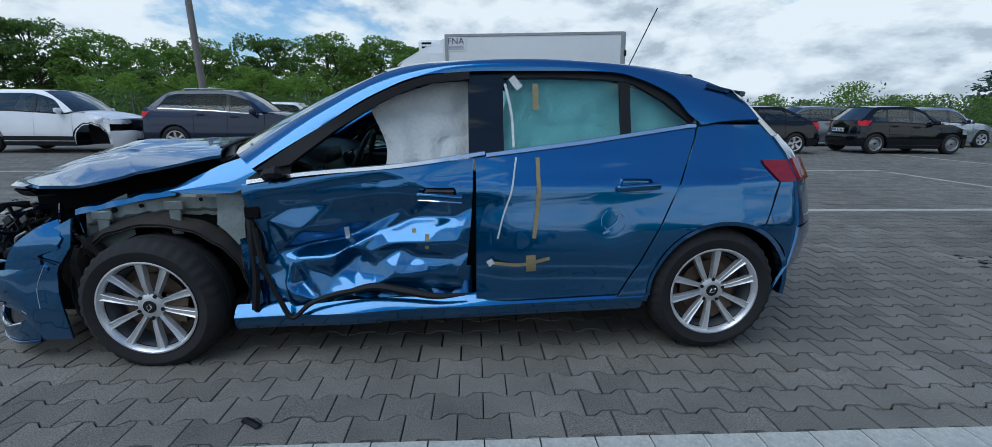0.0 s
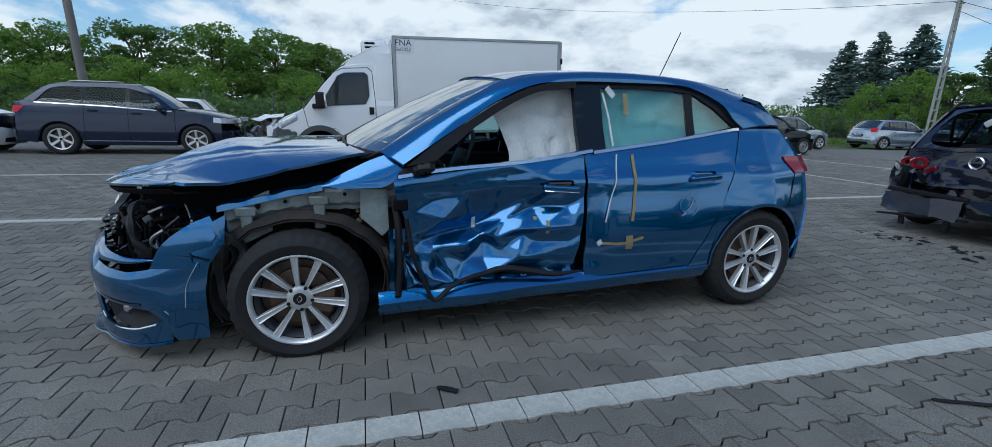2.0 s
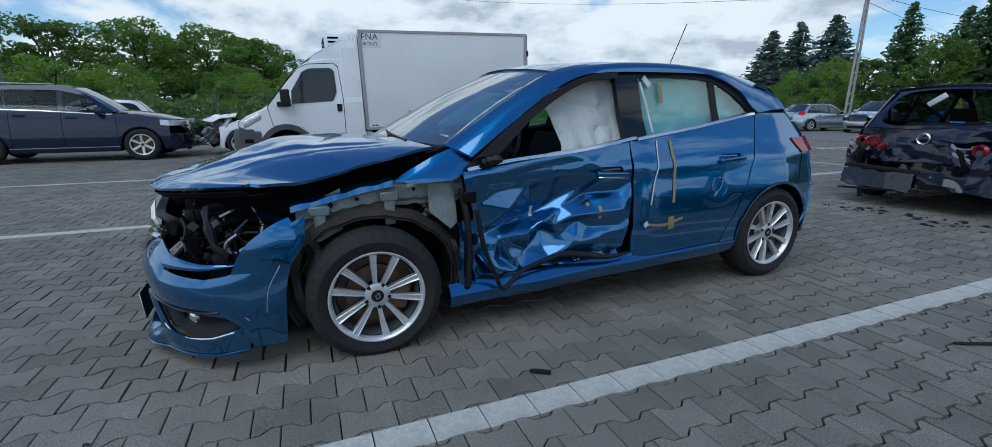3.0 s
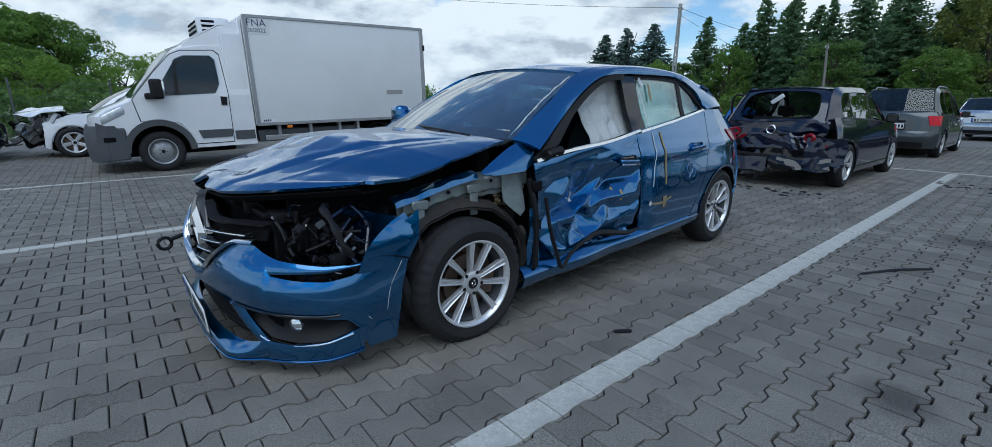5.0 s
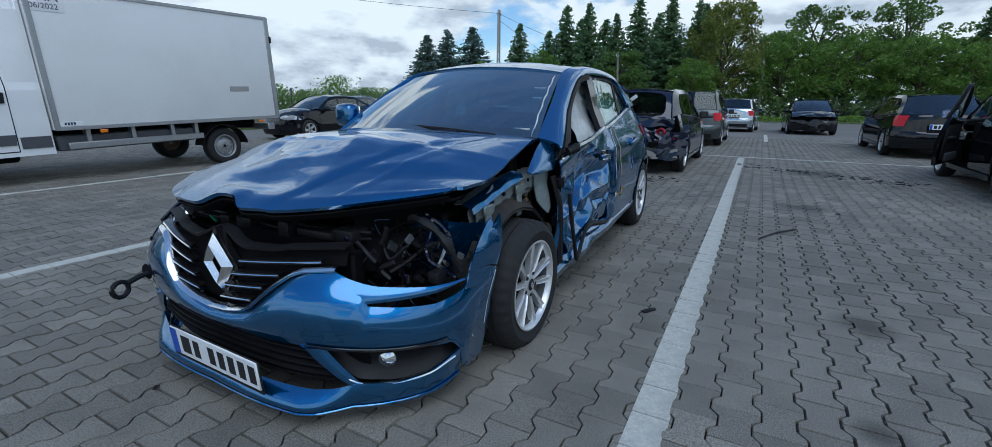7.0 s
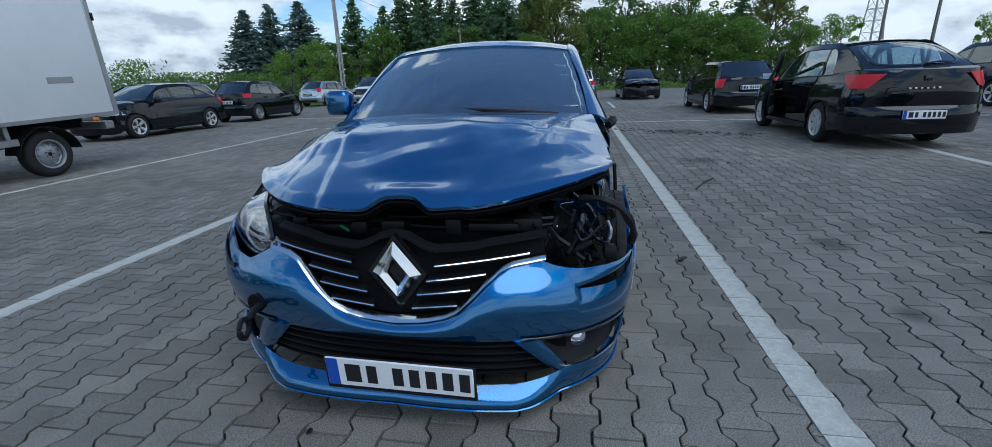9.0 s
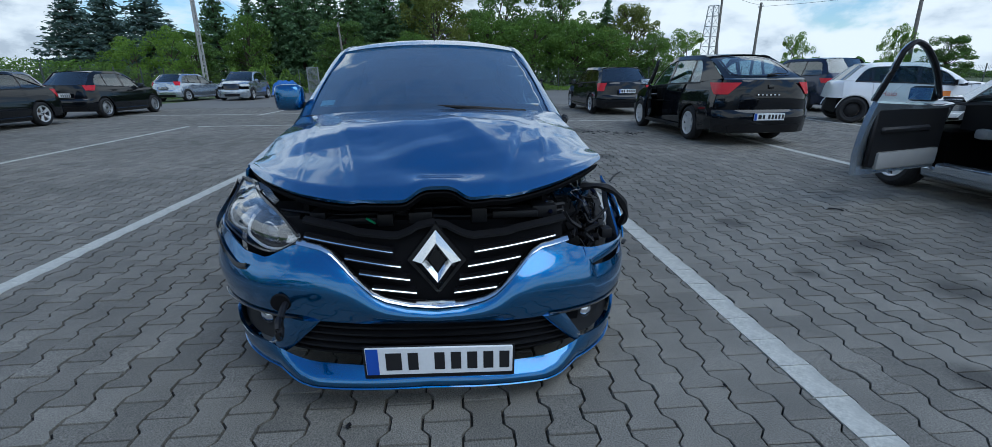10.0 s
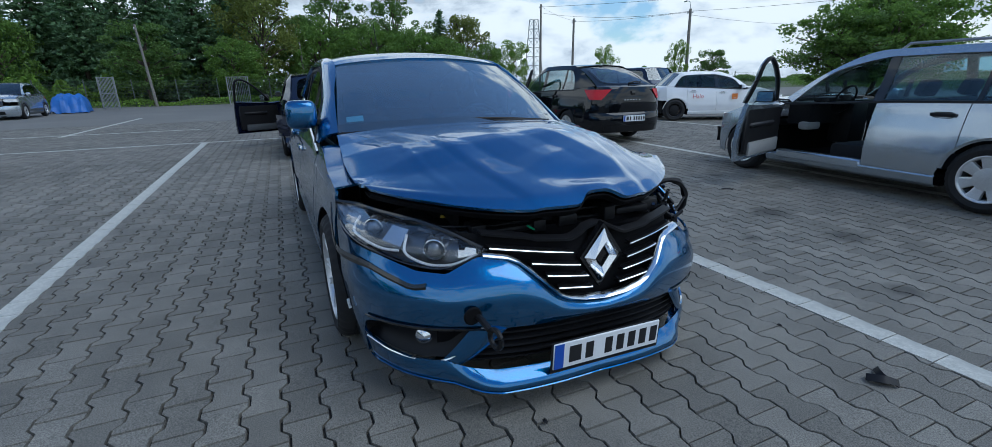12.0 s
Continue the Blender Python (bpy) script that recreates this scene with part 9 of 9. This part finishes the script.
def spruce_tree(name, label, H, W, mat, seed, step=0.21):
    rng = np.random.default_rng(seed)
    t = empty(name, Matrix(), label, "tree", "trees round the yard")
    Geo().tube([(0, 0, -0.1), (0, 0, H * 0.5), (0, 0, H)], [0.016 * H, 0.01 * H, 0.002 * H], 8).out("trunk", M_BARK, t)
    C, D = [], []
    z = 0.05 * H
    while z < H * 0.99:
        q = 1 - z / H
        L = W / 2 * (q ** 0.82) * rng.uniform(0.78, 1.1) + 0.05
        nb = int(6 + 9 * q)
        for k in range(nb):
            a = rng.uniform(0, 2 * math.pi)
            ll = L * rng.uniform(0.75, 1.12)
            n = max(4, int(ll / 0.085))
            for s in np.linspace(0.15, 1, n):
                r = ll * s
                C.append((math.cos(a) * r + rng.normal(0, 0.05), math.sin(a) * r + rng.normal(0, 0.05), z - 0.28 * r * (1.2 - q) - 0.10 * r + 0.16 * r * s * s + rng.normal(0, 0.05)))
        z += step * (0.6 + 0.5 * q)
    V, F = leaf_cards(np.array(C), 0.15, rng, 0.8)
    obj("crown", V, F, mat, t, smooth=False)
    return t


TREES = {
    "leaf": broad_tree("broadleaf_tree", "green broadleaf tree behind the yard fence", 9, 8, M_LEAF, 1),
    "dark": broad_tree("broadleaf_tree", "dark green broadleaf tree with a dense crown", 9, 7, M_LEAF_DARK, 2),
    "light": broad_tree("broadleaf_tree", "bright green young tree behind the fence", 6, 6, M_LEAF_LIGHT, 3, 0.12, 70, 140, 0.08),
    "olive": broad_tree("broadleaf_tree", "olive green round-crowned tree", 10, 8.5, M_LEAF_OLIVE, 4),
    "tall": broad_tree("broadleaf_tree", "tall airy broadleaf tree", 12, 8, M_LEAF_DARK, 6, 0.42, 70, 120, 0.125),
    "spruce": spruce_tree("spruce_tree", "dark green spruce tree", 11, 5.0, M_NEEDLE, 7),
    "spruce2": spruce_tree("spruce_tree", "dense dark spruce tree", 12, 6.2, M_NEEDLE, 8),
    "blue": spruce_tree("blue_spruce_tree", "tall bluish spruce tree beyond the fence", 10, 5.4, M_NEEDLE_BLUE, 9),
}
TREE_H = {"leaf": 9, "dark": 9, "light": 6, "olive": 10, "tall": 12, "spruce": 11, "spruce2": 12, "blue": 10}
TREE_W = {"leaf": 8, "dark": 7, "light": 6, "olive": 8.5, "tall": 8, "spruce": 5, "spruce2": 6.2, "blue": 5.4}
_used = set()


def plant(kind, eye, az, el, dist, width, turn=0):
    """A tree that stands dist metres from a spot of the yard, in a bearing, as high as its top's angle says."""
    x, y = eye[0] + dist * math.cos(radians(az)), eye[1] + dist * math.sin(radians(az))
    h = 1.19 + dist * math.tan(radians(el))
    w = 2 * dist * math.tan(radians(width / 2)) * (1.55 if kind in ("spruce", "spruce2", "blue") else 1.15)
    s, k = h / TREE_H[kind], w / TREE_W[kind]
    m = Matrix.Translation((x, y, -0.05)) @ Matrix.Rotation(radians(turn), 4, "Z") @ Matrix.Diagonal((k, k, s, 1))
    if kind in _used:
        sc = TREES[kind].scale
        copy_thing(TREES[kind], m @ Matrix.Diagonal((1 / sc[0], 1 / sc[1], 1 / sc[2], 1)))
    else:
        _used.add(kind)
        TREES[kind].matrix_basis = m


A_, B_, C_, D_ = (0, 0), (-3.0, 0.7), (-4.2, 3.0), (-4.3, 4.4)
for row in (("dark", 130.8, 7.4, 44, 5, 10), ("leaf", 126.2, 6.9, 42, 6.5, 50), ("leaf", 121.5, 6.5, 52, 4.5, 120), ("leaf", 118.2, 6.8, 46, 6, 200), ("dark", 112.6, 7.5, 43, 6, 250), ("light", 113.2, 4.6, 31, 6, 20),
            ("leaf", 106.3, 8.3, 45, 7, 300), ("leaf", 100.3, 8.2, 46, 7.5, 30), ("dark", 96.8, 7.3, 48, 5, 80), ("light", 108.3, 4.3, 32, 4, 99), ("light", 119.5, 3.6, 32, 5, 140), ("dark", 134.5, 7.2, 45, 6, 77), ("dark", 124.0, 3.8, 38, 6, 222), ("dark", 116, 4.4, 50, 7, 12), ("dark", 109.4, 3.2, 54, 7, 112), ("leaf", 128.6, 4.2, 50, 6, 212), ("dark", 103.4, 6.0, 54, 8, 312), ("leaf", 98.6, 4.6, 40, 5, 52), ("light", 125.2, 3.4, 33, 5, 152), ("leaf", 111.0, 3.4, 36, 4, 250)):
    plant(row[0], A_, row[1], row[2], row[3], row[4] * 1.3, row[5])
for row in (("leaf", 91.5, 7.3, 46, 6.5, 15), ("light", 87.2, 4.6, 30, 6, 60), ("light", 84.6, 5.0, 34, 4.5, 160), ("light", 93, 4.0, 30, 6, 110)):
    plant(row[0], B_, *row[1:])
for row in (("blue", 35.2, 7.7, 62, 5.8, 0), ("blue", 32.8, 8.3, 60, 5.6, 70), ("blue", 29.8, 8.6, 58, 6.4, 140), ("light", 28.4, 5.0, 46, 4.0, 11), ("spruce", 24.3, 9.0, 55, 4.4, 20), ("leaf", 21.6, 6.2, 52, 5.0, 44),
            ("spruce", 19.0, 10.8, 54, 4.6, 90), ("spruce", 16.4, 11.0, 52, 4.4, 150), ("spruce", 13.4, 9.8, 53, 4.0, 200), ("spruce2", 11.0, 11.4, 52, 5.2, 10), ("spruce2", 7.6, 11.2, 50, 5.6, 130), ("spruce", 5.0, 10.6, 54, 4.2, 260),
            ("olive", 1.8, 10.4, 50, 8.0, 0), ("leaf", 4.8, 5.0, 46, 6.0, 300), ("leaf", -3.6, 7.0, 50, 6.5, 30), ("tall", -5.6, 9.6, 58, 7.0, 0), ("leaf", -9.0, 6.6, 50, 7.0, 120), ("tall", -12.0, 9.4, 60, 6.6, 100),
            ("leaf", -13.6, 6.2, 50, 6.5, 210), ("spruce", -17.0, 8.0, 60, 3.6, 30), ("olive", -19.6, 7.4, 58, 5.6, 160), ("leaf", -17.4, 5.2, 50, 5.5, 280), ("leaf", -22.3, 4.6, 52, 4.0, 70), ("light", -25.3, 4.9, 56, 4.4, 200),
            ("dark", 26.4, 4.6, 50, 5, 12), ("spruce2", 14.8, 9.2, 60, 5.5, 33), ("spruce2", 9.2, 9.6, 61, 5.5, 66), ("spruce", 17.6, 9.4, 62, 4.6, 99), ("dark", 3.4, 8.4, 60, 7, 15), ("dark", -1.6, 7.2, 60, 7, 85), ("dark", -6.6, 6.2, 60, 8, 185), ("dark", -11.0, 6.0, 60, 8, 285), ("spruce", 21.2, 8.2, 63, 4.4, 10), ("dark", 12.2, 6.0, 46, 6, 140), ("dark", -15.6, 5.6, 60, 7, 45), ("spruce2", 4.6, 10.2, 60, 5.0, 190), ("light", 31.6, 4.0, 47, 4, 233)):
    plant(row[0], C_, *row[1:])
for row in (("light", -36.8, 4.0, 50, 2.6, 10), ("light", -44.6, 4.3, 46, 2.4, 100), ("dark", -48.0, 3.0, 48, 3.6, 60), ("leaf", -58.6, 6.8, 36, 8.0, 20), ("leaf", -64.2, 7.2, 37, 8.5, 150), ("dark", -61.5, 7.0, 39, 8.5, 240), ("dark", -60.0, 5.6, 35, 7.0, 40), ("leaf", -62.8, 6.0, 35, 7.0, 290), ("light", 57, 2.6, 31, 3.4, 30), ("light", 53.6, 2.3, 34, 3.4, 130)):
    plant(row[0], D_, *row[1:])


def hedge(name, x0, y0, x1, y1, h, depth, mat, seed, label, n=5200, leaf=0.2):
    n, leaf = int(n * 2.2), leaf * 0.6
    rng = np.random.default_rng(seed)
    s = rng.uniform(0, 1, n)
    top = h * (0.72 + 0.28 * np.sin(s * 31 + seed) * np.sin(s * 13.7) + 0.16 * np.sin(s * 77))
    z = top * rng.uniform(0, 1, n) ** 0.6
    off = rng.normal(0, depth / 3, n)
    dx, dy = x1 - x0, y1 - y0
    L = math.hypot(dx, dy)
    C = np.stack([x0 + dx * s - dy / L * off, y0 + dy * s + dx / L * off, z], 1)
    V, F = leaf_cards(C, leaf, rng)
    return tagged(obj(name, V, F, mat, None, smooth=False), label, "hedge", kind="stuff")


hedge("hedge", -30, 26, 6, 24, 2.0, 2.5, M_LEAF_DARK, 1, "dark undergrowth along the fence")
hedge("hedge", 10, 46, 46, 34, 3.4, 5.0, M_LEAF, 2, "green scrub beyond the yard fence", 16000, 0.17)
hedge("hedge", 40, 30, 46, 14, 2.4, 3.0, M_LEAF_LIGHT, 3, "bright green undergrowth below the trees", 4200, 0.25)
hedge("hedge", 46, 16, 45, -18, 3.4, 4.0, M_LEAF_DARK, 4, "dark undergrowth below the trees", 6500, 0.28)
hedge("hedge", 44, -18, 60, -60, 1.35, 3.0, M_LEAF_DARK, 5, "far dark hedge", 9000, 0.14)
hedge("hedge", 141, -97, 122, -114, 5.2, 9.0, M_LEAF_DARK, 6, "distant wooded ridge", 9000, 0.6)
hedge("hedge", 124, -112, 60, -190, 2.2, 9.0, M_LEAF_DARK, 9, "low distant woods", 9000, 0.5)
hedge("hedge", 12, -42, 46, -70, 1.6, 3.0, M_LEAF, 7, "far green hedge", 9000, 0.14)
hedge("hedge", -140, 120, 60, 150, 7.0, 14.0, M_LEAF_DARK, 8, "distant woods beyond the field", 22000, 0.55)

hedge("rough_grass", 37.6, 24, 36.8, -18, 0.65, 1.2, M_LEAF_LIGHT, 11, "tall rough grass along the fence", 5000, 0.1)
hedge("rough_grass", 6, 21.2, 33, 20.6, 0.45, 0.9, M_LEAF_LIGHT, 12, "tall rough grass along the fence", 4000, 0.08)


M_FENCE = pbr("dull_fence_wire", (0.085, 0.10, 0.092), 0.6, 0.3, var=0.15, scale=5)


def fence(x0, y0, x1, y1, h=1.75, label="grey wire mesh fence with steel posts"):
    """Posts and mesh panels."""
    L = math.hypot(x1 - x0, y1 - y0)
    n = max(1, round(L / 2.5))
    f = empty("mesh_fence", pose(x0, y0, 0, 0, 0, math.degrees(math.atan2(y1 - y0, x1 - x0))), label, "fence")
    st = L / n
    pm = None
    for i in range(n + 1):
        g = Geo().box((i * st - 0.03, -0.03, -0.02), (i * st + 0.03, 0.03, h + 0.12))
        g.out("fence_post", M_FENCE, f, smooth=False)
    g = Geo()
    for k in range(9):
        z = 0.08 + k * (h - 0.1) / 8
        g.box((0.03, -0.004, z - 0.004), (st - 0.03, 0.004, z + 0.004))
    for k in range(int(st / 0.10)):
        x = 0.05 + k * 0.10
        g.box((x - 0.0025, -0.004, 0.06), (x + 0.0025, 0.004, h))
    first = g.out("mesh_panel", M_FENCE, f, smooth=False)
    for i in range(1, n):
        ob = new("mesh_panel", first.data)
        ob.parent = f
        ob.matrix_basis = pose(i * st, 0, 0)
    return f


fence(-32, 21.5, 10, 21.5)
fence(10, 21.5, 33, 22.5)
fence(36, 26, 38, 8)
fence(38, 7, 36.5, -16)
fence(36.5, -16, 30, -40)


def pole(x, y, h, r0, r1, label, mat, lean=(0, 0), arm=False, lattice=False):
    p = empty("utility_pole", pose(x, y, 0), label, "pole", "poles")
    if lattice:
        for a in (-1, 1):
            Geo().tube([(a * r0, 0, -0.1), (a * r1 + lean[0], lean[1], h)], 0.07, 6).out("pole_leg", mat, p)
        for k in range(int(h / 0.6)):
            z = 0.3 + k * 0.6
            w = r0 + (r1 - r0) * z / h
            Geo().box((-w + lean[0] * z / h, -0.05, z - 0.05), (w + lean[0] * z / h, 0.05, z + 0.05)).out("pole_rung", mat, p, smooth=False)
    else:
        Geo().tube([(0, 0, -0.1), (lean[0] * 0.5, lean[1] * 0.5, h / 2), (lean[0], lean[1], h)], [r0, (r0 + r1) / 2, r1], 10).out("pole_shaft", mat, p)
    g = Geo().box((lean[0] - 0.35, lean[1] - 0.04, h - 0.35), (lean[0] + 0.35, lean[1] + 0.04, h - 0.28))
    g.out("crossarm", M_STEEL, p, smooth=False)
    for a in (-0.3, 0.3):
        Geo().lathe([(0.001, 0.0), (0.03, 0.02), (0.03, 0.09), (0.001, 0.11)], 8, "z", (lean[0] + a, lean[1], h - 0.29)).out("insulator", M_PLATE, p)
    if arm:
        Geo().tube(curve([(lean[0], lean[1], h - 0.1), (lean[0] + 0.1, lean[1], h + 0.5), (lean[0] + 0.9, lean[1] - 0.4, h + 0.8)], 8), 0.03, 6).out("lamp_arm", M_STEEL, p)
        part("lamp_head", rounded_box((-0.25, -0.09, -0.05), (0.25, 0.09, 0.04), 0.03, 1, pose(lean[0] + 1.1, lean[1] - 0.45, h + 0.78, 0, 0, -20)), M_STEEL, p)
    return p


M_CONC = pbr("pale_concrete_pole", (0.34, 0.34, 0.32), 0.85, var=0.15, scale=3, fine=40, bump=0.002)
pole(-8.9, 16.5, 9.5, 0.12, 0.085, "grey weathered pole behind the parked cars", M_WOODPOLE, (-0.35, 0.0))
pole(29.5, 19.3, 8.0, 0.24, 0.10, "tall concrete ladder pole by the fence", M_CONC, (0.1, 0.0), lattice=True)
pole(36.3, 11.7, 5.3, 0.10, 0.07, "leaning weathered wooden pole by the trees", M_WOODPOLE, (-0.1, 0.28))
pole(44, 1.5, 5.0, 0.11, 0.08, "weathered wooden pole by the trees", M_WOODPOLE, (0, 0.1))
pole(46, -24.2, 9.5, 0.16, 0.10, "wooden pole beside the lattice tower", M_WOODPOLE, (0, 0))
pole(39, -24.0, 7.2, 0.14, 0.10, "dark wooden utility pole", M_WOODPOLE, (0.1, -0.1))
pole(30, -30.5, 7.2, 0.16, 0.11, "wooden pole with a street lamp", M_WOODPOLE, (0.3, -0.1), arm=True)
pole(64, -62.0, 6.5, 0.13, 0.1, "far wooden utility pole", M_WOODPOLE)


def lattice_tower(x, y, h):
    t = empty("lattice_tower", pose(x, y, 0, 0, 0, 20), "grey steel lattice tower", "tower")
    def leg(a, b, z):
        w = 0.9 * (1 - 0.6 * z / h)
        return (a * w, b * w, z)
    for a, b in ((1, 1), (1, -1), (-1, -1), (-1, 1)):
        Geo().tube([leg(a, b, -0.1), leg(a, b, h)], 0.06, 5).out("tower_leg", M_STEEL, t)
    cs = [(1, 1), (1, -1), (-1, -1), (-1, 1)]
    for k in range(8):
        z0, z1 = h * k / 8, h * (k + 1) / 8
        for i in range(4):
            c, d = cs[i], cs[(i + 1) % 4]
            Geo().tube([leg(*c, z0), leg(*d, z1)], 0.025, 4).out("tower_brace", M_STEEL, t)
            Geo().tube([leg(*c, z1), leg(*d, z1)], 0.025, 4).out("tower_bar", M_STEEL, t)


lattice_tower(50, -25.5, 8.4)


def wire(a, b, sag, r=0.012):
    a, b = Vector(a), Vector(b)
    pts = [a.lerp(b, k / 14) - Vector((0, 0, sag * 4 * (k / 14) * (1 - k / 14))) for k in range(15)]
    return tagged(Geo().tube(pts, r, 5).out("overhead_wire", M_DARK, None), "thin black overhead wire", "wire", "overhead wires")


wire((29.6, 19.3, 7.75), (10, 62, 15.0), 0.9)
wire((29.6, 19.3, 7.75), (36.2, 12.7, 5.1), 0.3)
wire((29.6, 19.3, 7.3), (80, 30, 7.0), 0.6)
wire((46, -24.2, 9.3), (39.1, -24.1, 7.0), 0.2)
wire((46, -24.2, 8.6), (30.3, -30.6, 7.0), 0.5, 0.014)
wire((39.1, -24.1, 6.9), (30.3, -30.6, 6.95), 0.15)
wire((30.3, -30.6, 7.0), (2, -44, 7.4), 0.5)
wire((30.3, -30.6, 6.7), (40, -70, 8.4), 0.5)
wire((46, -24.2, 9.2), (20, -60, 11), 0.5, 0.016)

# ---- gate, loose things on the yard ----


def gate_wing(x, y, yaw, w=1.6, h=2.1):
    g = empty("gate_wing", pose(x, y, 0, 0, 0, yaw), "galvanised steel gate wing standing open", "gate", "gate wings")
    for a in (0, w):
        Geo().box((a - 0.03, -0.03, -0.02), (a + 0.03, 0.03, h)).out("gate_upright", M_STEEL, g, smooth=False)
    for z in (0.12, h * 0.5, h - 0.03):
        Geo().box((0, -0.02, z - 0.02), (w, 0.02, z + 0.02)).out("gate_rail", M_STEEL, g, smooth=False)
    for k in range(1, 12):
        Geo().box((w * k / 12 - 0.012, -0.012, 0.1), (w * k / 12 + 0.012, 0.012, h - 0.03)).out("gate_bar", M_STEEL, g, smooth=False)


gate_wing(32.9, 13.0, 60, 1.1, 1.95)
gate_wing(33.3, 5.7, 80, 1.3, 1.9)


def tarp():
    rng = np.random.default_rng(2)
    M = pbr("blue_tarpaulin", (0.03, 0.13, 0.42), 0.45, var=0.2, scale=3, fine=20, bump=0.01)
    P = []
    for i in range(40):
        row = []
        for j in range(24):
            u, v = i / 39 * 2 - 1, j / 23 * 2 - 1
            h = 1.05 * (1 - abs(u) ** 5) * (1 - abs(v) ** 6) ** 0.7 + 0.28 * noise.noise(Vector((u * 3, v * 3, 0))) + 0.13 * (0.4 - abs(noise.noise(Vector((u * 8, v * 7, 3)))))
            row.append((u * 1.45 + 0.12 * noise.noise(Vector((v * 5, u, 2))), v * 0.8, max(0.0, h * 0.85) + 0.01))
        P.append(row)
    t = Geo().shell(np.array(P), 0.004).out("tarpaulin_cover", M, None, sharp=60)
    t.matrix_basis = pose(30.5, 14.6, 0, 0, 0, 10)
    tagged(t, "heap covered with a crumpled blue tarpaulin", "tarpaulin")


tarp()


def debris(name, x, y, pts, w, h, mat, label, yaw=0):
    """A bit of broken plastic: a bent flat bar with ragged ends."""
    c = curve(pts, 12)
    n = np.gradient(c, axis=0)
    n /= np.linalg.norm(n, axis=1, keepdims=True)
    q = np.stack([-n[:, 1], n[:, 0], 0 * n[:, 0]], 1)
    ww = np.array([w * (0.7 + 0.5 * abs(math.sin(i * 1.7))) for i in range(12)])[:, None]
    P = np.stack([c - q * ww / 2, c + np.array([0, 0, h]), c + q * ww / 2], 1)
    o = Geo().shell(P, 0.006).out(name, mat, None, sharp=30)
    o.matrix_basis = pose(x, y, 0.009, 0, 0, yaw)
    return tagged(o, label, "debris", "debris on the paving")


debris("plastic_shard", -3.02, 1.83, [(-0.05, -0.03, 0), (-0.01, 0.0, 0.015), (0.05, 0.01, 0.004)], 0.05, 0.02, M_PLASTIC, "broken black plastic shard on the paving", 20)
debris("plastic_shard", -3.0, 1.78, [(-0.045, 0.0, 0), (0.0, 0.012, 0.01), (0.05, -0.01, 0)], 0.03, 0.018, M_PLASTIC, "broken black plastic shard on the paving", -30)
debris("rubber_strip", 1.45, 0.91, [(-0.27, 0.14, 0), (0.0, 0.01, 0.004), (0.26, -0.16, 0)], 0.022, 0.008, M_PLASTIC, "black rubber strip lying on the paving")
debris("plastic_shard", -0.86, 1.60, [(-0.03, 0.02, 0), (0.0, 0.0, 0.003), (0.05, -0.03, 0)], 0.028, 0.005, M_PLASTIC, "flat dark scrap on the paving")
debris("plastic_shard", -2.63, 3.19, [(-0.012, 0, 0), (0, 0.006, 0.004), (0.012, 0, 0)], 0.016, 0.008, M_PLASTIC, "small black crumb on the paving")
debris("plastic_shard", -2.53, 1.76, [(-0.010, 0, 0), (0, 0.005, 0.004), (0.010, 0, 0)], 0.013, 0.006, M_PLASTIC, "small black crumb on the paving")
debris("plastic_shard", 2.7, 0.3, [(-0.03, 0.01, 0), (0, 0.0, 0.004), (0.03, 0.02, 0)], 0.02, 0.006, M_PLASTIC, "small black scrap on the paving")


def scraps(name, a, b, spread, n, seed, label):
    """Many small flat crumbs strewn along a line."""
    rng = np.random.default_rng(seed)
    g = Geo()
    for _ in range(n):
        k, r = rng.uniform(0, 1), rng.uniform(0.008, 0.045)
        c = np.array([a[0] + (b[0] - a[0]) * k + rng.normal(0, spread), a[1] + (b[1] - a[1]) * k + rng.normal(0, spread), 0.002])
        m = rng.integers(4, 7)
        o = len(g.v)
        ring = [(c[0] + r * rng.uniform(0.4, 1.3) * math.cos(2 * math.pi * i / m), c[1] + r * rng.uniform(0.4, 1.3) * math.sin(2 * math.pi * i / m)) for i in range(m)]
        h = rng.uniform(0.004, 0.016)
        g.v += [(x, y, 0.001) for x, y in ring] + [(0.7 * x + 0.3 * c[0], 0.7 * y + 0.3 * c[1], h) for x, y in ring]
        g.f += [tuple(range(o + m, o + 2 * m))] + [(o + i, o + (i + 1) % m, o + m + (i + 1) % m, o + m + i) for i in range(m)]
    return tagged(g.out(name, M_PLASTIC, None, smooth=False), label, "debris", kind="stuff")


scraps("scattered_crumbs", (7.0, 1.15), (5.6, -1.0), 0.16, 150, 3, "dark crumbs and splinters strewn over the paving")
scraps("scattered_crumbs", (4.4, 2.3), (4.2, 3.6), 0.12, 50, 4, "dark crumbs below the smashed tail")
debris("plastic_shard", -0.2, -0.6, [(-0.06, 0.01, 0), (0, 0.0, 0.004), (0.06, 0.02, 0)], 0.02, 0.006, M_PLASTIC, "thin black scrap on the paving", 40)
debris("plastic_shard", 7.2, -5.3, [(-0.09, 0.02, 0), (0, 0.0, 0.01), (0.08, 0.03, 0)], 0.05, 0.012, M_PLASTIC, "dark scrap on the paving", 10)

# ---- single paving blocks ----
lay_blocks(ground)
